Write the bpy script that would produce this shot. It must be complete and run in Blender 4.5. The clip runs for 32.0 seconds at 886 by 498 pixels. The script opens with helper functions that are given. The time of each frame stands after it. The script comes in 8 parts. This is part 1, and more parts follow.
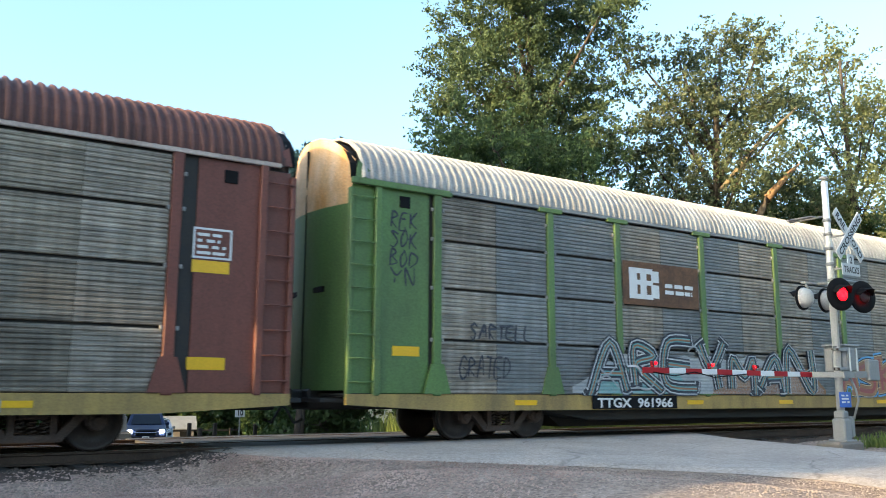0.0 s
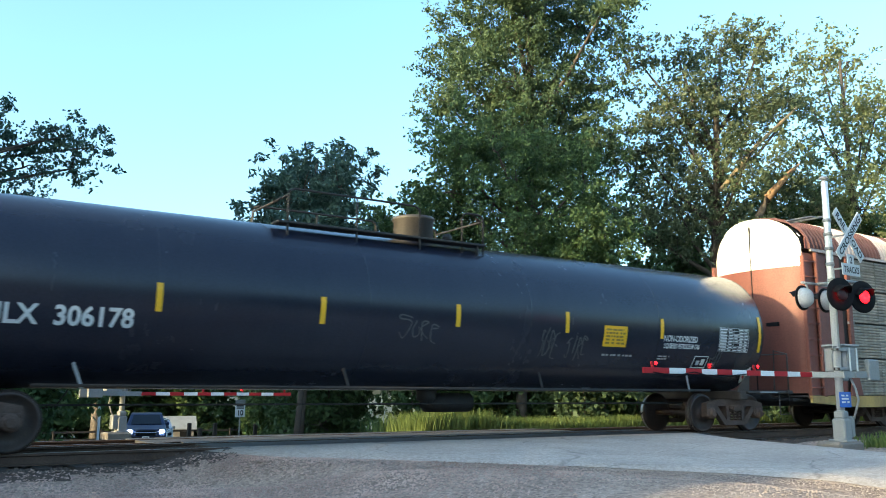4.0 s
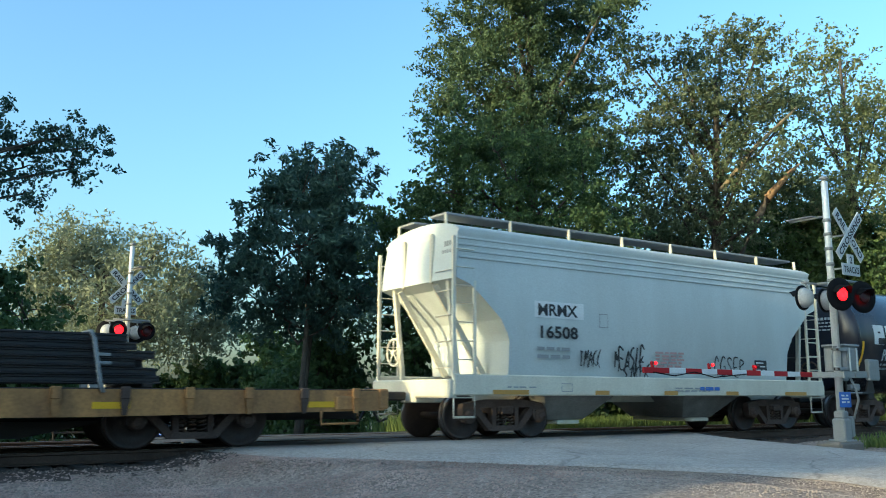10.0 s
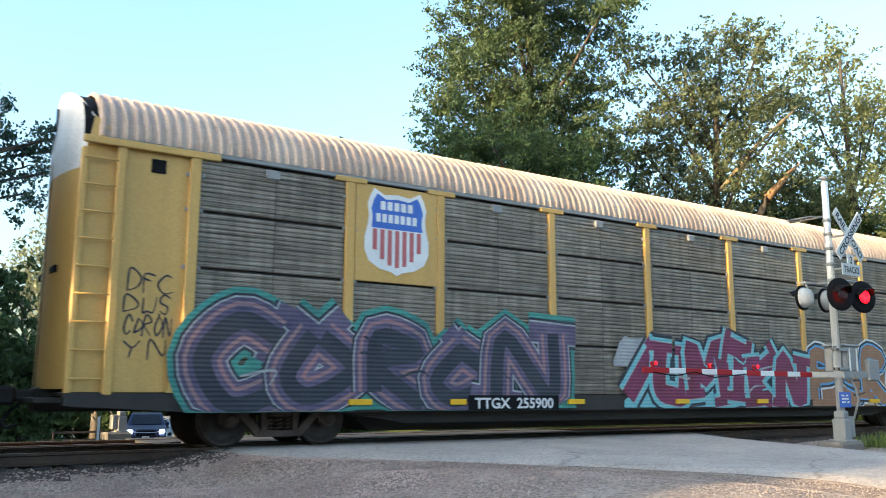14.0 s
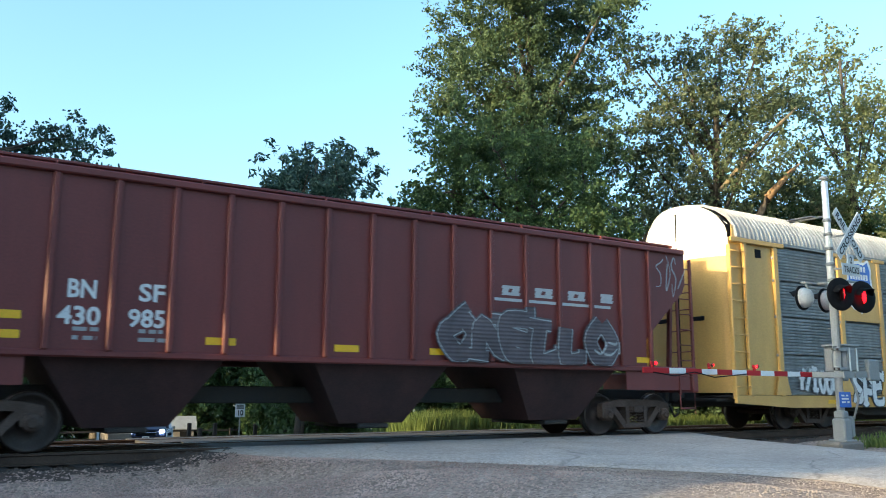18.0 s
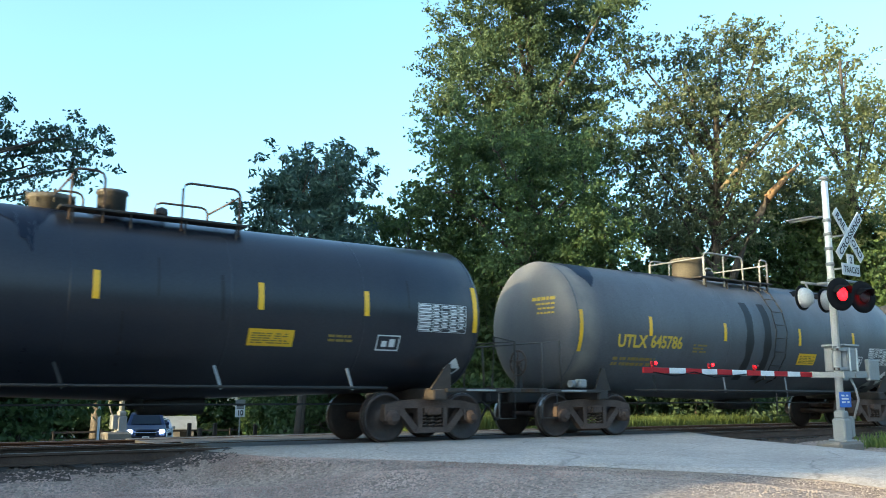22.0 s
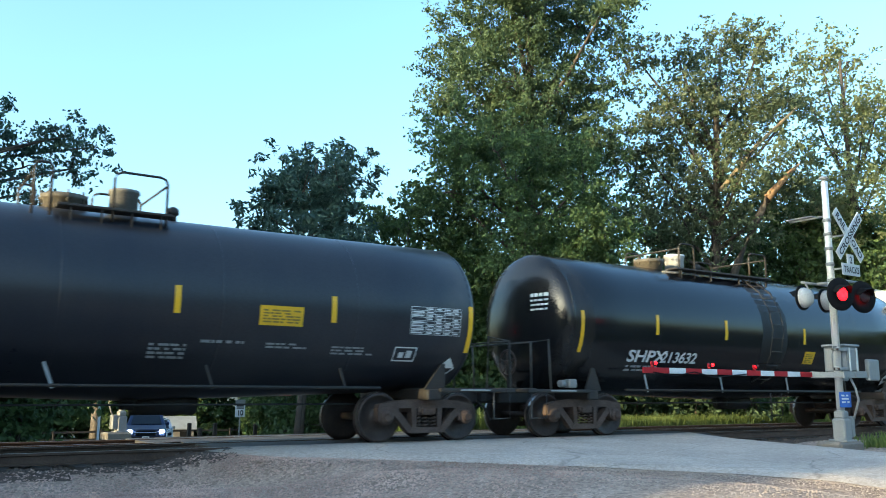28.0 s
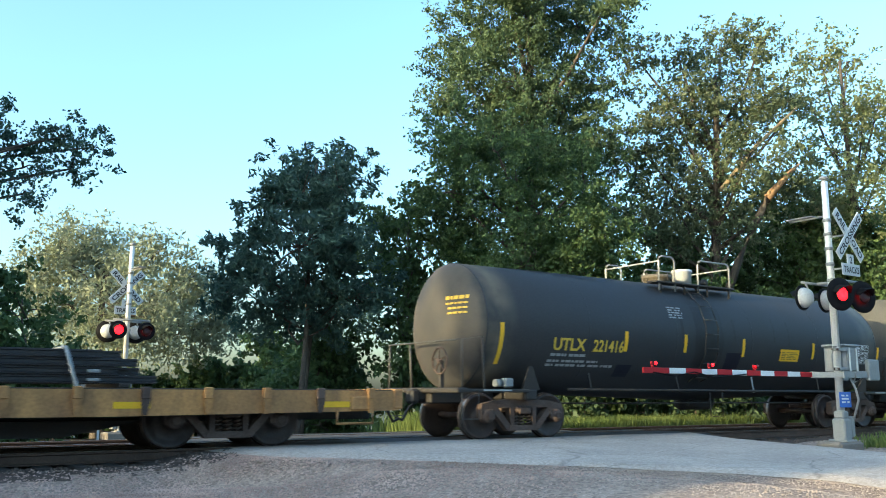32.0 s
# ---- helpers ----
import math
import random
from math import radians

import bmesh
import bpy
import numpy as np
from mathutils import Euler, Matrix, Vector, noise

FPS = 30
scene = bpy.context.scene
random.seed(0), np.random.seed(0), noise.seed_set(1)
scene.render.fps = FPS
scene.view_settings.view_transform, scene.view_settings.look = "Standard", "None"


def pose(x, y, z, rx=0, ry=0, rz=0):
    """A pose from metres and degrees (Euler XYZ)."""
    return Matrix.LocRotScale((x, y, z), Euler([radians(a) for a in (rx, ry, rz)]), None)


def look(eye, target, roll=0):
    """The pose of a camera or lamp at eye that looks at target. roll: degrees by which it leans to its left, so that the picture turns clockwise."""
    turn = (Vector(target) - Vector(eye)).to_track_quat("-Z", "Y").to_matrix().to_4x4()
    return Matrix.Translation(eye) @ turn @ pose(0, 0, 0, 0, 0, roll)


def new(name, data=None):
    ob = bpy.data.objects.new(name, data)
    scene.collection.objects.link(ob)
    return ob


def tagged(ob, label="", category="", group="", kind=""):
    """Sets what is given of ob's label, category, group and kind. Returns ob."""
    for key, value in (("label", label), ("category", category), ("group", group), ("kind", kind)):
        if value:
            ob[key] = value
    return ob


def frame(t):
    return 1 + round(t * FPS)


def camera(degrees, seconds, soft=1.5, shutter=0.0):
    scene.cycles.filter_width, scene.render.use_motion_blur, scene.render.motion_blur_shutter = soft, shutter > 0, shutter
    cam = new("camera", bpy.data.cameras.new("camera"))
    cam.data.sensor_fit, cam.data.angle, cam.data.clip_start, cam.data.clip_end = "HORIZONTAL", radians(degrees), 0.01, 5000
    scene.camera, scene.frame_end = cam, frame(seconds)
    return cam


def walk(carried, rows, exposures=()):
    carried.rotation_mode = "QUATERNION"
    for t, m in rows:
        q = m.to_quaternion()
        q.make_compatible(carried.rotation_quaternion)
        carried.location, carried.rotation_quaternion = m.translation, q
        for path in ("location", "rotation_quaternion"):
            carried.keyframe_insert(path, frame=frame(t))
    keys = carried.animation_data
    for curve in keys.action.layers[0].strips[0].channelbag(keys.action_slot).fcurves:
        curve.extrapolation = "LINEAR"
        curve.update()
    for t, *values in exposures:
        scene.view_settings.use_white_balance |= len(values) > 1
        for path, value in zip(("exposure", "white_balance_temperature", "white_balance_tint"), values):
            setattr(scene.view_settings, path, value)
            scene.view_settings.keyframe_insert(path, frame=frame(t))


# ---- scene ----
# camera: it stands still beside the crossing
cam = camera(55.14, 32.0, soft=0.95, shutter=0.12)
EYE = Vector((0.0, -14.994, 0.897))
YAW, PITCH = radians(56.701), radians(9.692)
AIM = EYE + Vector((math.cos(YAW) * math.cos(PITCH), math.sin(YAW) * math.cos(PITCH), math.sin(PITCH))) * 10
# seconds, stops, kelvin, tint: the film's camera follows the colour of the passing cars
LOOK = [(0, 2.62, 7430, 6), (2.2, 2.6, 7330, 5), (3.2, 2.5, 6580, -2), (6, 2.52, 6530, -3), (8.4, 2.46, 6480, -3), (9.1, 2.35, 6510, -4), (9.9, 1.85, 6180, -8), (10.5, 1.95, 6280, -8), (11.0, 2.15, 6480, -6), (11.6, 2.35, 6530, -2),
        (12.3, 2.6, 7310, 5), (14.0, 2.62, 7410, 6), (16.6, 2.42, 7130, 4), (17.6, 2.3, 6730, 1), (19.2, 2.5, 6530, -3), (24.2, 2.52, 6530, -3), (25.2, 2.43, 6560, -4), (26.3, 2.38, 6510, -4), (27.5, 2.47, 6480, -3), (32, 2.46, 6530, -3)]
walk(cam, [(0, look(EYE, AIM, 0.219)), (32, look(EYE, AIM, 0.219))], LOOK)

# low warm sun along the track from behind the train, clear sky
SUN_AZ, SUN_EL = radians(183.5), radians(10.5)
to_sun = Vector((math.cos(SUN_AZ) * math.cos(SUN_EL), math.sin(SUN_AZ) * math.cos(SUN_EL), math.sin(SUN_EL)))
world = bpy.data.worlds.new("world")
scene.world = world
world.use_nodes = True
wn = world.node_tree.nodes
sky = wn.new("ShaderNodeTexSky")
sky.sky_type, sky.sun_disc = "NISHITA", False
sky.sun_elevation, sky.sun_rotation = SUN_EL, radians(90) - SUN_AZ
sky.air_density, sky.dust_density, sky.ozone_density = 1.0, 3.6, 3.2
world.node_tree.links.new(sky.outputs[0], wn["Background"].inputs[0])
wn["Background"].inputs[1].default_value = 0.15
sun = new("sun", bpy.data.lights.new("sun", "SUN"))
sun.data.energy, sun.data.angle, sun.data.color = 1.9, radians(0.6), (1.0, 0.76, 0.46)
sun.matrix_world = look(to_sun * 50, (0, 0, 0))
# ---- mesh helpers ----
def frames_of(path):
    """Two cross directions for each point of a path."""
    out = []
    for i, p in enumerate(path):
        d = (path[min(i + 1, len(path) - 1)] - path[max(i - 1, 0)]).normalized()
        u = Vector((0, 0, 1)) if abs(d.z) < 0.9 else Vector((1, 0, 0))
        a = d.cross(u).normalized()
        out.append((a, a.cross(d).normalized()))
    return out


class Mesh:
    def __init__(self):
        self.v, self.f, self.s = [], [], []

    def face(self, *idx, smooth=False):
        self.f.append(idx)
        self.s.append(smooth)

    def box(self, x0, x1, y0, y1, z0, z1, b=0.012):
        """A box with chamfered edges."""
        b = min(b, 0.45 * min(abs(x1 - x0), abs(y1 - y0), abs(z1 - z0)))
        n = len(self.v)
        lo, hi = (min(x0, x1), min(y0, y1), min(z0, z1)), (max(x0, x1), max(y0, y1), max(z0, z1))
        ix = {}
        for sx in (0, 1):
            for sy in (0, 1):
                for sz in (0, 1):
                    c = [(hi if s else lo)[k] for k, s in enumerate((sx, sy, sz))]
                    d = [-b if s else b for s in (sx, sy, sz)]
                    for k in range(3):
                        q = [c[j] + (0 if j == k else d[j]) for j in range(3)]
                        ix[sx, sy, sz, k] = len(self.v)
                        self.v.append(tuple(q))
        for k in range(3):
            i, j = (k + 1) % 3, (k + 2) % 3
            for s in (0, 1):
                def q(a, c):
                    m = [0, 0, 0]
                    m[k], m[i], m[j] = s, a, c
                    return ix[(*m, k)]
                r = (q(0, 0), q(1, 0), q(1, 1), q(0, 1))
                self.face(*(r if s else r[::-1]))
            for a in (0, 1):
                for c in (0, 1):
                    m0, m1 = [0, 0, 0], [0, 0, 0]
                    m0[k], m1[k] = 0, 1
                    m0[i] = m1[i] = a
                    m0[j] = m1[j] = c
                    r = (ix[(*m0, i)], ix[(*m1, i)], ix[(*m1, j)], ix[(*m0, j)])
                    self.face(*(r if (a == c) else r[::-1]))
        for key in ((a, b2, c) for a in (0, 1) for b2 in (0, 1) for c in (0, 1)):
            r = tuple(ix[(*key, k)] for k in range(3))
            self.face(*(r if sum(key) % 2 else r[::-1]))
        return self

    def plate(self, pts, nrm, thick):
        """A flat polygon with thickness against nrm."""
        n, m = len(self.v), len(pts)
        off = Vector(nrm) * thick
        self.v += [tuple(p) for p in pts] + [tuple(Vector(p) - off) for p in pts]
        self.face(*range(n, n + m))
        self.face(*range(n + 2 * m - 1, n + m - 1, -1))
        for i in range(m):
            j = (i + 1) % m
            self.face(n + i, n + m + i, n + m + j, n + j)
        return self

    def prism(self, pts, y0, y1):
        """An upright outline of (x, z) pairs, solid from y0 to y1."""
        return self.plate([(x, y0, z) for x, z in pts], (0, -1, 0), y1 - y0)

    def tube(self, path, r, k=8, smooth=True, cap=True, r1=None):
        """A round bar along a path."""
        path = [Vector(p) for p in path]
        n, m = len(self.v), len(path)
        for i, (p, (a, b)) in enumerate(zip(path, frames_of(path))):
            q = r if r1 is None else r + (r1 - r) * i / (m - 1)
            for j in range(k):
                t = 2 * math.pi * j / k
                self.v.append(tuple(p + a * (q * math.cos(t)) + b * (q * math.sin(t))))
        for i in range(m - 1):
            for j in range(k):
                j2 = (j + 1) % k
                self.face(n + i * k + j, n + i * k + j2, n + i * k + k + j2, n + i * k + k + j, smooth=smooth)
        if cap:
            self.face(*range(n + k - 1, n - 1, -1))
            self.face(*range(n + (m - 1) * k, n + m * k))
        return self

    def bar(self, p, q, w, h, up=(0, 0, 1)):
        """A rectangular bar from p to q, w wide and h along up."""
        p, q = Vector(p), Vector(q)
        d = (q - p).normalized()
        a = d.cross(Vector(up)).normalized() * (w / 2)
        b = a.cross(d).normalized() * (h / 2)
        n = len(self.v)
        for c in (p, q):
            self.v += [tuple(c + a + b), tuple(c - a + b), tuple(c - a - b), tuple(c + a - b)]
        for i in range(4):
            j = (i + 1) % 4
            self.face(n + i, n + j, n + 4 + j, n + 4 + i)
        self.face(n + 3, n + 2, n + 1, n)
        self.face(n + 4, n + 5, n + 6, n + 7)
        return self

    def lathe(self, prof, axis="y", k=24, c=(0, 0, 0), smooth=True):
        """Turns (along, radius) pairs about an axis through c."""
        n, m = len(self.v), len(prof)
        for a, r in prof:
            for j in range(k):
                t = 2 * math.pi * j / k
                u, w = r * math.cos(t), r * math.sin(t)
                q = {"x": (a, u, w), "y": (w, a, u), "z": (u, w, a)}[axis]
                self.v.append((q[0] + c[0], q[1] + c[1], q[2] + c[2]))
        for i in range(m - 1):
            for j in range(k):
                j2 = (j + 1) % k
                self.face(n + i * k + j, n + i * k + j2, n + i * k + k + j2, n + i * k + k + j, smooth=smooth)
        self.face(*range(n + k - 1, n - 1, -1))
        self.face(*range(n + (m - 1) * k, n + m * k))
        return self

    def sheet(self, rows, smooth=False):
        """A grid of points."""
        n, m = len(self.v), len(rows[0])
        for r in rows:
            self.v += [tuple(p) for p in r]
        for i in range(len(rows) - 1):
            for j in range(m - 1):
                self.face(n + i * m + j, n + i * m + j + 1, n + i * m + m + j + 1, n + i * m + m + j, smooth=smooth)
        return self

    def data(self, name, mat):
        me = bpy.data.meshes.new(name)
        me.from_pydata(self.v, [], self.f)
        me.polygons.foreach_set("use_smooth", self.s)
        me.materials.append(mat)
        me.update()
        return me


def part(name, m, mat, parent, label=""):
    """Links a mesh as one object under a thing or a part."""
    ob = new(name, m.data(name, mat) if isinstance(m, Mesh) else m)
    ob.parent = parent
    return tagged(ob, label)


def thing(name, label, category, at=(0, 0, 0), group="", rz=0):
    ob = new(name)
    ob.empty_display_size = 0.2
    ob.matrix_basis = pose(*at, 0, 0, rz)
    return tagged(ob, label, category, group)


def solid(name, m, mat, label, category="", group="", kind=""):
    ob = new(name, m.data(name, mat))
    return tagged(ob, label, category, group, kind)


# ---- materials ----
def material(name, col, rough=0.6, metal=0.0, var=0.25, scale=1.5, col2=None, grain=40.0, bump=0.15, spec=0.5, streak=0.0, island=0.0):
    """Paint, steel, stone: a base colour with stains and wear at two scales, and fine relief."""
    mt = bpy.data.materials.new(name)
    mt.use_nodes = True
    nt = mt.node_tree
    N, L = nt.nodes, nt.links
    bs = N["Principled BSDF"]
    tc = N.new("ShaderNodeTexCoord")
    src = tc.outputs["Object"]
    if streak:
        mp = N.new("ShaderNodeMapping")
        mp.inputs["Scale"].default_value = (1, 1, 1 - streak)
        L.new(src, mp.inputs[0])
        src = mp.outputs[0]
    big = N.new("ShaderNodeTexNoise")
    big.inputs["Scale"].default_value, big.inputs["Detail"].default_value, big.inputs["Roughness"].default_value = scale, 6, 0.65
    fine = N.new("ShaderNodeTexNoise")
    fine.inputs["Scale"].default_value, fine.inputs["Detail"].default_value = grain, 3
    L.new(src, big.inputs["Vector"])
    L.new(tc.outputs["Object"], fine.inputs["Vector"])
    ramp = N.new("ShaderNodeMapRange")
    ramp.inputs[1].default_value, ramp.inputs[2].default_value = 0.35, 0.68
    L.new(big.outputs[0], ramp.inputs[0])
    mix = N.new("ShaderNodeMix")
    mix.data_type = "RGBA"
    c2 = col2 or tuple(c * (1 - var) for c in col)
    mix.inputs[6].default_value, mix.inputs[7].default_value = (*col, 1), (*c2, 1)
    L.new(ramp.outputs[0], mix.inputs[0])
    hsv = N.new("ShaderNodeHueSaturation")
    L.new(mix.outputs[2], hsv.inputs["Color"])
    r2 = N.new("ShaderNodeMapRange")
    r2.inputs[1].default_value, r2.inputs[2].default_value = 0.3, 0.7
    r2.inputs[3].default_value, r2.inputs[4].default_value = 1 - var * 0.6, 1 + var * 0.6
    if island:
        geo = N.new("ShaderNodeNewGeometry")
        add = N.new("ShaderNodeMath")
        add.operation = "MULTIPLY_ADD"
        L.new(geo.outputs["Random Per Island"], add.inputs[0])
        add.inputs[1].default_value = island
        L.new(fine.outputs[0], add.inputs[2])
        r2.inputs[2].default_value = 0.7 + island
        L.new(add.outputs[0], r2.inputs[0])
    else:
        L.new(fine.outputs[0], r2.inputs[0])
    L.new(r2.outputs[0], hsv.inputs["Value"])
    L.new(hsv.outputs[0], bs.inputs["Base Color"])
    rr = N.new("ShaderNodeMapRange")
    rr.inputs[3].default_value, rr.inputs[4].default_value = max(0.05, rough - 0.12), min(1, rough + 0.12)
    L.new(big.outputs[0], rr.inputs[0])
    L.new(rr.outputs[0], bs.inputs["Roughness"])
    bs.inputs["Metallic"].default_value = metal
    bs.inputs["Specular IOR Level"].default_value = spec
    if bump:
        bp = N.new("ShaderNodeBump")
        bp.inputs["Strength"].default_value, bp.inputs["Distance"].default_value = bump, 0.02
        L.new(fine.outputs[0], bp.inputs["Height"])
        L.new(bp.outputs[0], bs.inputs["Normal"])
    return mt


def glow(name, col, strength):
    mt = bpy.data.materials.new(name)
    mt.use_nodes = True
    bs = mt.node_tree.nodes["Principled BSDF"]
    bs.inputs["Base Color"].default_value = (*col, 1)
    bs.inputs["Emission Color"].default_value = (*col, 1)
    bs.inputs["Emission Strength"].default_value = strength
    bs.inputs["Roughness"].default_value = 0.25
    return mt


def leaf_material(name, col, col2, through_light=0.35):
    """Leaves that let light through, each a little different."""
    mt = bpy.data.materials.new(name)
    mt.use_nodes = True
    nt = mt.node_tree
    N, L = nt.nodes, nt.links
    bs = N["Principled BSDF"]
    geo = N.new("ShaderNodeNewGeometry")
    tc = N.new("ShaderNodeTexCoord")
    big = N.new("ShaderNodeTexNoise")
    big.inputs["Scale"].default_value, big.inputs["Detail"].default_value = 0.6, 4
    L.new(tc.outputs["Object"], big.inputs["Vector"])
    add = N.new("ShaderNodeMath")
    add.operation = "MULTIPLY_ADD"
    L.new(geo.outputs["Random Per Island"], add.inputs[0])
    add.inputs[1].default_value = 0.55
    sub = N.new("ShaderNodeMapRange")
    sub.inputs[1].default_value, sub.inputs[2].default_value = 0.35, 0.65
    sub.inputs[3].default_value, sub.inputs[4].default_value = -0.05, 0.5
    L.new(big.outputs[0], sub.inputs[0])
    L.new(sub.outputs[0], add.inputs[2])
    mix = N.new("ShaderNodeMix")
    mix.data_type = "RGBA"
    mix.inputs[6].default_value, mix.inputs[7].default_value = (*col, 1), (*col2, 1)
    L.new(add.outputs[0], mix.inputs[0])
    L.new(mix.outputs[2], bs.inputs["Base Color"])
    bs.inputs["Roughness"].default_value = 0.6
    bs.inputs["Specular IOR Level"].default_value = 0.3
    tr = N.new("ShaderNodeBsdfTranslucent")
    L.new(mix.outputs[2], tr.inputs[0])
    ms = N.new("ShaderNodeMixShader")
    ms.inputs[0].default_value = through_light
    L.new(bs.outputs[0], ms.inputs[1])
    L.new(tr.outputs[0], ms.inputs[2])
    L.new(ms.outputs[0], N["Material Output"].inputs[0])
    return mt


def plain(name, col, rough=0.5, metal=0.0, var=0.12, **kw):
    return material(name, col, rough, metal, var, bump=0.05, **kw)


M_STEEL = material("rusty_steel", (0.105, 0.076, 0.062), 0.8, 0.0, 0.4, 3, (0.065, 0.043, 0.034), spec=0.25)
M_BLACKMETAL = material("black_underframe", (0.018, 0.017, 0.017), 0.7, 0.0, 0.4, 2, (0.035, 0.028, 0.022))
M_WHEEL = material("wheel_steel", (0.055, 0.038, 0.031), 0.55, 0.2, 0.35, 4)
M_TREAD = material("rail_head", (0.35, 0.33, 0.31), 0.3, 0.9, 0.15, 2)
M_RAIL = material("rail_web", (0.078, 0.046, 0.030), 0.8, 0.0, 0.35, 3)
M_TIE = material("creosoted_tie", (0.04, 0.031, 0.025), 0.9, 0, 0.4, 2, streak=0.0)
M_ROAD = material("worn_asphalt", (0.43, 0.375, 0.325), 0.88, 0, 0.2, 0.5, (0.33, 0.285, 0.245), grain=60, bump=0.4)


def add_cracks(mt, scale, width, dark, grain=0.0):
    """Thin wandering cracks and pale specks in a worn road."""
    nt = mt.node_tree
    N, L = nt.nodes, nt.links
    bs = N["Principled BSDF"]
    src = bs.inputs["Base Color"].links[0].from_socket
    tc = N.new("ShaderNodeTexCoord")
    nz = N.new("ShaderNodeTexNoise")
    nz.inputs["Scale"].default_value, nz.inputs["Detail"].default_value = 1.1, 5
    L.new(tc.outputs["Object"], nz.inputs["Vector"])
    vm = N.new("ShaderNodeVectorMath")
    vm.operation = "MULTIPLY_ADD"
    L.new(nz.outputs["Color"], vm.inputs[0])
    vm.inputs[1].default_value = (0.9, 0.9, 0.0)
    L.new(tc.outputs["Object"], vm.inputs[2])
    vo = N.new("ShaderNodeTexVoronoi")
    vo.feature = "DISTANCE_TO_EDGE"
    vo.inputs["Scale"].default_value = scale
    L.new(vm.outputs[0], vo.inputs["Vector"])
    mr = N.new("ShaderNodeMapRange")
    mr.inputs[1].default_value, mr.inputs[2].default_value, mr.inputs[3].default_value, mr.inputs[4].default_value = 0.0, width, dark, 1.0
    L.new(vo.outputs["Distance"], mr.inputs[0])
    sp = N.new("ShaderNodeTexVoronoi")
    sp.inputs["Scale"].default_value = 26.0
    L.new(tc.outputs["Object"], sp.inputs["Vector"])
    sr = N.new("ShaderNodeMapRange")
    sr.inputs[1].default_value, sr.inputs[2].default_value, sr.inputs[3].default_value, sr.inputs[4].default_value = 0.0, 1.0, 1 - grain, 1 + grain
    L.new(sp.outputs["Color"], sr.inputs[0])
    mu = N.new("ShaderNodeMath")
    mu.operation = "MULTIPLY"
    L.new(mr.outputs[0], mu.inputs[0])
    L.new(sr.outputs[0], mu.inputs[1])
    hv = N.new("ShaderNodeHueSaturation")
    L.new(src, hv.inputs["Color"])
    L.new(mu.outputs[0], hv.inputs["Value"])
    L.new(hv.outputs[0], bs.inputs["Base Color"])


add_cracks(M_ROAD, 0.36, 0.010, 0.62, 0.24)
M_GRAVEL = material("gravel_bed", (0.32, 0.245, 0.195), 0.95, 0, 0.35, 0.7, (0.195, 0.145, 0.115), grain=25, bump=0.8)
M_PANEL = material("dark_crossing_panel", (0.075, 0.072, 0.07), 0.8, 0, 0.3, 0.9, (0.05, 0.048, 0.046), grain=50, bump=0.4)
M_BALLAST_DARK = material("dark_ballast_stone", (0.125, 0.094, 0.076), 0.9, 0, 0.35, 0.8, (0.075, 0.056, 0.046), grain=60, bump=0.3, island=0.9)
M_PEBBLE = material("pale_pebble", (0.41, 0.335, 0.28), 0.9, 0, 0.35, 0.8, (0.25, 0.20, 0.17), grain=60, bump=0.3, island=0.9)
add_cracks(M_GRAVEL, 0.9, 0.001, 0.9, 0.42)
M_STONE = material("ballast_stone", (0.46, 0.33, 0.275), 0.9, 0, 0.4, 0.8, (0.22, 0.15, 0.122), grain=60, bump=0.3, island=0.9)
M_SOIL = material("oily_brown_ballast_dirt", (0.075, 0.052, 0.038), 0.95, 0, 0.4, 0.9, (0.045, 0.033, 0.026), grain=22, bump=0.8)
M_EARTH = material("earth_and_weeds", (0.06, 0.062, 0.03), 0.95, 0, 0.4, 0.8, (0.035, 0.045, 0.016), grain=12, bump=0.6)
M_CONC = material("concrete", (0.21, 0.185, 0.155), 0.9, 0, 0.25, 1.5, grain=50, bump=0.3)
M_LAMPBACK = material("lamp_housing_paint", (0.46, 0.47, 0.47), 0.6, 0, 0.2, 3, bump=0.05)
M_ALU = material("aluminium", (0.66, 0.66, 0.64), 0.42, 0.35, 0.12, 3, bump=0.05)
M_GALV = material("grey_cabinet", (0.27, 0.275, 0.27), 0.6, 0.1, 0.18, 2, bump=0.08)
M_SIGN = plain("weathered_white_sheeting", (0.52, 0.54, 0.54), 0.6)
M_WHITE = plain("white_paint", (0.74, 0.75, 0.74), 0.5)
M_TEXT_W = plain("white_stencil", (0.66, 0.67, 0.66), 0.6, scale=4)
M_TEXT_G = plain("faded_stencil", (0.30, 0.31, 0.31), 0.7, scale=6)
M_TEXT_Y = plain("yellow_stencil", (0.62, 0.42, 0.05), 0.6, scale=5)
M_TEXT_B = plain("black_stencil", (0.02, 0.02, 0.022), 0.6)
M_REFL = plain("reflective_yellow", (0.80, 0.45, 0.02), 0.35)
M_AMBER = plain("faded_reflector", (0.50, 0.27, 0.06), 0.5)
M_RED = plain("red_paint", (0.40, 0.018, 0.024), 0.6, spec=0.2)
M_BLUE = plain("blue_sign", (0.03, 0.13, 0.50), 0.4)
M_DARK = plain("black_paint", (0.007, 0.007, 0.008), 0.75, spec=0.15)
M_BARK = material("bark", (0.085, 0.068, 0.052), 0.95, 0, 0.4, 2, (0.05, 0.04, 0.032), grain=20, bump=0.6)
M_WOOD = material("torn_wood", (0.36, 0.23, 0.125), 0.8, 0, 0.35, 4, (0.24, 0.135, 0.075), grain=30)
# two faces of one lens disc; turning it over stands in for blinking
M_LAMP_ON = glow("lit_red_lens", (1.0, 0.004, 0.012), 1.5)
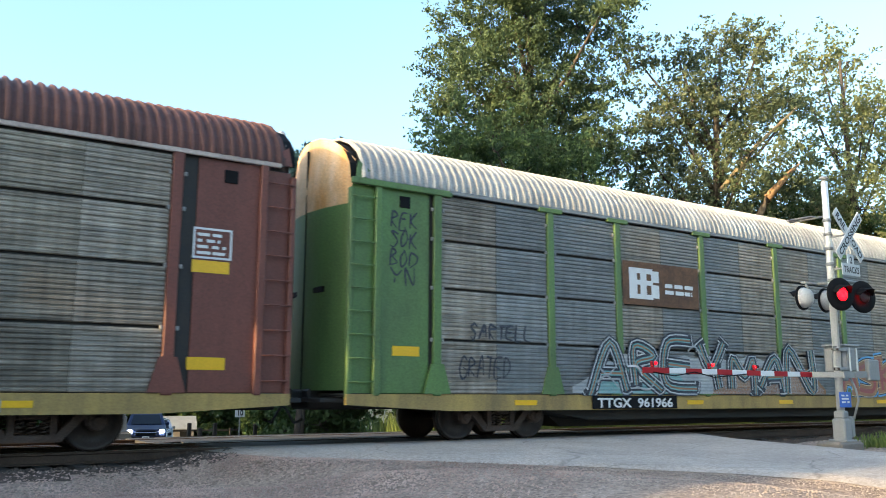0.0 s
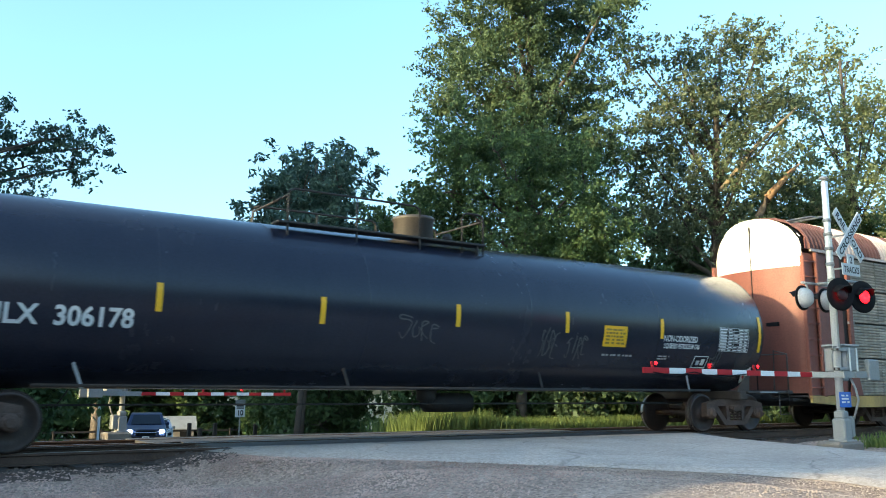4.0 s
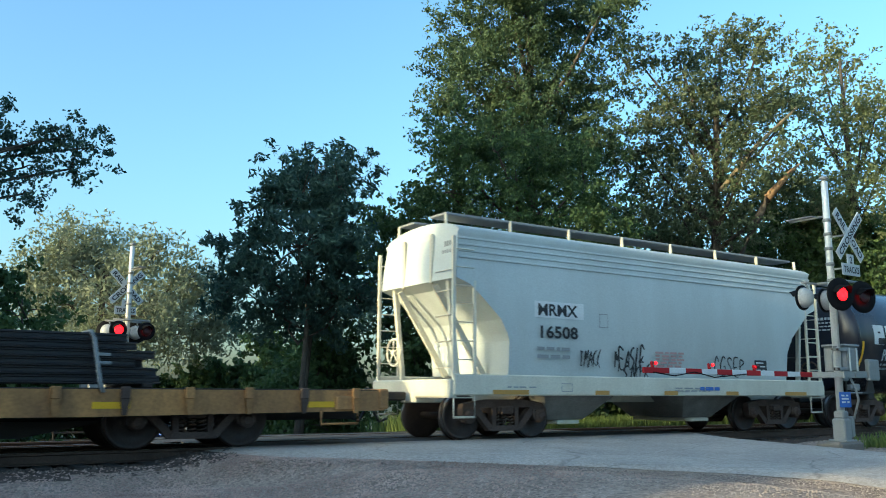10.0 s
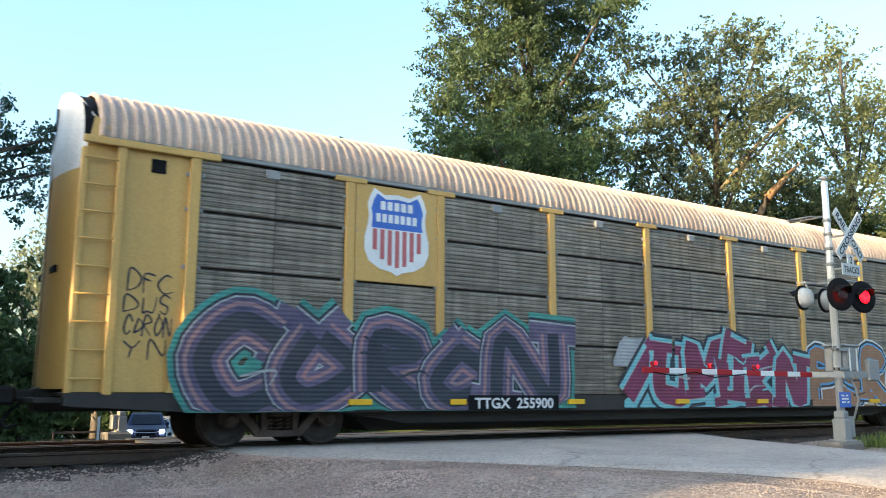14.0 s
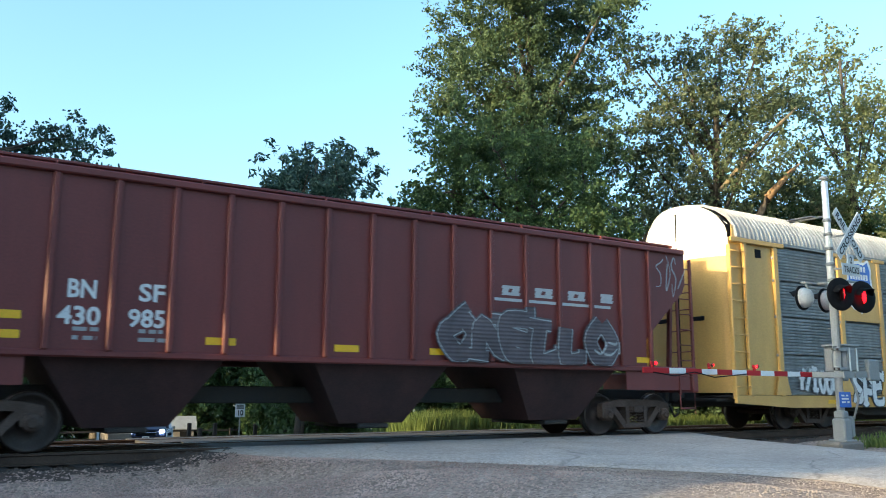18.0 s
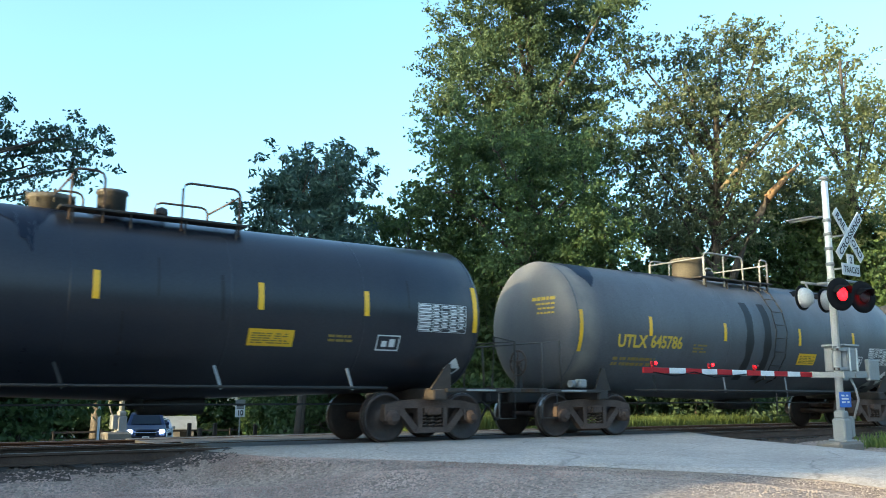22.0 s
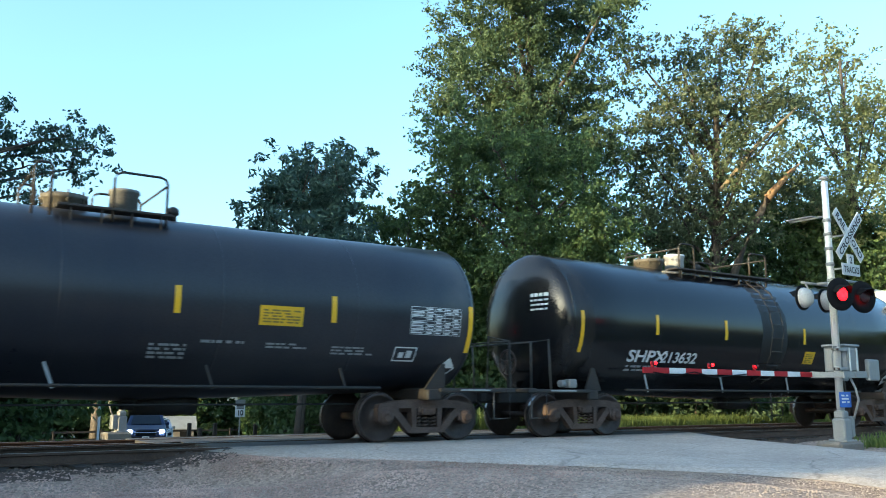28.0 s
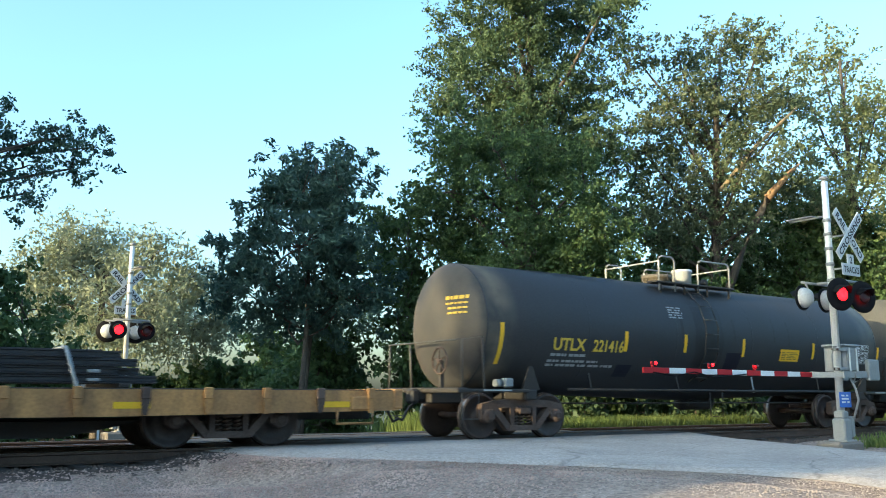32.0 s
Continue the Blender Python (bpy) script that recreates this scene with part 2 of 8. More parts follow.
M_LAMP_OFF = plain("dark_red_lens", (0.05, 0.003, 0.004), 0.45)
M_HEAD = glow("headlamp", (1.0, 0.97, 0.9), 14)
M_GLASS = material("dark_glass", (0.012, 0.015, 0.02), 0.2, 0, 0.05, 1, bump=0, spec=0.2)
# ---- ground, road and track ----
def smooth(a, b, x):
    t = min(1.0, max(0.0, (x - a) / (b - a)))
    return t * t * (3 - 2 * t)


def lerp_table(x, table):
    for (x0, y0), (x1, y1) in zip(table, table[1:]):
        if x <= x1:
            return y0 + (y1 - y0) * max(0.0, (x - x0) / (x1 - x0))
    return table[-1][1]


ROAD_L = [(-60, 7.6), (-10.5, 9.0), (-9, 9.15), (-7.9, 8.95), (-7, 8.55), (-6.1, 8.15), (-5.2, 7.45), (-4.4, 6.8), (-2.6, 5.1), (-0.8, 4.6), (0.8, 4.6), (7, 6.0), (14, 6.9), (60, 7.2)]
ROAD_R = [(-60, 13.7), (-7.2, 13.8), (-5.1, 14.7), (-3.2, 15.5), (-2, 16.2), (-0.8, 17), (0.8, 17), (6, 16), (12, 14.3), (60, 13.8)]
FAR_FALL = [(1.5, 0.0), (2.8, -0.13), (5.9, -0.135), (8, -0.25), (10, -0.40), (16, -0.78), (27, -1.62), (45, -2.7), (90, -3.2), (3000, -3.2)]
BED = [(-400, -0.5), (-9, -0.42), (-4, -0.40), (-2.5, -0.44), (-1.5, -0.215), (1.5, -0.21), (2.2, -0.33), (2.9, -0.34), (5.8, -0.34), (6.8, -0.50), (10, -0.65), (16, -0.9), (27, -1.75), (45, -2.8), (90, -3.3), (3000, -3.3)]


def road_z(x, y):
    return lerp_table(y, FAR_FALL) - 0.30 * smooth(-9, -16, y) - 0.05 * smooth(-3, -7, y) * smooth(11, 5, x)


def ground_z(x, y):
    xl, xr = lerp_table(y, ROAD_L), lerp_table(y, ROAD_R)
    d = min(x - xl, xr - x)
    k = smooth(-1.1, -0.1, d)
    wob = 0.03 * noise.noise(Vector((x * 0.6, y * 0.6, 0))) + 0.015 * noise.noise(Vector((x * 2, y * 2, 3)))
    bump = 0.35 * smooth(-2.6, -4.2, y) * smooth(4.0, 7.0, x)
    return (lerp_table(y, BED) + wob + bump * (1 - k)) * (1 - k) + (road_z(x, y) - 0.06) * k


def steps(*runs):
    out = []
    for a, b, d in runs:
        n = max(1, round((b - a) / d))
        out += [a + (b - a) * i / n for i in range(n)]
    return out + [runs[-1][1]]


gx = steps((-3000, -400, 650), (-400, -40, 40), (-40, -6, 3), (-6, 22, 0.28), (22, 60, 2.5), (60, 400, 40), (400, 3000, 650))
gy = steps((-3000, -200, 700), (-200, -30, 25), (-30, -14, 2), (-14, 9, 0.28), (9, 50, 2.0), (50, 200, 25), (200, 3000, 700))
gm = Mesh().sheet([[(x, y, ground_z(x, y)) for x in gx] for y in gy], smooth=True)
ground = solid("ground", gm, M_GRAVEL, "grey gravel and trodden earth beside the track, weedy farther off", kind="structure")
ground.data.materials.append(M_EARTH)
ground.data.materials.append(M_SOIL)
for pl in ground.data.polygons:
    c = pl.center
    if c.y > 6.6 + 0.5 * noise.noise(Vector((c.x, 0, 0))) or c.y < -30 or abs(c.x) > 60 or (c.x > 15.6 and c.y < -5.2):
        pl.material_index = 1
    elif -1.8 + 0.35 * noise.noise(Vector((c.x * 0.7, c.y, 2))) < c.y:
        pl.material_index = 2

ry = steps((-60, -16, 4), (-16, -0.8, 0.4))
rows = []
for y in ry:
    xl, xr = lerp_table(y, ROAD_L), lerp_table(y, ROAD_R)
    n = 24
    r = []
    for i in range(n + 1):
        x = xl + (xr - xl) * i / n
        e = 0.12 * noise.noise(Vector((x, y * 1.3, 5))) if i in (0, n) else 0
        r.append((x + e, y, road_z(x, y) + (-0.05 if i in (0, n) else 0.0)))
    rows.append(r)
solid("road", Mesh().sheet(rows, smooth=True), M_ROAD, "worn pale grey asphalt road rising to the level crossing", kind="structure")
ry = steps((1.5, 2.8, 0.4))
rows = [[(4.75 + 12.3 * i / 12, y, road_z(8, y) - 0.012) for i in range(13)] for y in ry]
solid("road", Mesh().sheet(rows, smooth=True), M_PANEL, "dark patched asphalt between the two tracks", kind="structure")
ry = steps((5.81, 60, 1.0))
rows = [[(lerp_table(y, ROAD_L) + (lerp_table(y, ROAD_R) - lerp_table(y, ROAD_L)) * i / 12, y, road_z(0, y)) for i in range(13)] for y in ry]
solid("road", Mesh().sheet(rows, smooth=True), M_ROAD, "worn asphalt road falling away beyond the tracks", kind="structure")

TRACKS = (0.0, 4.3)
TRACK_Z = (0.0, -0.13)
GAUGE = 1.435 / 2 + 0.036
RAIL_PROFILE = [(-0.075, -0.18), (0.075, -0.18), (0.075, -0.168), (0.012, -0.15), (0.009, -0.05), (0.036, -0.035), (0.036, -0.006), (0.026, 0), (-0.026, 0), (-0.036, -0.006), (-0.036, -0.035), (-0.009, -0.05), (-0.012, -0.15), (-0.075, -0.168)]
for ty, tz in zip(TRACKS, TRACK_Z):
    track = tagged(new("track"), "railway track of steel rails on dark timber ties", kind="structure")
    for s in (-1, 1):
        m = Mesh()
        ring = lambda x: [(x, ty + s * GAUGE + a, b + tz) for a, b in RAIL_PROFILE]
        n = len(RAIL_PROFILE)
        m.v = ring(-420) + ring(420)
        for i in range(n):
            j = (i + 1) % n
            m.face(i, i + n, j + n, j)
        rail = part("rail", m, M_RAIL, track)
        h = Mesh().box(-420, 420, ty + s * GAUGE - 0.024, ty + s * GAUGE + 0.024, tz - 0.004, tz + 0.0015, 0.001)
        part("rail_head", h, M_TREAD, rail, "bright worn rail head")
    # flush panels of the crossing
    for a, b in ((-0.645, 0.645), (-1.5, -0.80), (0.80, 1.5)):
        if ty == 0 and a < -1:
            a = -0.98
        for i in range(5):
            x0 = 4.9 + i * 2.42
            part("crossing_panel", Mesh().box(x0, x0 + 2.4, ty + a, ty + b, tz - 0.17, tz - 0.012 + 0.003 * (i % 2), 0.01), M_PANEL, track)
tie_mesh = Mesh().box(-0.115, 0.115, -1.3, 1.3, -0.36, -0.182, 0.012).data("tie", M_TIE)
rest = Mesh()
for ty, tz in zip(TRACKS, TRACK_Z):
    par = [o for o in bpy.data.objects if o.name.startswith("track") and o.parent is None][TRACKS.index(ty)]
    for i in range(-800, 801):
        x = i * 0.52
        if -26 < x < 50:
            t = part("tie", tie_mesh, None, par)
            t.matrix_basis = pose(x + random.uniform(-0.03, 0.03), ty + random.uniform(-0.04, 0.04), tz + random.uniform(-0.008, 0.002), 0, 0, random.uniform(-1.5, 1.5))
        elif -120 < x < 120:
            rest.box(x - 0.115, x + 0.115, ty - 1.3, ty + 1.3, tz - 0.36, tz - 0.182, 0.01)
tagged(part("far_ties", rest, M_TIE, par), kind="stuff")

# ballast and loose stones, too many to count
def stones(name, label, count, place, size, mat, seed):
    rng = random.Random(seed)
    m = Mesh()
    for _ in range(count):
        x, y, z = place(rng)
        r = size * rng.uniform(0.5, 1.4)
        n = len(m.v)
        a0 = rng.uniform(0, 6.28)
        for k in range(4):
            t = a0 + k * 1.57 + rng.uniform(-0.4, 0.4)
            q = r * rng.uniform(0.7, 1.2)
            m.v.append((x + q * math.cos(t), y + q * math.sin(t), z + r * rng.uniform(-0.1, 0.35)))
        m.v.append((x + rng.uniform(-0.3, 0.3) * r, y + rng.uniform(-0.3, 0.3) * r, z + r * rng.uniform(0.6, 1.0)))
        for k in range(4):
            m.face(n + k, n + (k + 1) % 4, n + 4)
    return solid(name, m, mat, label, kind="stuff")


def shoulder(rng):
    while True:
        x, y = rng.uniform(-5, 8), -rng.triangular(1.0, 8.5, 2.6)
        if x < lerp_table(y, ROAD_L) + 0.1:
            return x, y, ground_z(x, y) - 0.005


def bed(rng):
    x, y = rng.uniform(-6, 5), rng.uniform(-1.9, 7)
    return x, y, ground_z(x, y) - 0.005


def bed_right(rng):
    x, y = rng.uniform(16.4, 42), rng.uniform(-4, 7)
    return x, y, ground_z(x, y) - 0.005


def verge(rng):
    while True:
        y = rng.uniform(-13, -2.6)
        x = lerp_table(y, ROAD_L) - abs(rng.gauss(0, 1.3)) + 0.25
        if x > -4:
            return x, y, max(ground_z(x, y), -9) - 0.002


stones("ballast", "grey and mauve crushed stone ballast beside the rails", 32000, shoulder, 0.023, M_STONE, 1)
stones("ballast", "dark crushed stone ballast between the rails", 6000, bed, 0.04, M_BALLAST_DARK, 2)
stones("ballast", "dark crushed stone ballast beyond the road", 9000, bed_right, 0.04, M_BALLAST_DARK, 3)
stones("gravel", "loose fine gravel along the road's edge", 20000, verge, 0.012, M_PEBBLE, 4)
# ---- trees and undergrowth ----
LEAF_DARK = leaf_material("dark_leaves", (0.036, 0.069, 0.029), (0.110, 0.168, 0.056))
LEAF_MID = leaf_material("green_leaves", (0.036, 0.068, 0.036), (0.112, 0.158, 0.072), 0.42)
LEAF_OAK = leaf_material("oak_leaves", (0.052, 0.084, 0.046), (0.172, 0.196, 0.104), 0.5)
LEAF_LIGHT = leaf_material("light_leaves", (0.110, 0.144, 0.060), (0.230, 0.246, 0.121), 0.5)
LEAF_WILLOW = leaf_material("willow_leaves", (0.143, 0.174, 0.107), (0.250, 0.268, 0.174), 0.4)
LEAF_BLUE = leaf_material("long_leaves", (0.031, 0.068, 0.059), (0.089, 0.148, 0.107))
LEAF_GRASS = leaf_material("grass_blades", (0.083, 0.129, 0.032), (0.195, 0.240, 0.072), 0.45)


def leaf_mesh(name, centres, size, long, rng, mat, droop=0.3):
    """One small folded blade a leaf, at each centre."""
    n = len(centres)
    d = rng.normal(size=(n, 3))
    d[:, 2] -= droop
    d /= np.linalg.norm(d, axis=1)[:, None]
    e = rng.normal(size=(n, 3))
    w = np.cross(d, e)
    w /= np.linalg.norm(w, axis=1)[:, None]
    up = np.cross(w, d)
    s = size * rng.uniform(0.6, 1.35, n)[:, None]
    v = np.empty((n, 4, 3))
    v[:, 0] = centres - d * s * long
    v[:, 1] = centres + w * s * 0.5 + up * s * 0.14
    v[:, 2] = centres + d * s * long
    v[:, 3] = centres - w * s * 0.5 + up * s * 0.14
    me = bpy.data.meshes.new(name)
    me.vertices.add(n * 4)
    me.vertices.foreach_set("co", v.reshape(-1))
    idx = np.arange(n)[:, None] * 4 + np.array([0, 1, 2, 0, 2, 3])
    me.loops.add(n * 6)
    me.loops.foreach_set("vertex_index", idx.reshape(-1).astype(np.int32))
    me.polygons.add(n * 2)
    me.polygons.foreach_set("loop_start", (np.arange(n * 2) * 3).astype(np.int32))
    me.polygons.foreach_set("loop_total", np.full(n * 2, 3, np.int32))
    me.materials.append(mat)
    me.update(calc_edges=True)
    return me


def crown_points(blobs, per, spread, rng, flat=0.85, hollow=0.35):
    """Leaf places: sprays of leaves on twig ends, in uneven masses with gaps and ragged edges."""
    out, twigs = [], []
    for x, y, z, r in blobs:
        k = max(4, int(11 * r ** 1.9))
        dirs = rng.normal(size=(k, 3))
        dirs /= np.linalg.norm(dirs, axis=1)[:, None]
        rad = r * (hollow + (1.22 - hollow) * rng.uniform(0, 1, k) ** 0.6)
        c = np.array((x, y, z)) + dirs * rad[:, None] * np.array((1, 1, flat))
        for q, d in zip(c, dirs):
            twigs.append(((x, y, z), tuple(q)))
            n = rng.integers(3, 6)
            for _ in range(n):
                s = q + rng.normal(size=3) * spread * 1.35
                m = int(per * rng.uniform(0.3, 1.1) * 0.62)
                run = d * 0.7 + rng.normal(size=3) * 0.5
                u = rng.uniform(-1, 1, (m, 1))
                out.append(s + u * run * spread * 1.1 + rng.normal(size=(m, 3)) * spread * 0.42 * np.array((1, 1, 0.7)))
    return np.concatenate(out), twigs


def tree(name, label, base, top, blobs, mat, leaf=0.16, per=34, spread=0.30, long=0.9, trunk=0.28, seed=1, twig=0.3, category="tree", hollow=0.35, stems=1):
    rng = np.random.default_rng(seed)
    rn = random.Random(seed)
    th = thing(name, label, category, base)
    b = Vector(base)
    m = Mesh()
    for s in range(stems):
        off = Vector((rn.uniform(-1, 1), rn.uniform(-1, 1), 0)) * (0.0 if stems == 1 else 1.3)
        t_end = Vector(top) - b + off
        pts = []
        for i in range(9):
            u = i / 8
            pts.append(off * (1 - u) + t_end * u + Vector((math.sin(u * 5 + s) * 0.25 * u, math.cos(u * 4 + s) * 0.2 * u, 0)))
        m.tube(pts, trunk, 9, r1=trunk * 0.25)
    part("trunk", m, M_BARK, th)
    lm = Mesh()
    axis = Vector(top) - b
    for x, y, z, r in blobs:
        c = Vector((x, y, z)) - b
        u = max(0.18, min(0.95, (c.z / max(axis.z, 0.1)) * 0.8 - 0.05))
        p = axis * u
        mid = p.lerp(c, 0.5) + Vector((rn.uniform(-0.3, 0.3), rn.uniform(-0.3, 0.3), -0.25))
        lm.tube([p, p.lerp(mid, 0.6), mid, mid.lerp(c, 0.6), c], trunk * 0.38, 6, r1=0.03)
    pts, twigs = crown_points(blobs, per, spread, rng, hollow=hollow)
    for a, q in twigs:
        if rn.random() < twig:
            a, q = Vector(a) - b, Vector(q) - b
            lm.tube([a, a.lerp(q, 0.5) + Vector((0, 0, 0.1)), q], 0.03, 4, r1=0.008, cap=False)
    tagged(part("branchwork", lm, M_BARK, th), kind="stuff")
    part("crown", leaf_mesh("crown", pts - np.array(base), leaf, long, rng, mat), None, th)
    return th


TALL = [(24.8, 19.2, 19.6, 2.3), (25.3, 16.1, 19.8, 2.6), (28.8, 16.1, 19.8, 2.2), (26.7, 11.9, 18.8, 1.2), (23.1, 18.3, 16.5, 1.8), (24.5, 15.8, 15.7, 2.5), (27.9, 15.8, 15.8, 2.3), (23.2, 15.6, 21.4, 2.2), (27.6, 16.5, 23.4, 2.1), (24.0, 17.3, 13.4, 2.2), (27.3, 16.9, 13.3, 2.6), (27.6, 13.8, 12.9, 1.5), (21.9, 18.1, 15.0, 1.0)]
MIDDLE = [(18.7, 12.4, 10.5, 1.3), (20.4, 12.0, 10.7, 1.5), (23.4, 12.8, 10.9, 1.7), (24.1, 10.9, 9.8, 1.6), (18.4, 12.7, 8.9, 1.2), (20.7, 12.8, 8.5, 2.0), (22.7, 11.6, 8.1, 2.0), (23.2, 9.2, 7.5, 1.5), (20.7, 14.5, 6.8, 1.8), (20.9, 10.9, 5.9, 1.9), (23.4, 10.4, 5.8, 1.8)]
OAK = [(30.5, 13.5, 17.4, 1.0), (32.4, 12.6, 17.7, 1.1), (36.1, 12.9, 19.1, 1.6), (36.3, 10.6, 18.7, 1.2), (31.4, 12.6, 14.9, 1.6), (34.4, 11.9, 15.6, 2.1), (35.9, 10.2, 15.4, 1.7), (30.8, 13.7, 12.8, 1.6), (35.0, 13.8, 13.2, 2.2), (33.8, 9.7, 12.3, 1.6), (32.8, 13.4, 10.1, 2.4), (35.0, 11.8, 9.8, 2.1), (31.6, 15.0, 9.7, 2.1), (36.7, 10.1, 11.2, 1.4), (37.8, 10.1, 15.2, 1.0)]
RIGHT = [(46.0, 13.3, 21.1, 1.3), (46.7, 12.1, 20.6, 1.1), (44.0, 12.9, 17.7, 1.2), (44.1, 9.8, 16.3, 1.5), (42.0, 10.4, 13.8, 1.7), (45.0, 9.4, 17.0, 1.5), (45.1, 9.6, 13.5, 1.8), (41.3, 11.4, 11.1, 1.7), (42.5, 9.6, 10.6, 1.9), (49.0, 10.6, 16.1, 2.1)]
SMALL = [(13.7, 17.5, 9.6, 0.9), (14.9, 16.6, 10.2, 0.8), (15.3, 15.5, 10.3, 0.6), (12.2, 15.9, 8.2, 0.7), (14.1, 13.8, 8.7, 1.1), (13.4, 15.7, 8.6, 1.3), (11.6, 16.6, 6.5, 1.1), (12.8, 14.4, 6.3, 1.6), (14.4, 13.7, 6.6, 1.3), (12.3, 19.0, 5.2, 1.3), (13.7, 16.8, 4.4, 1.7), (14.8, 14.4, 4.5, 1.6)]
SIDE = [(19.5, 18.8, 8.9, 1.1), (19.5, 16.5, 9.3, 0.9), (19.2, 19.2, 7.3, 1.5), (18.4, 14.9, 6.7, 1.5), (18.8, 17.4, 4.8, 1.8)]
FARLEFT = [(11.3, 60.3, 12.2, 2.1), (13.8, 62.5, 13.2, 2.1), (16.4, 60.9, 11.7, 2.0), (17.8, 55.2, 11.8, 2.1), (20.6, 55.2, 10.2, 2.0), (12.8, 62.5, 8.2, 3.5), (15.5, 53.6, 6.8, 3.6), (21.7, 59.9, 6.8, 3.3), (24.6, 58.8, 7.1, 2.2), (9.6, 59.1, 9.6, 1.9)]
BRANCH = [(2.0, 12.0, 8.9, 0.4), (1.7, 11.4, 7.9, 0.9), (3.1, 11.4, 8.0, 0.5), (3.8, 11.3, 8.3, 0.5), (4.8, 13.2, 8.6, 0.6), (4.3, 12.1, 7.6, 0.4), (3.0, 12.4, 7.5, 0.4), (3.0, 11.3, 6.5, 0.2), (1.0, 12.6, 8.9, 0.9), (1.1, 10.7, 7.1, 1.0)]
LEFTBUSH = [(3.1, 15.2, 4.7, 0.9), (3.8, 17.7, 3.5, 1.3), (4.2, 15.0, 2.2, 0.9), (3.5, 16.9, 1.5, 1.5), (4.8, 17.1, 0.8, 0.8), (5.2, 15.1, 1.0, 0.7)]

tree("poplar_tree", "tall broad deciduous tree with a dense dark green crown", (25.5, 16.5, -1.0), (26, 16.5, 22), TALL, LEAF_MID, 0.105, 76, 0.34, trunk=0.40, seed=2, hollow=0.2)
tree("maple_tree", "rounded dark green tree in front of taller trees", (21.5, 12, -0.8), (21.5, 12, 10), MIDDLE, LEAF_DARK, 0.10, 78, 0.32, trunk=0.24, seed=3, hollow=0.2)
oak = tree("oak_tree", "oak with browning leaves, open crown and bare limbs", (33.5, 12.5, -1.0), (34.5, 12, 17), OAK, LEAF_OAK, 0.12, 44, 0.36, trunk=0.36, seed=4, hollow=0.2)
tree("ash_tree", "slender pale green tree with gaps in its crown", (44, 11, -1.2), (45, 11.5, 20), RIGHT, LEAF_LIGHT, 0.14, 25, 0.38, trunk=0.3, seed=5)
tree("walnut_tree", "small dark tree with long narrow leaflets", (13.4, 16, -0.9), (14, 16, 10), SMALL, LEAF_BLUE, 0.10, 70, 0.30, long=1.5, trunk=0.13, seed=6, stems=2, twig=0.7)
tree("young_tree", "young green tree between taller trees", (19, 17, -0.9), (19.3, 17, 9), SIDE, LEAF_DARK, 0.15, 40, 0.3, trunk=0.14, seed=7)
tree("willow_tree", "pale feathery trees far behind the crossing", (16, 59, -3), (16, 59, 11), FARLEFT, LEAF_WILLOW, 0.15, 30, 0.62, long=1.4, trunk=0.35, seed=8, twig=0.8, stems=3, hollow=0.5)
tree("elm_tree", "dark tree whose low branch hangs into the sky", (-4.5, 12.5, -0.7), (-2.5, 11, 9.5), BRANCH, LEAF_BLUE, 0.075, 88, 0.22, trunk=0.25, seed=9, twig=0.8)
tree("bush", "dark leafy bush at the wood's edge", (4, 16.5, -1.0), (4, 16.5, 4), LEFTBUSH, LEAF_DARK, 0.13, 46, 0.26, trunk=0.08, seed=10, category="bush", hollow=0.1)


def thicket(label, x0, y0, x1, y1, count, h0, h1, r, mat, seed, leaf=0.14, per=40):
    """Bushes along a line, each its own plant."""
    rn = random.Random(seed)
    for i in range(count):
        u = (i + rn.uniform(0.2, 0.8)) / count
        x, y = x0 + (x1 - x0) * u + rn.uniform(-0.5, 0.5), y0 + (y1 - y0) * u + rn.uniform(-0.7, 0.7)
        g = ground_z(x, y)
        h = rn.uniform(h0, h1)
        bl = []
        z = 0.3
        while z < h:
            q = r * rn.uniform(0.75, 1.2) * (1 - 0.35 * z / h)
            bl.append((x + rn.uniform(-0.7, 0.7) * r, y + rn.uniform(-0.6, 0.6) * r, g + z + 0.3 * q, q))
            z += q * 0.95
        tree("bush", label, (x, y, g), (x, y, g + h * 0.9), bl, mat, leaf, per, 0.28, trunk=0.06, seed=seed * 50 + i, category="bush", hollow=0.1, twig=0.15)


thicket("dense dark green bush at the foot of the trees", 17, 14.5, 40, 8.6, 11, 3.6, 6.2, 1.7, LEAF_DARK, 11, 0.15, 42)
thicket("sunlit yellow-green bush at the edge of the wood", 21, 8.8, 31, 7.6, 6, 2.4, 3.4, 1.0, LEAF_MID, 12, 0.13, 36)
thicket("dark bush beside the road beyond the tracks", 15.7, 17.5, 18.6, 28, 5, 3.0, 4.6, 1.5, LEAF_DARK, 13, 0.15, 40)
thicket("low dark bush beside the far road", 1.5, 13, 5.0, 24, 5, 2.2, 3.8, 1.3, LEAF_DARK, 14, 0.15, 40)
thicket("far hedge closing the view down the road", 2, 66, 40, 62, 12, 4, 6.5, 2.6, LEAF_DARK, 15, 0.34, 20)
thicket("dark bush closing the gap beyond the road", 22.5, 43, 25, 37, 3, 6.0, 8.0, 2.0, LEAF_DARK, 33, 0.22, 30)
thicket("tall dense bush in the dark wood", 24, 20, 52, 14, 9, 7, 10, 2.6, LEAF_DARK, 16, 0.26, 22)
thicket("green bush behind the signal mast", 36, 7.6, 60, 7.0, 8, 3.5, 6.5, 1.7, LEAF_MID, 17, 0.15, 36)
thicket("tall leafy young tree behind the signal mast", 40, 11.5, 62, 10, 6, 9, 12.5, 2.3, LEAF_DARK, 24, 0.18, 34)
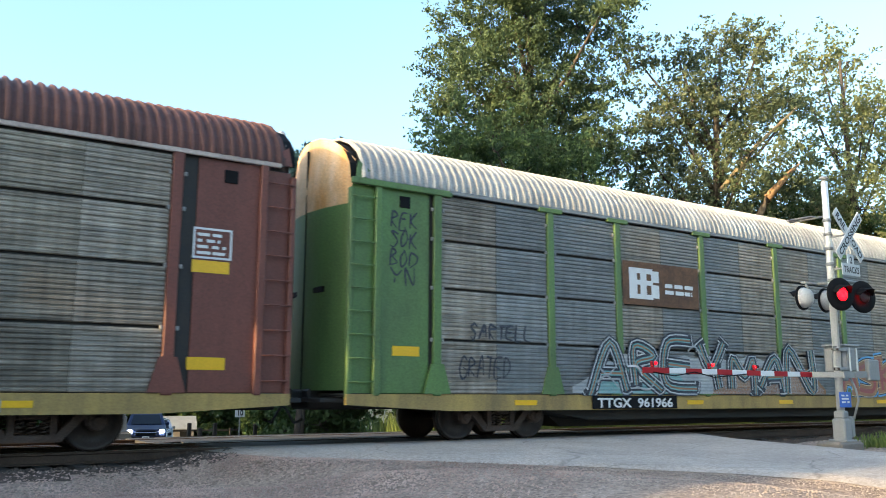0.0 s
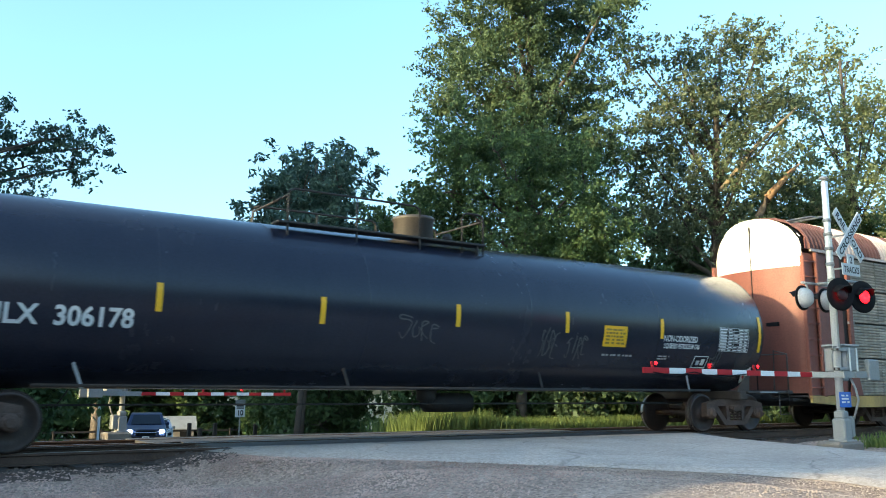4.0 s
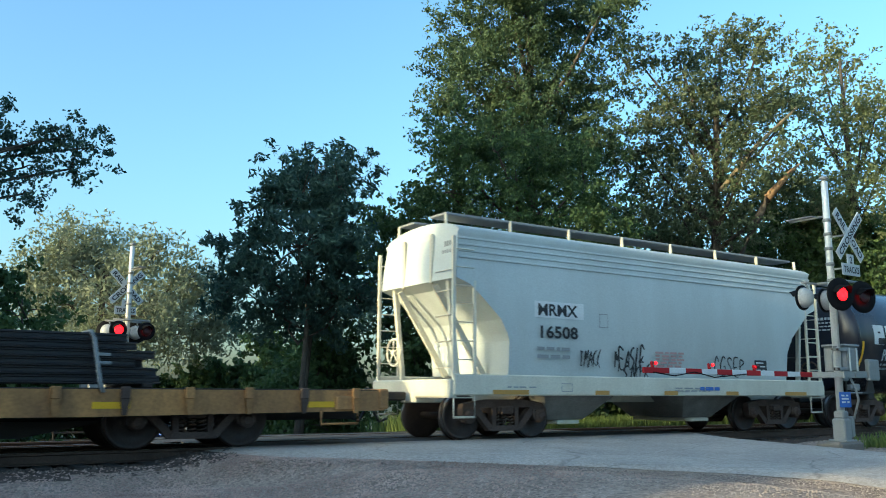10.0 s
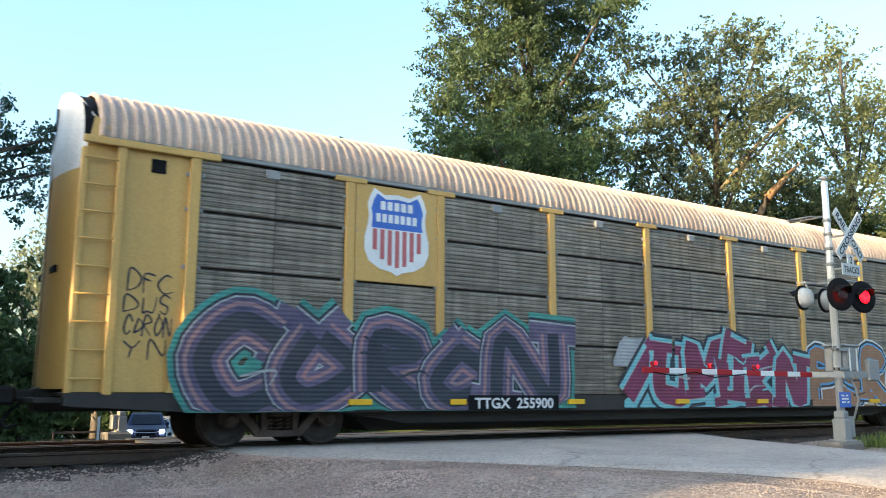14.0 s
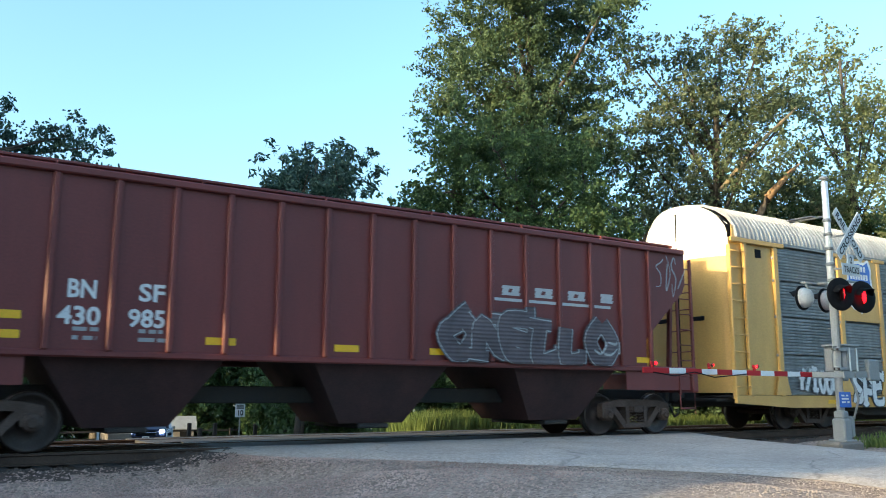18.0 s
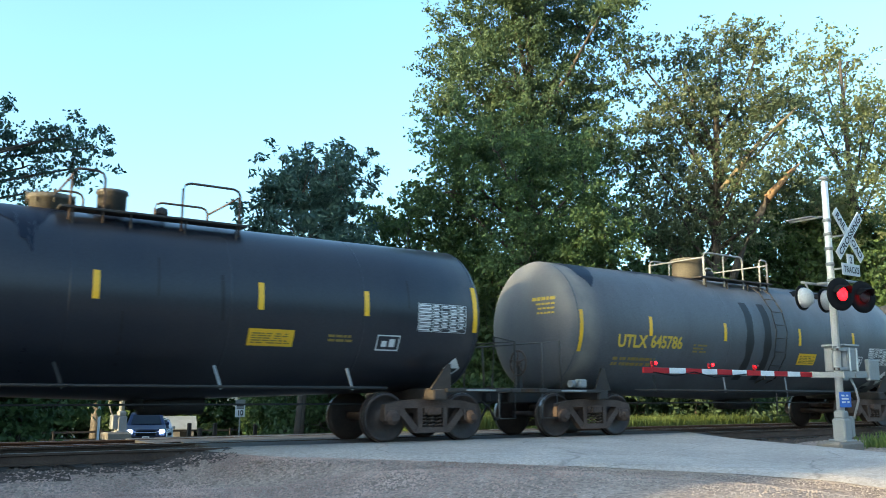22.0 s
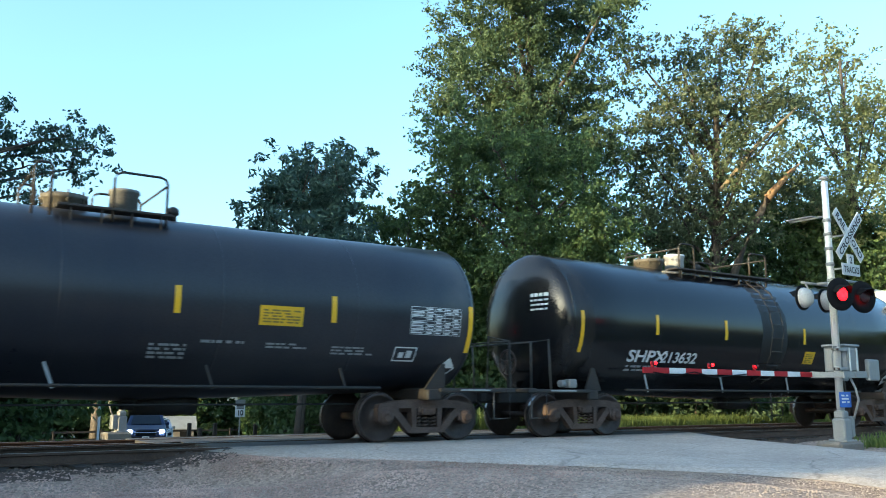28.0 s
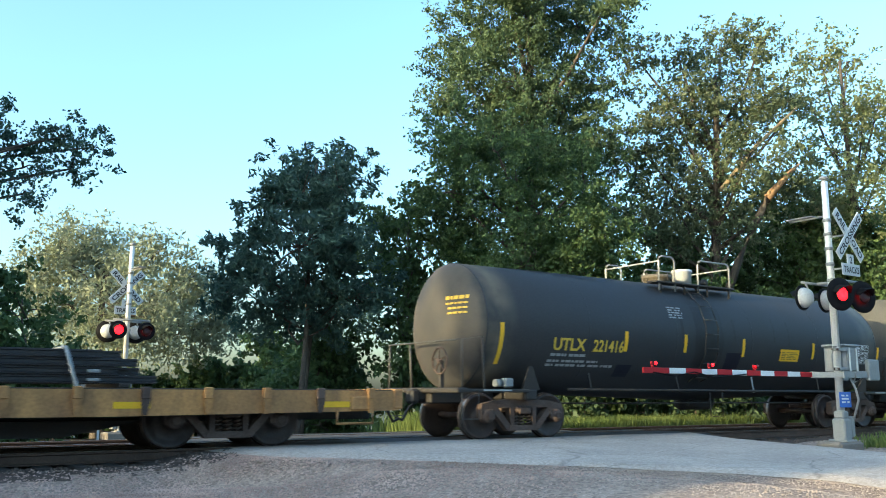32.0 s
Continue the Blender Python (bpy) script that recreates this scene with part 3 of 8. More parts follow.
BEHIND = [(40.4, 14.5, 8.8, 1.9), (41.4, 13.0, 8.9, 1.8), (42.2, 11.8, 9.6, 1.5), (41.3, 13.1, 6.6, 2.2), (43.4, 9.8, 7.2, 1.8), (40.8, 13.9, 11.2, 1.5), (39.5, 15.5, 6.0, 2.2), (43.6, 9.6, 4.6, 2.0), (41.0, 13.5, 4.2, 2.2)]
tree("hackberry_tree", "dense dark green tree behind the signal mast", (41.5, 12.8, -1.1), (41.5, 12.8, 10.5), BEHIND, LEAF_DARK, 0.15, 52, 0.36, trunk=0.2, seed=31, hollow=0.1)
# woods along the track, out of sight and assumed, added to shade the crossing
thicket("tall dark tree of the wood that shades the crossing", -27, -34, -31, -15.0, 6, 11.6, 12.8, 3.2, LEAF_DARK, 18, 0.85, 17)
thicket("tall dark tree of the wood that shades the crossing", -29.5, -8.6, -31, -5.9, 2, 11.6, 12.4, 2.2, LEAF_DARK, 21, 0.8, 17)
thicket("tall dark tree deeper in the shading wood", -36, -34, -40, -17.6, 6, 14.0, 15.3, 3.4, LEAF_DARK, 28, 0.9, 16)
thicket("tall dark tree deeper in the shading wood", -40, -10.2, -41, -6.8, 2, 13.0, 14.0, 2.6, LEAF_DARK, 26, 0.85, 16)
thicket("dark young tree at the edge of the shading wood", -13.5, -8.4, -14.5, -5.2, 2, 7.0, 8.0, 1.7, LEAF_DARK, 22, 0.5, 22)
# unseen trees, added only to keep sun off the visible trees
thicket("tall dark tree of the wood beyond the tracks", -12, 11.4, -14, 27, 8, 18.5, 20.5, 2.9, LEAF_DARK, 25, 0.8, 16)
# unseen high crowns block sun on the maple and let it pass below
for i, (x, y) in enumerate(((-12.0, 8.9), (-13.0, 11.0))):
    tree("tall_tree", "tall bare-stemmed tree with a high dark crown", (x, y, ground_z(x, y)), (x, y, 17), [(x + 0.6, y - 0.5, 12.9, 1.5), (x - 0.5, y + 0.6, 14.3, 1.8), (x + 0.4, y - 0.2, 16.0, 1.8), (x - 0.3, y + 0.3, 17.6, 1.4)], LEAF_DARK, 0.5, 26, 0.4, trunk=0.22, seed=70 + i, hollow=0.1)
thicket("tall dark tree of the wood beyond the tracks", -13, 30, -14, 39, 4, 16.0, 18.5, 3.0, LEAF_DARK, 29, 0.85, 16)
# unseen trees, added to cut sky light and reflections on the cars
thicket("tall dark tree of the wood across the road", -20, -52, 50, -46, 10, 6.5, 9, 3.0, LEAF_DARK, 19, 0.8, 12)
thicket("tall green tree along the track", 60, -26, 66, -8, 4, 7, 9, 3.0, LEAF_DARK, 20, 0.7, 13)


def grass(label, count, place, h, seed, width=0.02):
    rng = np.random.default_rng(seed)
    rn = random.Random(seed)
    v, f = [], []
    for i in range(count):
        x, y = place(rn)
        z = ground_z(x, y) - 0.02
        a = rn.uniform(0, 6.28)
        hh = h * rn.uniform(0.5, 1.25)
        dx, dy = math.cos(a), math.sin(a)
        lean = rn.uniform(0.05, 0.5) * hh
        b = rn.uniform(0, 6.28)
        lx, ly = math.cos(b) * lean, math.sin(b) * lean
        n = len(v)
        v += [(x - dx * width, y - dy * width, z), (x + dx * width, y + dy * width, z), (x + lx * 0.4 + dx * width * 0.8, y + ly * 0.4 + dy * width * 0.8, z + hh * 0.6),
              (x + lx * 0.4 - dx * width * 0.8, y + ly * 0.4 - dy * width * 0.8, z + hh * 0.6), (x + lx, y + ly, z + hh * 0.95)]
        f += [(n, n + 1, n + 2, n + 3), (n + 3, n + 2, n + 4)]
    me = bpy.data.meshes.new("grass")
    me.from_pydata(v, [], f)
    me.materials.append(LEAF_GRASS)
    tagged(new("grass", me), label, kind="stuff")


grass("tall sunlit grass and weeds beyond the tracks", 40000, lambda r: (r.uniform(13.5, 46), 6.6 + abs(r.gauss(0, 1.5))), 0.66, 21, 0.012)
grass("grass beside the road beyond the tracks", 2200, lambda r: (r.uniform(-4, 4.4), 6.8 + abs(r.gauss(0, 2.2))), 0.30, 22, 0.010)
grass("weeds behind the signal mast", 1500, lambda r: (r.uniform(15.4, 18.5), r.uniform(-7.4, -5.4)), 0.28, 23, 0.014)
# ---- the train ----
FIT_STEP = 0.36


def train_s(t):
    """How far the train has rolled at t seconds; it gains a little speed, with one short check fitted to the camera's
    view.
    """
    return 10.575 * t + 0.01155 * t * t + FIT_STEP * min(1.0, max(0.0, (8.6 - t) / 0.5))


CARS, WHEELS = [], []
WR = 0.457


def paint(name, col, col2=None, rough=0.5, scale=1.2, var=0.3, grain=30, streak=0.75, bump=0.1, spec=0.5):
    return material(name, col, rough, 0, var, scale, col2, grain, bump, spec, streak)


def make_side_frame():
    """A cast side frame: deep top chord, raking tension members, spring pocket and bearing jaws."""
    m = Mesh()
    m.prism([(-1.06, 0.60), (-0.86, 0.56), (-0.62, 0.63), (0.62, 0.63), (0.86, 0.56), (1.06, 0.60), (1.04, 0.70), (0.72, 0.765), (0.40, 0.79), (-0.40, 0.79), (-0.72, 0.765), (-1.04, 0.70)], -0.08, 0.08)
    m.prism([(-0.40, 0.17), (0.40, 0.17), (0.34, 0.275), (-0.34, 0.275)], -0.09, 0.09)
    for s in (-1, 1):
        m.prism([(s * 0.40, 0.17), (s * 0.80, 0.60), (s * 0.64, 0.62), (s * 0.30, 0.25)][::s], -0.075, 0.075)
        m.prism([(s * 0.235, 0.26), (s * 0.325, 0.26), (s * 0.345, 0.64), (s * 0.235, 0.64)][::s], -0.085, 0.085)
        m.prism([(s * 0.70, 0.60), (s * 0.735, 0.40), (s * 0.775, 0.40), (s * 0.77, 0.60)][::s], -0.09, 0.09)
        m.prism([(s * 1.0, 0.62), (s * 1.01, 0.40), (s * 1.05, 0.40), (s * 1.06, 0.62)][::s], -0.09, 0.09)
        m.lathe([(-0.15, 0.05), (-0.15, 0.10), (-0.10, 0.14), (0.1, 0.14)], "y", 18, (s * 0.889, 0, WR))
        m.box(s * 0.77, s * 1.01, -0.10, 0.10, 0.545, 0.60, 0.015)
    return m.data("side_frame", M_STEEL)


def make_springs():
    m = Mesh()
    for x in (0.0,):
        pts = [(x + 0.062 * math.cos(a * 0.9), 0.062 * math.sin(a * 0.9), 0.27 + a * 0.0095) for a in range(29)]
        m.tube(pts, 0.016, 5)
    return m.data("coil_spring", M_STEEL)


def make_bolster():
    m = Mesh().box(-0.2, 0.2, -1.12, 1.12, 0.52, 0.66, 0.03)
    m.box(-0.3, 0.3, -0.4, 0.4, 0.60, 0.72, 0.04)
    for y in (-1.13, 1.13):
        m.box(-0.15, 0.15, y - 0.03, y + 0.03, 0.50, 0.64, 0.02)
    return m.data("bolster", M_STEEL)


def make_wheelset():
    m = Mesh()
    for s in (-1, 1):
        prof = [(s * 0.66, 0.16), (s * 0.66, 0.38), (s * 0.675, 0.485), (s * 0.705, 0.485), (s * 0.72, WR + 0.004), (s * 0.815, WR - 0.006), (s * 0.82, 0.40), (s * 0.775, 0.37), (s * 0.76, 0.2), (s * 0.80, 0.13), (s * 0.83, 0.12)]
        m.lathe(prof if s > 0 else prof, "y", 36)
    m.lathe([(-1.02, 0.07), (1.02, 0.07)], "y", 12)
    return m.data("wheelset", M_WHEEL)


def make_cap(s):
    m = Mesh()
    if s:
        m.lathe([(s * 1.10, 0.09), (s * 1.165, 0.09), (s * 1.175, 0.06)], "y", 14)
        for k in range(3):
            a = k * 2.094
            m.lathe([(s * 1.165, 0.018), (s * 1.19, 0.018)], "y", 6, (0.055 * math.cos(a), 0, 0.055 * math.sin(a)))
    return m.data("axle_cap", M_STEEL)


def make_tread(s):
    m = Mesh()
    if s:
        m.lathe([(s * 0.735, WR + 0.0055), (s * 0.80, WR - 0.002)], "y", 36)
    m.f = [q for q in m.f if len(q) == 4]
    m.s = [True] * len(m.f)
    return m.data("tread", M_TREAD)


D_FRAME, D_SPRING, D_BOLSTER, D_WHEELS, D_CAP, D_TREAD = make_side_frame(), make_springs(), make_bolster(), make_wheelset(), [make_cap(s) for s in (-1, 1)], [make_tread(s) for s in (-1, 1)]


def hand_wheel(c, r=0.26):
    """A brake wheel: a bent rim, a hub and five spokes, facing along the train."""
    x, y, z = c
    m = Mesh().tube([(x, y + r * math.cos(k * 0.2618), z + r * math.sin(k * 0.2618)) for k in range(25)], 0.022, 6)
    for k in range(5):
        a = k * 1.2566 + 0.3
        m.tube([(x - 0.02, y, z), (x, y + r * math.cos(a), z + r * math.sin(a))], 0.016, 5)
    return m.lathe([(-0.05, 0.05), (0.03, 0.06)], "x", 10, c)


def coupler_mesh():
    m = Mesh().box(-0.75, 0.02, -0.09, 0.09, 0.76, 0.94, 0.03)
    m.box(-0.05, 0.16, -0.15, 0.13, 0.70, 1.0, 0.05)
    m.tube([(-0.25, -0.2, 0.8), (-0.05, -0.32, 0.62), (0.12, -0.3, 0.36), (0.3, -0.25, 0.42)], 0.028, 6)
    return m.data("coupler", M_BLACKMETAL)


D_COUPLER = coupler_mesh()


def rail_car(name, label, category, front, rear, r_end, f_end):
    """A car's empty with its trucks, wheels and couplers. Offsets are along the train."""
    centre = (r_end + f_end) / 2
    car = thing(name, label, category, (centre, 0, 0), "freight train")
    CARS.append((car, centre))
    for o in (front - centre, rear - centre):
        b = part("bolster", D_BOLSTER, None, car)
        b.location.x = o
        for s in (-1, 1):
            f = part("side_frame", D_FRAME, None, car)
            f.location = (o, s * 1.0, 0)
            for x in (-0.17, 0.0, 0.17):
                part("coil_spring", D_SPRING, None, f).location.x = x
        for dx in (-0.889, 0.889):
            w = part("wheelset", D_WHEELS, None, car)
            w.matrix_basis = pose(o + dx, 0, WR)
            for k in (0, 1):
                part("axle_cap", D_CAP[k], None, w)
                part("tread", D_TREAD[k], None, w, "polished wheel tread")
            WHEELS.append((w, o + dx, centre))
    for s in (-1, 1):
        c = part("coupler", D_COUPLER, None, car)
        c.matrix_basis = pose(s * ((f_end - r_end) / 2), 0, 0, 0, 0, 0 if s > 0 else 180)
    return car, centre


# ---- lettering and paint on car sides ----
GLYPHS = {}


def letters(text):
    if text not in GLYPHS:
        cu = bpy.data.curves.new("letters", "FONT")
        cu.body, cu.size, cu.resolution_u = text, 1.0, 3
        cu.offset = 0.026
        ob = bpy.data.objects.new("letters", cu)
        me = ob.to_mesh()
        GLYPHS[text] = ([tuple(v.co) for v in me.vertices], [tuple(p.vertices) for p in me.polygons])
        ob.to_mesh_clear()
        bpy.data.objects.remove(ob)
        bpy.data.curves.remove(cu)
    return GLYPHS[text]


class Side:
    """A car's near side as a surface: along x, height z, lift off the skin."""
    def __init__(self, y=-1.53, r=None, c=0.0):
        self.y, self.r, self.c = y, r, c

    def at(self, x, z, lift=0.006):
        if self.r is None:
            return (x, self.y - lift, z)
        q = max(-1.5, min(1.5, (z - self.c) / self.r))
        a = math.asin(max(-1, min(1, q)))
        return (x, -(self.r + lift) * math.cos(a), self.c + (self.r + lift) * math.sin(a))


def put_text(m, side, text, x, z, h, width=None, lift=0.012, bold=0.0, slant=0.0):
    v, f = letters(text)
    if not v:
        return
    hi = max(q[1] for q in v)
    x1 = max(q[0] for q in v)
    kz = h / hi
    kx = kz if width is None else width / x1
    n = len(m.v)
    m.v += [side.at(x + q[0] * kx + slant * q[1] * kz, z + q[1] * kz, lift) for q in v]
    for q in f:
        m.face(*[n + i for i in q])


def put_rect(m, side, x0, x1, z0, z1, lift=0.006, n=None, slant=0.0):
    k = n or (1 if side.r is None else max(1, int((z1 - z0) / 0.12) + 1))
    rows = []
    for i in range(k + 1):
        z = z0 + (z1 - z0) * i / k
        d = slant * (z - z0)
        rows.append([side.at(x0 + d, z, lift), side.at(x1 + d, z, lift)])
    m.sheet(rows)


def put_bars(m, side, x, z, rows, w, h=0.06, gap=0.1, seed=1, lift=0.006):
    """Lines of small lettering that cannot be read."""
    rn = random.Random(seed)
    for i in range(rows):
        p = x
        end = x + w * rn.uniform(0.75, 1.0)
        while p < end:
            q = min(end, p + rn.uniform(0.08, 0.30))
            put_rect(m, side, p, q, z - i * gap - h, z - i * gap, lift, 1)
            p = q + rn.uniform(0.03, 0.08)


def outline_box(m, side, x0, x1, z0, z1, t=0.02, lift=0.006):
    put_rect(m, side, x0, x1, z0, z0 + t, lift)
    put_rect(m, side, x0, x1, z1 - t, z1, lift)
    put_rect(m, side, x0, x0 + t, z0 + t, z1 - t, lift)
    put_rect(m, side, x1 - t, x1, z0 + t, z1 - t, lift)


def ribbon(m, side, pts, w, lift=0.007, taper=True):
    """A painted stroke through points (x, z)."""
    if len(pts) < 2:
        return
    P = [Vector((p[0], p[1])) for p in pts]
    fine = []
    for i in range(len(P) - 1):
        a, b, c, d = P[max(i - 1, 0)], P[i], P[i + 1], P[min(i + 2, len(P) - 1)]
        for k in range(5):
            t = k / 5
            fine.append(0.5 * (2 * b + (c - a) * t + (2 * a - 5 * b + 4 * c - d) * t * t + (3 * b - a - 3 * c + d) * t ** 3))
    fine.append(P[-1])
    left, right = [], []
    for i, p in enumerate(fine):
        d = fine[min(i + 1, len(fine) - 1)] - fine[max(i - 1, 0)]
        d = d.normalized() if d.length > 1e-6 else Vector((1, 0))
        u = i / (len(fine) - 1)
        k = w * (0.5 if not taper else 0.5 * (0.55 + 0.45 * math.sin(math.pi * min(1, 0.15 + u))))
        nrm = Vector((-d.y, d.x)) * k
        left.append(side.at(p.x + nrm.x, p.y + nrm.y, lift))
        right.append(side.at(p.x - nrm.x, p.y - nrm.y, lift))
    m.sheet([left, right])


STROKES = {
    "A": [[(0, 0), (.45, 1), (.9, 0)], [(.2, .4), (.75, .4)]], "B": [[(0, 0), (0, 1), (.7, .85), (.1, .55), (.8, .25), (0, 0)]],
    "C": [[(.85, .85), (.4, 1), (0, .5), (.4, 0), (.9, .2)]], "D": [[(0, 0), (0, 1), (.8, .7), (.8, .3), (0, 0)]],
    "E": [[(.8, 1), (0, .95), (0, .05), (.85, 0)], [(0, .5), (.6, .52)]], "F": [[(.8, 1), (0, .95), (0, 0)], [(0, .55), (.6, .55)]],
    "G": [[(.85, .85), (.35, 1), (0, .5), (.35, 0), (.85, .15), (.85, .45), (.45, .45)]], "I": [[(.3, 1), (.3, 0)], [(0, 1), (.6, 1)], [(0, 0), (.6, 0)]],
    "K": [[(0, 1), (0, 0)], [(.8, 1), (.05, .5), (.85, 0)]], "L": [[(0, 1), (0, .05), (.75, 0)]],
    "M": [[(0, 0), (.1, 1), (.45, .4), (.8, 1), (.9, 0)]], "N": [[(0, 0), (0, 1), (.75, 0), (.8, 1)]],
    "O": [[(.4, 1), (0, .5), (.4, 0), (.85, .5), (.4, 1)]], "P": [[(0, 0), (0, 1), (.75, .8), (.65, .5), (0, .45)]],
    "R": [[(0, 0), (0, 1), (.7, .8), (.05, .5), (.8, 0)]], "S": [[(.8, .85), (.3, 1), (.05, .7), (.75, .35), (.5, 0), (0, .12)]],
    "T": [[(0, 1), (.9, 1)], [(.45, 1), (.45, 0)]], "U": [[(0, 1), (.05, .2), (.4, 0), (.8, .2), (.85, 1)]],
    "Y": [[(0, 1), (.4, .5), (.8, 1)], [(.4, .5), (.35, 0)]], "8": [[(.45, .5), (.1, .8), (.45, 1), (.75, .8), (.45, .5), (0, .2), (.45, 0), (.85, .2), (.45, .5)]],
}


def word_strokes(word, x, z, w, h, seed, wild=0.06, slant=0.1):
    rn = random.Random(seed)
    n = len(word)
    step = w / n
    out = []
    for i, ch in enumerate(word):
        for st in STROKES.get(ch, [[(0, 0), (.8, 1)]]):
            g = 1 + rn.uniform(-0.12, 0.12)
            out.append([(x + (i + a * 0.86) * step + slant * b * h + rn.gauss(0, wild) * step, z + b * h * g + rn.gauss(0, wild) * h) for a, b in st])
    return out


def tag_paint(car, side, word, x, z, w, h, mat, width=0.05, seed=1, label="", wild=0.06):
    """A single-line spray tag."""
    m = Mesh()
    for st in word_strokes(word, x, z, w, h, seed, wild):
        ribbon(m, side, st, width, 0.009)
    part("graffiti", m, mat, car, label)


def piece_paint(car, side, word, x, z, w, h, fill, line, hi, back, seed=1, label="", thick=0.34, inner=(), wild=0.05, widths=(1.28, 1.10, 0.98), halo=1.6):
    """A large painted piece: fat interlocking letters, each outlined over the one before, with bands of other paint inside."""
    rn = random.Random(seed)
    n = len(word)
    cell = w / n
    t = thick * cell
    shapes = []
    for j, ch in enumerate(word):
        st = word_strokes(ch, x + j * cell + rn.uniform(-0.05, 0.05) * cell, z + h * rn.uniform(0.06, 0.14), cell * 1.12, h * rn.uniform(0.76, 0.86), seed * 9 + j, wild, 0.04)
        extra = []
        for q in st:
            for a, b in ((q[0], q[1]), (q[-1], q[-2])):
                d = Vector((b[0] - a[0], b[1] - a[1]))
                if d.length > 0.01 and rn.random() < 0.8:
                    d = Vector((-d.y, d.x)).normalized() * t * rn.uniform(0.6, 0.95)
                    extra.append([(a[0] - d.x, max(a[1] - d.y, z + 0.08)), (a[0], a[1]), (a[0] + d.x, max(z + 0.08, a[1] + d.y * 0.8))])
        shapes.append((st, extra))
    m = Mesh()
    for st, extra in shapes:
        for j, q in enumerate(st + extra):
            ribbon(m, side, q, t * halo * (1.0 if j < len(st) else 0.7), 0.0050 + 0.0001 * (j % 9), taper=False)
    m.v = [(p[0], p[1], max(p[2], z - 0.05)) for p in m.v]
    tagged(part("graffiti_halo", m, back, car), kind="stuff")
    bands = list(zip(widths, (line, hi, fill))) + list(inner)
    for k, (st, extra) in enumerate(shapes):
        base = 0.0068 + 0.0048 * k
        parent = None
        for b, (width, mat) in enumerate(bands):
            m = Mesh()
            for j, q in enumerate(st):
                ribbon(m, side, q, t * width, base + 0.0007 * b + 0.00006 * j, taper=False)
            if b < 3:
                for j, q in enumerate(extra):
                    ribbon(m, side, q, t * widths[b] * (0.62, 0.56, 0.51)[b], base + 0.0007 * b + 0.00006 * (j + len(st)), taper=False)
            m.v = [(p[0], p[1], max(p[2], z - 0.04)) for p in m.v]
            o = part(("graffiti_outline", "graffiti_edge", "graffiti_fill")[b] if b < 3 else "graffiti_band", m, mat, parent or car, label if b == 2 else "")
            tagged(o, kind="stuff")
            parent = parent or o
    # loose arrows, drips and flares round the letters
    for k in range(n):
        a = (x + rn.uniform(0, w), z + h * rn.uniform(0.1, 0.95))
        m = Mesh()
        ribbon(m, side, [a, (a[0] + cell * rn.uniform(0.1, 0.4), a[1] + h * rn.uniform(-0.15, 0.15)), (a[0] + cell * rn.uniform(0.3, 0.6), a[1] + h * rn.uniform(-0.2, 0.2))], 0.05, 0.0066 + 0.0048 * n)
        part("graffiti_flare", m, rn.choice((hi, line)), car)


# ---- tank cars ----
def tank_paint(name, col, col2, rough=0.4, dust_sun=(0.16, 0.13, 0.095), dusty=0.5, soot=0.0, spec=0.4):
    """Tank paint with a pale ring on the turned ends, dusty and with grazing sun painted in, soot in streaks and a
    lighter dusty flank.
    """
    mt = material(name, col, rough, 0, 0.25, 0.8, col2, 30, 0.05, spec, 0.8)
    nt = mt.node_tree
    N, L = nt.nodes, nt.links
    bs = N["Principled BSDF"]
    src = bs.inputs["Base Color"].links[0].from_socket
    tc = N.new("ShaderNodeTexCoord")
    sx = N.new("ShaderNodeSeparateXYZ")
    L.new(tc.outputs["Generated"], sx.inputs[0])
    ab = N.new("ShaderNodeMath")
    ab.operation = "SUBTRACT"
    ab.inputs[1].default_value = 0.5
    L.new(sx.outputs[0], ab.inputs[0])
    ab2 = N.new("ShaderNodeMath")
    ab2.operation = "ABSOLUTE"
    L.new(ab.outputs[0], ab2.inputs[0])
    # pale shoulder ring: a dusty tone with the grazing sun's glow painted in
    ramp = N.new("ShaderNodeValToRGB")
    e = ramp.color_ramp.elements
    e[0].position, e[0].color = 0.415, (0, 0, 0, 1)
    e[1].position, e[1].color = 0.452, (1, 1, 1, 1)
    q = ramp.color_ramp.elements.new(0.485)
    q.color = (0.22, 0.22, 0.22, 1)
    L.new(ab2.outputs[0], ramp.inputs[0])
    nz = N.new("ShaderNodeTexNoise")
    nz.inputs["Scale"].default_value, nz.inputs["Detail"].default_value = 1.3, 5
    L.new(tc.outputs["Object"], nz.inputs["Vector"])
    mr = N.new("ShaderNodeMapRange")
    mr.inputs[1].default_value, mr.inputs[2].default_value, mr.inputs[4].default_value = 0.3, 0.62, dusty
    L.new(nz.outputs[0], mr.inputs[0])
    mu = N.new("ShaderNodeMath")
    mu.operation = "MULTIPLY"
    L.new(ramp.outputs[0], mu.inputs[0])
    L.new(mr.outputs[0], mu.inputs[1])
    mx = N.new("ShaderNodeMix")
    mx.data_type = "RGBA"
    L.new(mu.outputs[0], mx.inputs[0])
    L.new(src, mx.inputs[6])
    mx.inputs[7].default_value = (*dust_sun, 1)
    L.new(mx.outputs[2], bs.inputs["Base Color"])
    return mt


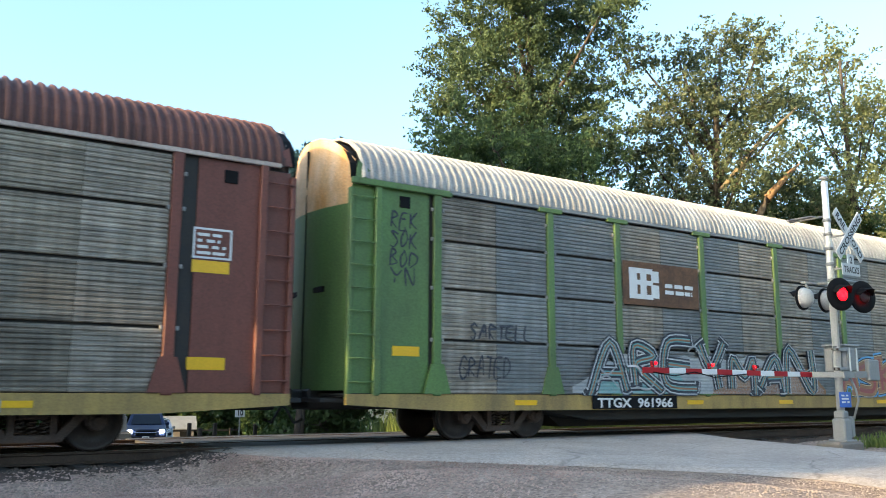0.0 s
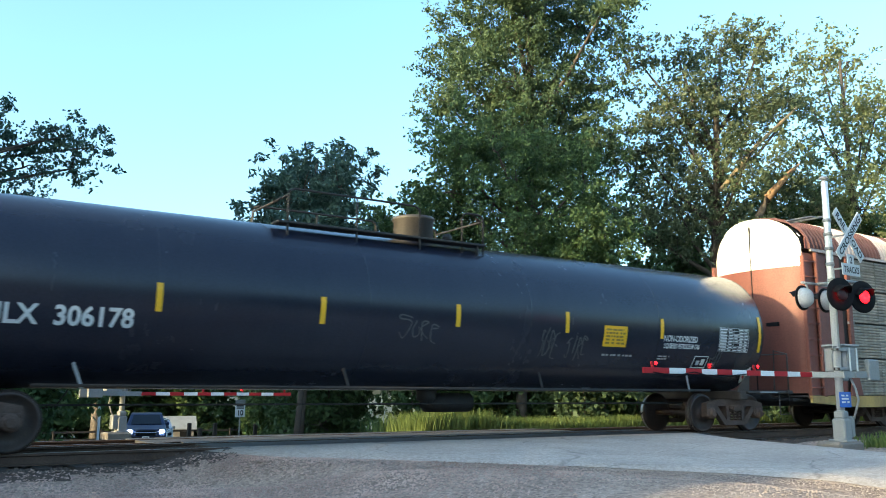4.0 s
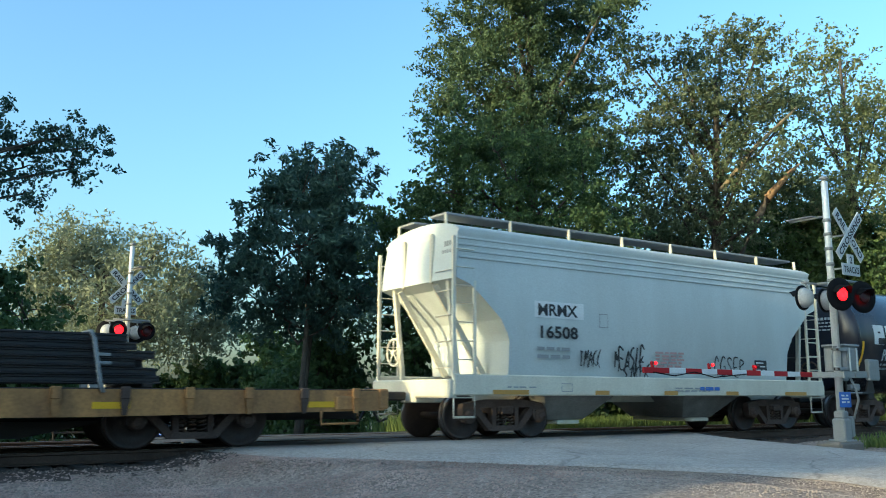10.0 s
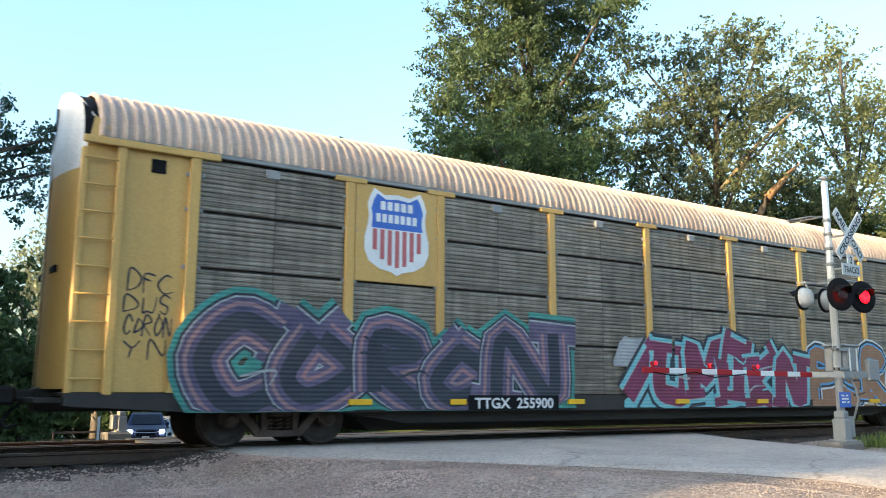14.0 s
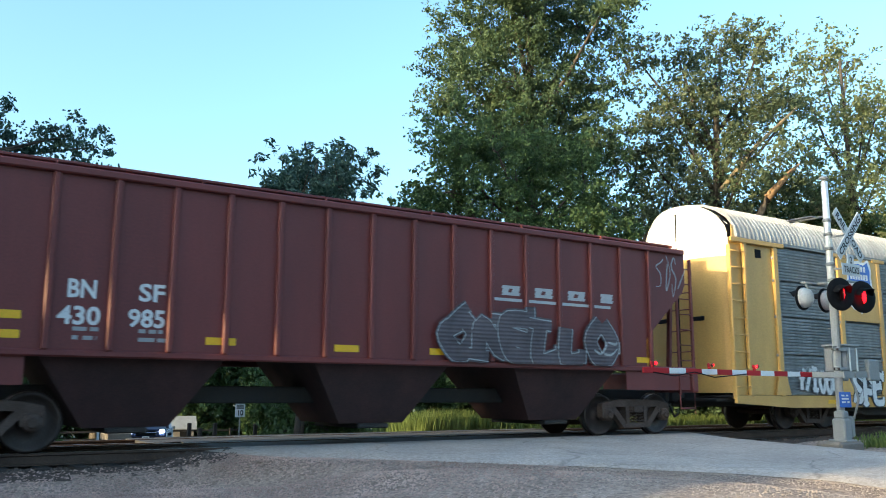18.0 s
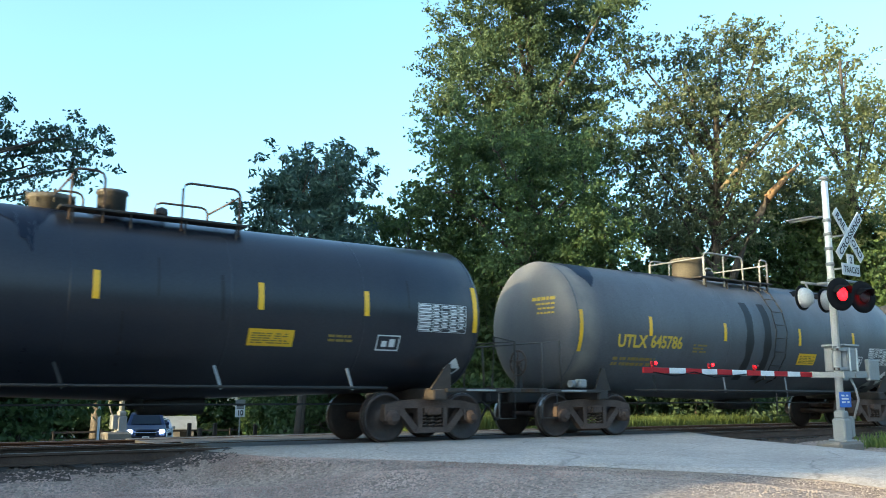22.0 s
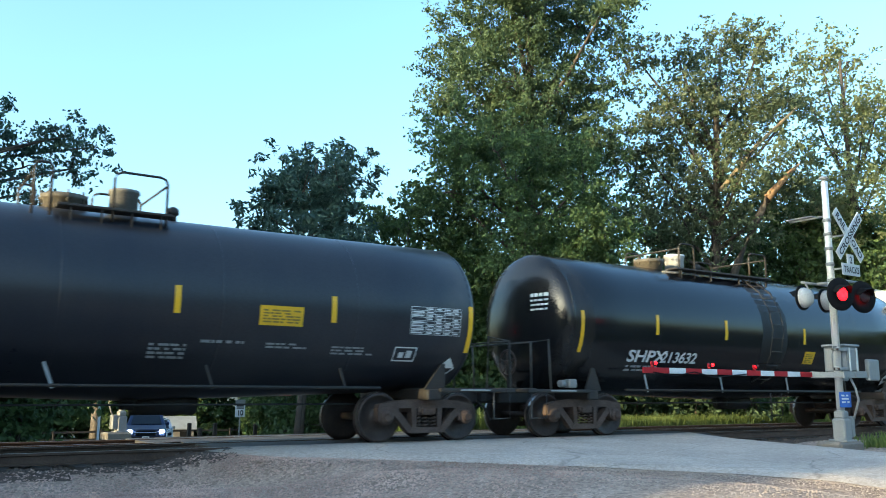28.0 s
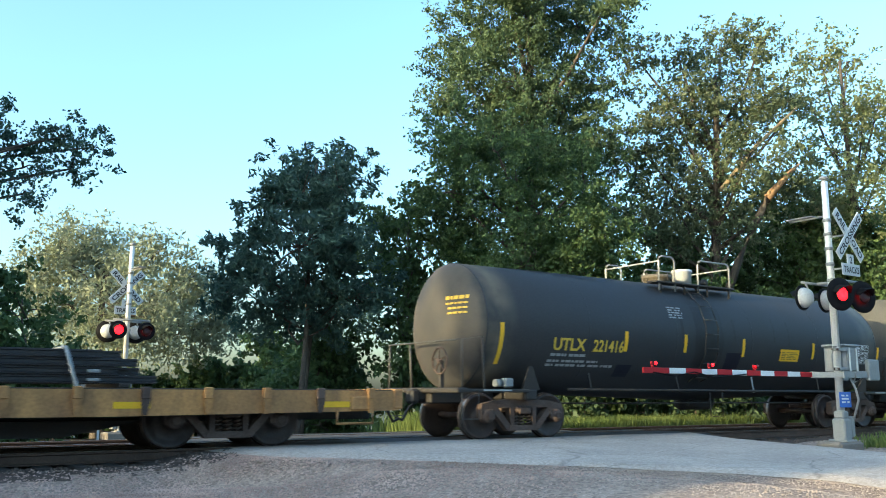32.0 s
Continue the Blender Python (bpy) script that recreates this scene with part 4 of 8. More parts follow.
P_BLACK = tank_paint("black_tank_paint", (0.0118, 0.0150, 0.0275), (0.0185, 0.0208, 0.0330), 0.24, dusty=0.30, spec=0.42)
P_GLOSS = tank_paint("glossy_black_tank_paint", (0.006, 0.007, 0.009), (0.009, 0.010, 0.012), 0.17, dusty=0.12)
P_BLACK2 = tank_paint("blue_black_tank_paint", (0.0150, 0.0176, 0.0250), (0.0250, 0.0260, 0.0310), 0.32, dusty=0.30, spec=0.45)
P_GREYBLK = tank_paint("charcoal_tank_paint", (0.0225, 0.0250, 0.0290), (0.0330, 0.0340, 0.0362), 0.42, dusty=0.40, spec=0.42)
P_GREY = tank_paint("grey_tank_paint", (0.0943, 0.1000, 0.1107), (0.0656, 0.0697, 0.0771), 0.5, (0.26, 0.23, 0.19), 0.7)
P_PEELED = tank_paint("peeling_tank_paint", (0.0540, 0.0547, 0.0518), (0.0360, 0.0367, 0.0353), 0.6, (0.15, 0.13, 0.09), 0.6)
P_DUSTY = tank_paint("dusty_charcoal_tank_paint", (0.0200, 0.0218, 0.0262), (0.0270, 0.0272, 0.0285), 0.6, (0.15, 0.125, 0.085), 0.9)
P_PATCH = plain("dark_paint_patch", (0.006, 0.009, 0.019), 0.45, spec=0.22)
P_RUST = material("rust", (0.16, 0.08, 0.04), 0.85, 0, 0.35, 3, (0.08, 0.045, 0.03))
P_SADDLE = material("rusty_saddle", (0.062, 0.047, 0.036), 0.8, 0, 0.35, 3, (0.03, 0.025, 0.022))
P_RAILGREY = paint("worn_grey_rail_paint", (0.075, 0.075, 0.072), (0.03, 0.03, 0.03), 0.6, 4)
P_SHAD = paint("sooty_streak", (0.012, 0.012, 0.013), None, 0.6)
P_VALVE = paint("weathered_dome_paint", (0.1150, 0.1000, 0.0750), (0.0650, 0.0550, 0.0425), 0.7, 3)
def spray(name, col, col2=None, rough=0.6, scale=1.6):
    """Spray paint on corrugated steel: level ribs in its relief."""
    mt = material(name, col, rough, 0, 0.22, scale, col2, 30, 0)
    nt = mt.node_tree
    tc = nt.nodes.new("ShaderNodeTexCoord")
    wv = nt.nodes.new("ShaderNodeTexWave")
    wv.bands_direction = "Z"
    wv.inputs["Scale"].default_value = 4.19
    nt.links.new(tc.outputs["Object"], wv.inputs["Vector"])
    bp = nt.nodes.new("ShaderNodeBump")
    bp.inputs["Strength"].default_value, bp.inputs["Distance"].default_value = 0.3, 0.02
    nt.links.new(wv.outputs["Fac"], bp.inputs["Height"])
    nt.links.new(bp.outputs[0], nt.nodes["Principled BSDF"].inputs["Normal"])
    return mt


P_DOME_D = paint("dark_dome_paint", (0.035, 0.032, 0.030), (0.07, 0.06, 0.05), 0.5, 3)
P_DOME_S = paint("silvery_dome_paint", (0.16, 0.155, 0.14), (0.10, 0.095, 0.085), 0.5, 3)
P_DIRTYY = plain("dirty_yellow_panel", (0.30, 0.22, 0.03), 0.6)
P_LIMEPANEL = plain("faded_lime_panel", (0.34, 0.38, 0.12), 0.6)
M_TEXT_Y2 = plain("faded_yellow_stencil", (0.26, 0.18, 0.04), 0.7, scale=6)
M_TEXT_S = plain("grey_white_stencil", (0.44, 0.45, 0.45), 0.7, scale=6)
P_GHOST = plain("ghost_of_spray_paint", (0.075, 0.075, 0.075), 0.7, scale=8)
P_GRAF_W = plain("white_spray_paint", (0.62, 0.64, 0.64), 0.6, scale=6)
P_GRAF_F = plain("faded_white_spray_paint", (0.33, 0.35, 0.35), 0.7, scale=8)
P_GRAF_T = spray("teal_spray_paint", (0.05, 0.25, 0.25), (0.20, 0.38, 0.38))
P_GRAF_M = spray("wine_red_spray_paint", (0.14, 0.018, 0.04), (0.22, 0.035, 0.105))
P_GRAF_P = spray("pink_spray_paint", (0.34, 0.08, 0.22), (0.20, 0.06, 0.17))
P_GRAF_V = spray("mauve_spray_paint", (0.14, 0.105, 0.165), (0.055, 0.05, 0.095))
P_GRAF_O = spray("ochre_spray_paint", (0.33, 0.165, 0.085), (0.23, 0.115, 0.06))
P_GRAF_TQ = spray("turquoise_spray_paint", (0.10, 0.40, 0.44), (0.20, 0.46, 0.48))
P_GRAF_GP = spray("grey_mauve_spray_paint", (0.105, 0.085, 0.092), (0.06, 0.048, 0.052))
P_GRAF_C = spray("cream_spray_paint", (0.60, 0.50, 0.30))
P_GRAF_R = spray("dull_red_spray_paint", (0.30, 0.06, 0.055), (0.24, 0.10, 0.09))
P_GRAF_S = spray("sky_blue_spray_paint", (0.10, 0.35, 0.62))
P_GRAF_G = spray("grey_spray_paint", (0.36, 0.38, 0.38), (0.24, 0.26, 0.27))
P_GRAF_DG = spray("dark_grey_spray_paint", (0.13, 0.12, 0.125), (0.08, 0.07, 0.075))
P_GRAF_T2 = spray("green_spray_paint", (0.05, 0.30, 0.24), (0.03, 0.17, 0.15))
P_GRAF_P2 = spray("salmon_spray_paint", (0.32, 0.15, 0.16), (0.22, 0.15, 0.16))
P_REDFADE = plain("faded_name_paint", (0.36, 0.16, 0.11), 0.6)
P_PINKTXT = plain("faded_red_text", (0.48, 0.30, 0.28), 0.6)
P_TEALTXT = plain("faint_teal_paint", (0.12, 0.22, 0.21), 0.6)
P_GRAF_D = spray("blue_black_spray_paint", (0.018, 0.022, 0.034), (0.035, 0.04, 0.05))


def block_word(car, side, x, z, w, h, n, mat, label):
    """A maker's wordmark kept as plain blocks, one for each letter."""
    step = w / n
    for i in range(n):
        m = Mesh()
        a, b, t = x + i * step, x + (i + 0.86) * step, h * 0.33
        put_rect(m, side, a, b, z + h - t, z + h)
        put_rect(m, side, a, b, z, z + t * (0.9 if i else 0.02))
        if i == 0:
            put_rect(m, side, a, b, z + h * 0.34, z + h * 0.34 + t * 0.7)
        put_rect(m, side, a, a + t * 1.1, z + t * (0.9 if i else 0.02), z + h - t)
        if i != 3:
            put_rect(m, side, b - t * 1.05, b, z + (t * 0.9 if i else h * 0.4), z + h - t)
        part("letter_block", m, mat, car, label)


def text_rows(m, side, x0, x1, z0, z1, rows, seed):
    """Rows of fine lettering that cannot be read, in short dashes."""
    rn = random.Random(seed)
    step = (z1 - z0) / rows
    for i in range(rows):
        p, end = x0, x1 - (x1 - x0) * rn.choice((0, 0, 0.08, 0.25))
        while p < end - 0.02:
            q = min(end, p + rn.uniform(0.05, 0.17))
            put_rect(m, side, p, q, z1 - 0.025 - (i + 0.56) * step, z1 - 0.025 - i * step, 0.006, 1)
            p = q + rn.choice((0.02, 0.025, 0.07))


def stencil_table(m, side, x0, x1, z0, z1, seed):
    """A ruled table of test dates."""
    rn = random.Random(seed)
    n = 8
    step = (z1 - z0) / n
    for i in range(n + 1):
        put_rect(m, side, x0, x1, z0 + i * step - 0.004, z0 + i * step + 0.004, 0.006, 1)
    cols = [0, 0.30, 0.48, 0.66, 0.84, 1]
    for c in cols:
        x = x0 + (x1 - x0) * c
        put_rect(m, side, x - 0.005, x + 0.005, z0, z1, 0.0062)
    for i in range(n):
        for a, b in zip(cols, cols[1:]):
            if rn.random() < 0.86:
                p, q = x0 + (x1 - x0) * (a + 0.02), x0 + (x1 - x0) * (b - 0.03 - 0.04 * rn.random())
                put_rect(m, side, p, q, z0 + (i + 0.26) * step, z0 + (i + 0.72) * step, 0.0064, 1)


def decals(car, side, items, words, mats, seed):
    """Stripes, notices, stencils and patches on a tank's flank, each where it stands on the shell."""
    words = list(words)
    mark_mat, small, panel = mats
    for i, (kind, *v) in enumerate(items):
        m = Mesh()
        if kind == "stripe":
            put_rect(m, side, v[0] - 0.05, v[0] + 0.05, v[1], v[2], 0.007)
            part("reflective_stripe", m, M_REFL, car, "yellow reflective stripe")
        elif kind == "notice":
            put_rect(m, side, *v, 0.006)
            y = part("notice", m, panel, car, "yellow notice panel")
            m = Mesh()
            text_rows(m, Side(side.y, side.r + 0.004 if side.r else None, side.c), v[0] + 0.06, v[1] - 0.06, v[2] + 0.05, v[3] - 0.04, 5, seed + i)
            tagged(part("small_lettering", m, M_TEXT_Y2, y), kind="stuff")
        elif kind == "rows":
            text_rows(m, side, *v, seed + i)
            tagged(part("small_lettering", m, small, car), kind="stuff")
        elif kind == "table":
            stencil_table(m, side, *v, seed + i)
            tagged(part("data_table", m, M_TEXT_W, car, "white stencilled table"), kind="stuff")
        elif kind == "box":
            outline_box(m, side, *v, 0.022)
            w, h = v[1] - v[0], v[3] - v[2]
            put_rect(m, side, v[0] + w * 0.22, v[0] + w * 0.45, v[2] + h * 0.25, v[2] + h * 0.62)
            put_rect(m, side, v[0] + w * 0.55, v[0] + w * 0.80, v[2] + h * 0.25, v[2] + h * 0.75)
            tagged(part("notice_box", m, M_TEXT_W, car, "white outlined box"), kind="stuff")
        elif kind == "word":
            put_text(m, side, words.pop(0), v[0], v[2], v[3] - v[2], v[1] - v[0])
            part("lettering", m, mark_mat, car, "stencilled lettering")
        elif kind == "dark":
            put_rect(m, side, *v, 0.004)
            part("paint_patch", m, P_PATCH, car, "dark square of touched-up paint")
        elif kind == "patch":
            put_rect(m, side, *v, 0.004)
            part("paint_patch", m, P_RUST, car, "rusty rubbed patch")


def railing(car, spans, z, mat, h=0.56):
    """Bent pipe guard rails round the fittings on top of a tank, with a cross rail at each outer end."""
    for a, b in spans:
        for y in (-0.9, 0.9):
            c = min(0.12, (b - a) * 0.3)
            m = Mesh().tube([(a, y, z - 0.28), (a, y, z + h - c), (a + c * 0.3, y, z + h - c * 0.3), (a + c, y, z + h), (b - c, y, z + h), (b - c * 0.3, y, z + h - c * 0.3), (b, y, z + h - c), (b, y, z - 0.28)], 0.022, 7)
            r = part("railing", m, mat, car)
            n = int((b - a) / 1.5)
            for k in range(1, n + 1):
                x = a + (b - a) * k / (n + 1)
                part("rail_post", Mesh().tube([(x, y, z - 0.28), (x, y, z + h)], 0.018, 6), mat, r)
    for x in (spans[0][0], spans[-1][1]):
        part("cross_rail", Mesh().tube([(x, -0.9, z + h - 0.13), (x, 0.9, z + h - 0.13)], 0.02, 6), mat, car)


def tank_car(name, label, front, rear, ztop, mat, items, words, mark_mat=None, dome_x=0.0, ladder_x=None, rails=((-1.3, 1.3),),
             dome="barrel", bar_f=0.62, bar_r=0.62, seed=1, patch=None, deck=None, placards=1, small=None, panel=None, head=0.42, dome_mat=None, rail_mat=None, belly=0.2):
    r_end, f_end = rear - 1.95, front + 1.95
    car, c = rail_car(name, label, "tank car", front, rear, r_end, f_end)
    rn = random.Random(seed)
    r = (ztop - 0.96) / 2
    zc = ztop - r
    side = Side(r=r, c=zc)
    x0, x1 = rear - c - bar_r - 0.14, front - c + bar_f + 0.14
    prof = []
    for i in range(9):
        a = math.pi / 2 * i / 8
        prof.append((x0 - head * math.cos(a), max(0.02, r * math.sin(a))))
    for k in range(1, 8):
        prof.append((x0 + (x1 - x0) * k / 8, r))
    for i in range(8, -1, -1):
        a = math.pi / 2 * i / 8
        prof.append((x1 + head * math.cos(a), max(0.02, r * math.sin(a))))
    # the bottom slopes down to the outlet in the middle
    shell = Mesh().lathe(prof, "x", 56, (0, 0, zc))
    shell.v = [(x, y, z - belly * max(0.0, 1 - abs(x) / (0.5 * (x1 - x0))) * max(0.0, (zc - z) / r - 0.8) * 5) for x, y, z in shell.v]
    part("tank_shell", shell, mat, car)
    # weld seams
    for i, u in enumerate((0.0, 0.2, 0.4, 0.6, 0.8, 1.0)):
        xs = x0 + (x1 - x0) * u
        part("weld_seam", Mesh().lathe([(xs - 0.025, r - 0.01), (xs - 0.015, r + 0.002), (xs + 0.015, r + 0.002), (xs + 0.025, r - 0.01)], "x", 48, (0, 0, zc)), mat, car)
    if patch:
        for px, pw, pz, ph in patch:
            m = Mesh()
            n = max(6, int(pw * 12))
            top, bot = [], []
            for i in range(n + 1):
                x = px + pw * i / n
                d = ph * (0.45 + 0.75 * abs(noise.noise(Vector((x * 1.7, pz * 3, seed)))) + 0.5 * abs(noise.noise(Vector((x * 6.5, seed, 2))))) * (0.45 + 0.55 * math.sin(math.pi * max(0.06, min(0.94, i / n)))) * (1.25 if pw < 3 else 1.0)
                a1 = math.pi / 2 if pz >= ztop - 0.05 else math.asin(max(-1, min(1, (pz - zc) / r)))
                a0 = a1 - d / r
                top.append([(x, -(r + 0.009) * math.cos(a1 + (a0 - a1) * k / 8), zc + (r + 0.009) * math.sin(a1 + (a0 - a1) * k / 8)) for k in range(9)])
            m.sheet(top, smooth=True)
            part("paint_patch", m, P_PATCH, car, "ragged patch of newer dark paint")
    # saddles, stub sills and end platforms
    for s, o in ((1, front - c), (-1, rear - c)):
        m = Mesh()
        m.plate([(o - 0.22, -1.34, 0.98), (o + 0.24, -1.34, 0.98), (o + 0.10 + s * 0.10, -1.40, 1.46), (o + 0.02 + s * 0.10, -1.40, 1.46)], (0, -1, 0.1), 0.05)
        m.plate([(o - 0.30, 1.34, 0.98), (o - 0.04, 1.40, 1.58), (o + 0.10, 1.40, 1.58), (o + 0.30, 1.34, 0.98)], (0, 1, 0.1), 0.05)
        m.box(o - 0.16, o + 0.16, -1.36, 1.36, 0.78, 1.0, 0.03)
        part("saddle", m, P_SADDLE if rn.random() < 0.4 else M_BLACKMETAL, car, "bolster saddle plate")
        if s < 0:
            part("brake_valve", Mesh().box(o - 0.62, o - 0.40, -1.30, -1.10, 1.03, 1.22, 0.03).lathe([(-0.06, 0.08), (0.06, 0.08)], "x", 10, (o - 0.74, -1.18, 1.12)), M_GALV, car, "grey brake valve on the end platform")
        part("stencil_strip", Mesh().box(o + s * 0.55, o + s * 1.25, -1.432, -1.422, 0.955, 0.985, 0.002), M_TEXT_G, car, "pale strip of stencils")
        e = o + s * 1.75
        m = Mesh().box(min(o, e), max(o, e), -0.28, 0.28, 0.70, 1.02, 0.03)
        m.box(e - 0.12, e + 0.12, -1.45, 1.45, 0.92, 1.02, 0.02)
        m.box(min(o, e) + 0.1, max(o, e) - 0.1, -1.42, -1.30, 0.93, 1.0, 0.015)
        part("end_sill", m, M_BLACKMETAL, car)
        # grab irons and end ladder
        m = Mesh()
        for y in (-1.4, 1.4):
            m.tube([(e, y, 0.95), (e, y, 1.95), (e - s * 0.5, y * 0.98, 2.02), (e - s * 0.55, y * 0.98, 0.98)], 0.024, 6)
            m.tube([(e, y, 0.95), (e, y, 0.42), (e - s * 0.4, y, 0.42), (e - s * 0.4, y, 0.95)], 0.018, 6)
        m.tube([(e, -1.4, 1.95), (e, 1.4, 1.95)], 0.018, 6)
        part("handrail", m, P_RAILGREY, car)
        if s < 0:
            m = hand_wheel((e - 0.06, -0.7, 1.55))
            part("brake_wheel", m, M_STEEL, car)
            part("brake_post", Mesh().bar((e - 0.02, -0.7, 0.95), (e - 0.02, -0.7, 1.55), 0.08, 0.08, up=(1, 0, 0)), M_BLACKMETAL, car)
    # side pipe, hangers and brake gear under the shell
    m = Mesh().tube([(rear - c + 1.1, -1.22, 1.0), (front - c - 1.1, -1.22, 1.0)], 0.03, 6)
    part("side_pipe", m, M_BLACKMETAL, car)
    for k in range(4):
        x = rear - c + 1.8 + (front - rear - 3.6) * k / 3
        part("pipe_hanger", Mesh().bar((x, -1.22, 0.96), (x - 0.16, -1.28, 1.34), 0.05, 0.012, up=(0, 1, 0)), M_TEXT_G if rn.random() < 0.5 else M_BLACKMETAL, car)
    part("brake_rod", Mesh().tube([(rear - c + 1.0, -0.3, 0.70), (front - c - 1.0, -0.3, 0.70)], 0.02, 6), M_BLACKMETAL, car)
    part("air_tank", Mesh().lathe([(-0.6, 0.05), (-0.55, 0.2), (0.55, 0.2), (0.6, 0.05)], "x", 16, (0.8, 0.2, 0.72)), M_BLACKMETAL, car)
    m = Mesh().lathe([(0.62, 0.14), (0.75, 0.14), (0.78, 0.2), (0.98, 0.22)], "z", 14, (0.15, 0, 0))
    part("bottom_outlet", m, M_BLACKMETAL, car)
    # top platform, dome and railings
    z = ztop
    a, b = deck or (rails[0][0] - 0.15, rails[-1][1] + 0.15)
    for y0, y1 in ((-0.95, -0.62), (0.62, 0.95)):
        m = Mesh()
        m.box(a, b, y0, y1, z - 0.10, z - 0.055, 0.01)
        for k in range(4):
            x = a + 0.2 + (b - a - 0.4) * k / 3
            m.bar((x, y0 * 0.95, z - 0.08), (x, y0 * 0.95, z - 0.34), 0.05, 0.02, up=(1, 0, 0))
        part("top_platform", m, M_BLACKMETAL, car)
    railing(car, rails, z, rail_mat or M_BLACKMETAL)
    if dome == "barrel":
        part("dome", Mesh().lathe([(z - 0.05, 0.40), (z + 0.10, 0.40), (z + 0.12, 0.42), (z + 0.44, 0.42), (z + 0.46, 0.455), (z + 0.52, 0.44), (z + 0.55, 0.1)], "z", 24, (dome_x, 0, 0)), dome_mat or P_VALVE, car, "weathered round valve housing")
    else:
        part("dome", Mesh().lathe([(z - 0.05, 0.24), (z + 0.38, 0.24), (z + 0.40, 0.27), (z + 0.45, 0.26), (z + 0.48, 0.05)], "z", 20, (dome_x, 0, 0)), dome_mat or M_ALU, car, "round valve cover")
        m = Mesh().lathe([(z - 0.05, 0.33), (z + 0.14, 0.33), (z + 0.16, 0.38), (z + 0.24, 0.36), (z + 0.27, 0.1)], "z", 20, (dome_x - 0.95, 0, 0))
        mw = part("manway", m, P_VALVE, car, "round manway cover with eye bolts")
        for k in range(8):
            part("eye_bolt", Mesh().tube([(dome_x - 0.95 + 0.36 * math.cos(k * 0.785), 0.36 * math.sin(k * 0.785), z + 0.08), (dome_x - 0.95 + 0.36 * math.cos(k * 0.785), 0.36 * math.sin(k * 0.785), z + 0.29)], 0.018, 5), P_VALVE, mw)
    part("safety_valve", Mesh().lathe([(z - 0.05, 0.07), (z + 0.12, 0.07), (z + 0.14, 0.11), (z + 0.24, 0.10), (z + 0.28, 0.03)], "z", 12, (dome_x + 0.85, 0, 0)), M_BLACKMETAL, car)
    if ladder_x is not None:
        m = Mesh()
        for dx in (-0.22, 0.22):
            m.tube([(ladder_x + dx, *side.at(0, q, 0.10)[1:]) for q in (0.95, 1.4, 1.9, 2.5, 3.0, 3.45, ztop - 0.12)], 0.018, 6)
        for k in range(9):
            q = 1.05 + k * 0.32
            if q < ztop - 0.2:
                p = side.at(0, q, 0.10)
                m.tube([(ladder_x - 0.22, p[1], p[2]), (ladder_x + 0.22, p[1], p[2])], 0.014, 5)
        m.tube([(ladder_x - 0.22, -1.45, 0.95), (ladder_x - 0.22, -1.45, 0.4), (ladder_x + 0.22, -1.45, 0.4), (ladder_x + 0.22, -1.45, 0.95)], 0.016, 5)
        part("ladder", m, M_BLACKMETAL, car)
        if mat is not P_GREY:
            part("dirt_band", mesh_band(side, ladder_x - 0.5, ladder_x + 0.5, 1.1, ztop - 0.1, 0.002), P_SHAD, car, "sooty band behind the ladder")
    mm = mark_mat or M_TEXT_W
    decals(car, side, items, words, (mm, small or M_TEXT_G, panel or M_REFL), seed)
    if placards:
        for k in range(placards):
            p, cz, q = front - c + 0.42 - 0.42 * k, 1.42 - 0.22 * k, 0.19
            m = Mesh()
            m.plate([side.at(p - q, cz, 0.04), side.at(p, cz - q, 0.04), side.at(p + q, cz, 0.04), side.at(p, cz + q, 0.04)], (0, -1, 0), 0.01)
            pl = part("placard", m, M_WHITE if not k else M_GALV, car, "diamond hazard placard")
            m = Mesh().plate([side.at(p - q * 0.75, cz, 0.044), side.at(p - q * 0.35, cz - q * 0.4, 0.044), side.at(p + q * 0.35, cz - q * 0.4, 0.044), side.at(p + q * 0.75, cz, 0.044)], (0, -1, 0), 0.002)
            part("placard_band", m, M_RED if seed == 3 else M_TEXT_B, pl)
    # number on the rear head, too small to read
    m = Mesh()
    rn2 = random.Random(seed + 40)
    for i in range(4):
        p = -1.02
        while p < -0.50 - 0.1 * (i > 1):
            w = rn2.uniform(0.06, 0.13)
            zz = zc + 0.50 - i * 0.10
            h = 0.075 if i == 0 else 0.04
            corners = []
            for yy, q in ((p + w, zz), (p, zz), (p, zz + h), (p + w, zz + h)):
                rr = math.hypot(yy, q - zc) / r
                corners.append((x0 - head * math.sqrt(max(0.0, 1 - rr * rr)) - 0.012, yy, q))
            m.plate(corners, (-1, 0, 0), 0.004)
            p += w + 0.03
    tagged(part("end_lettering", m, mm, car), kind="stuff")
    return car, c, side


def mesh_band(side, x0, x1, z0, z1, lift):
    m = Mesh()
    rows = []
    for i in range(17):
        z = z0 + (z1 - z0) * i / 16
        rows.append([side.at(x0 + (x1 - x0) * k / 4 + 0.05 * noise.noise(Vector((z * 3, k, 1))), z, lift) for k in range(5)])
    return m.sheet(rows, smooth=True)


def between(a, b, n):
    return [a + (b - a) * i / (n - 1) for i in range(n)]


# ---- covered hoppers ----
# the shade under the hoppers is put into both bay paints
P_BAYSHADE_GREY = material("grimy_grey_bay_paint", (0.24, 0.23, 0.21), 0.75, 0, 0.35, 1.2, (0.13, 0.12, 0.105))
P_BAYSHADE_RED = material("grimy_bay_paint", (0.052, 0.021, 0.020), 0.8, 0, 0.35, 1.5, (0.03, 0.015, 0.014))


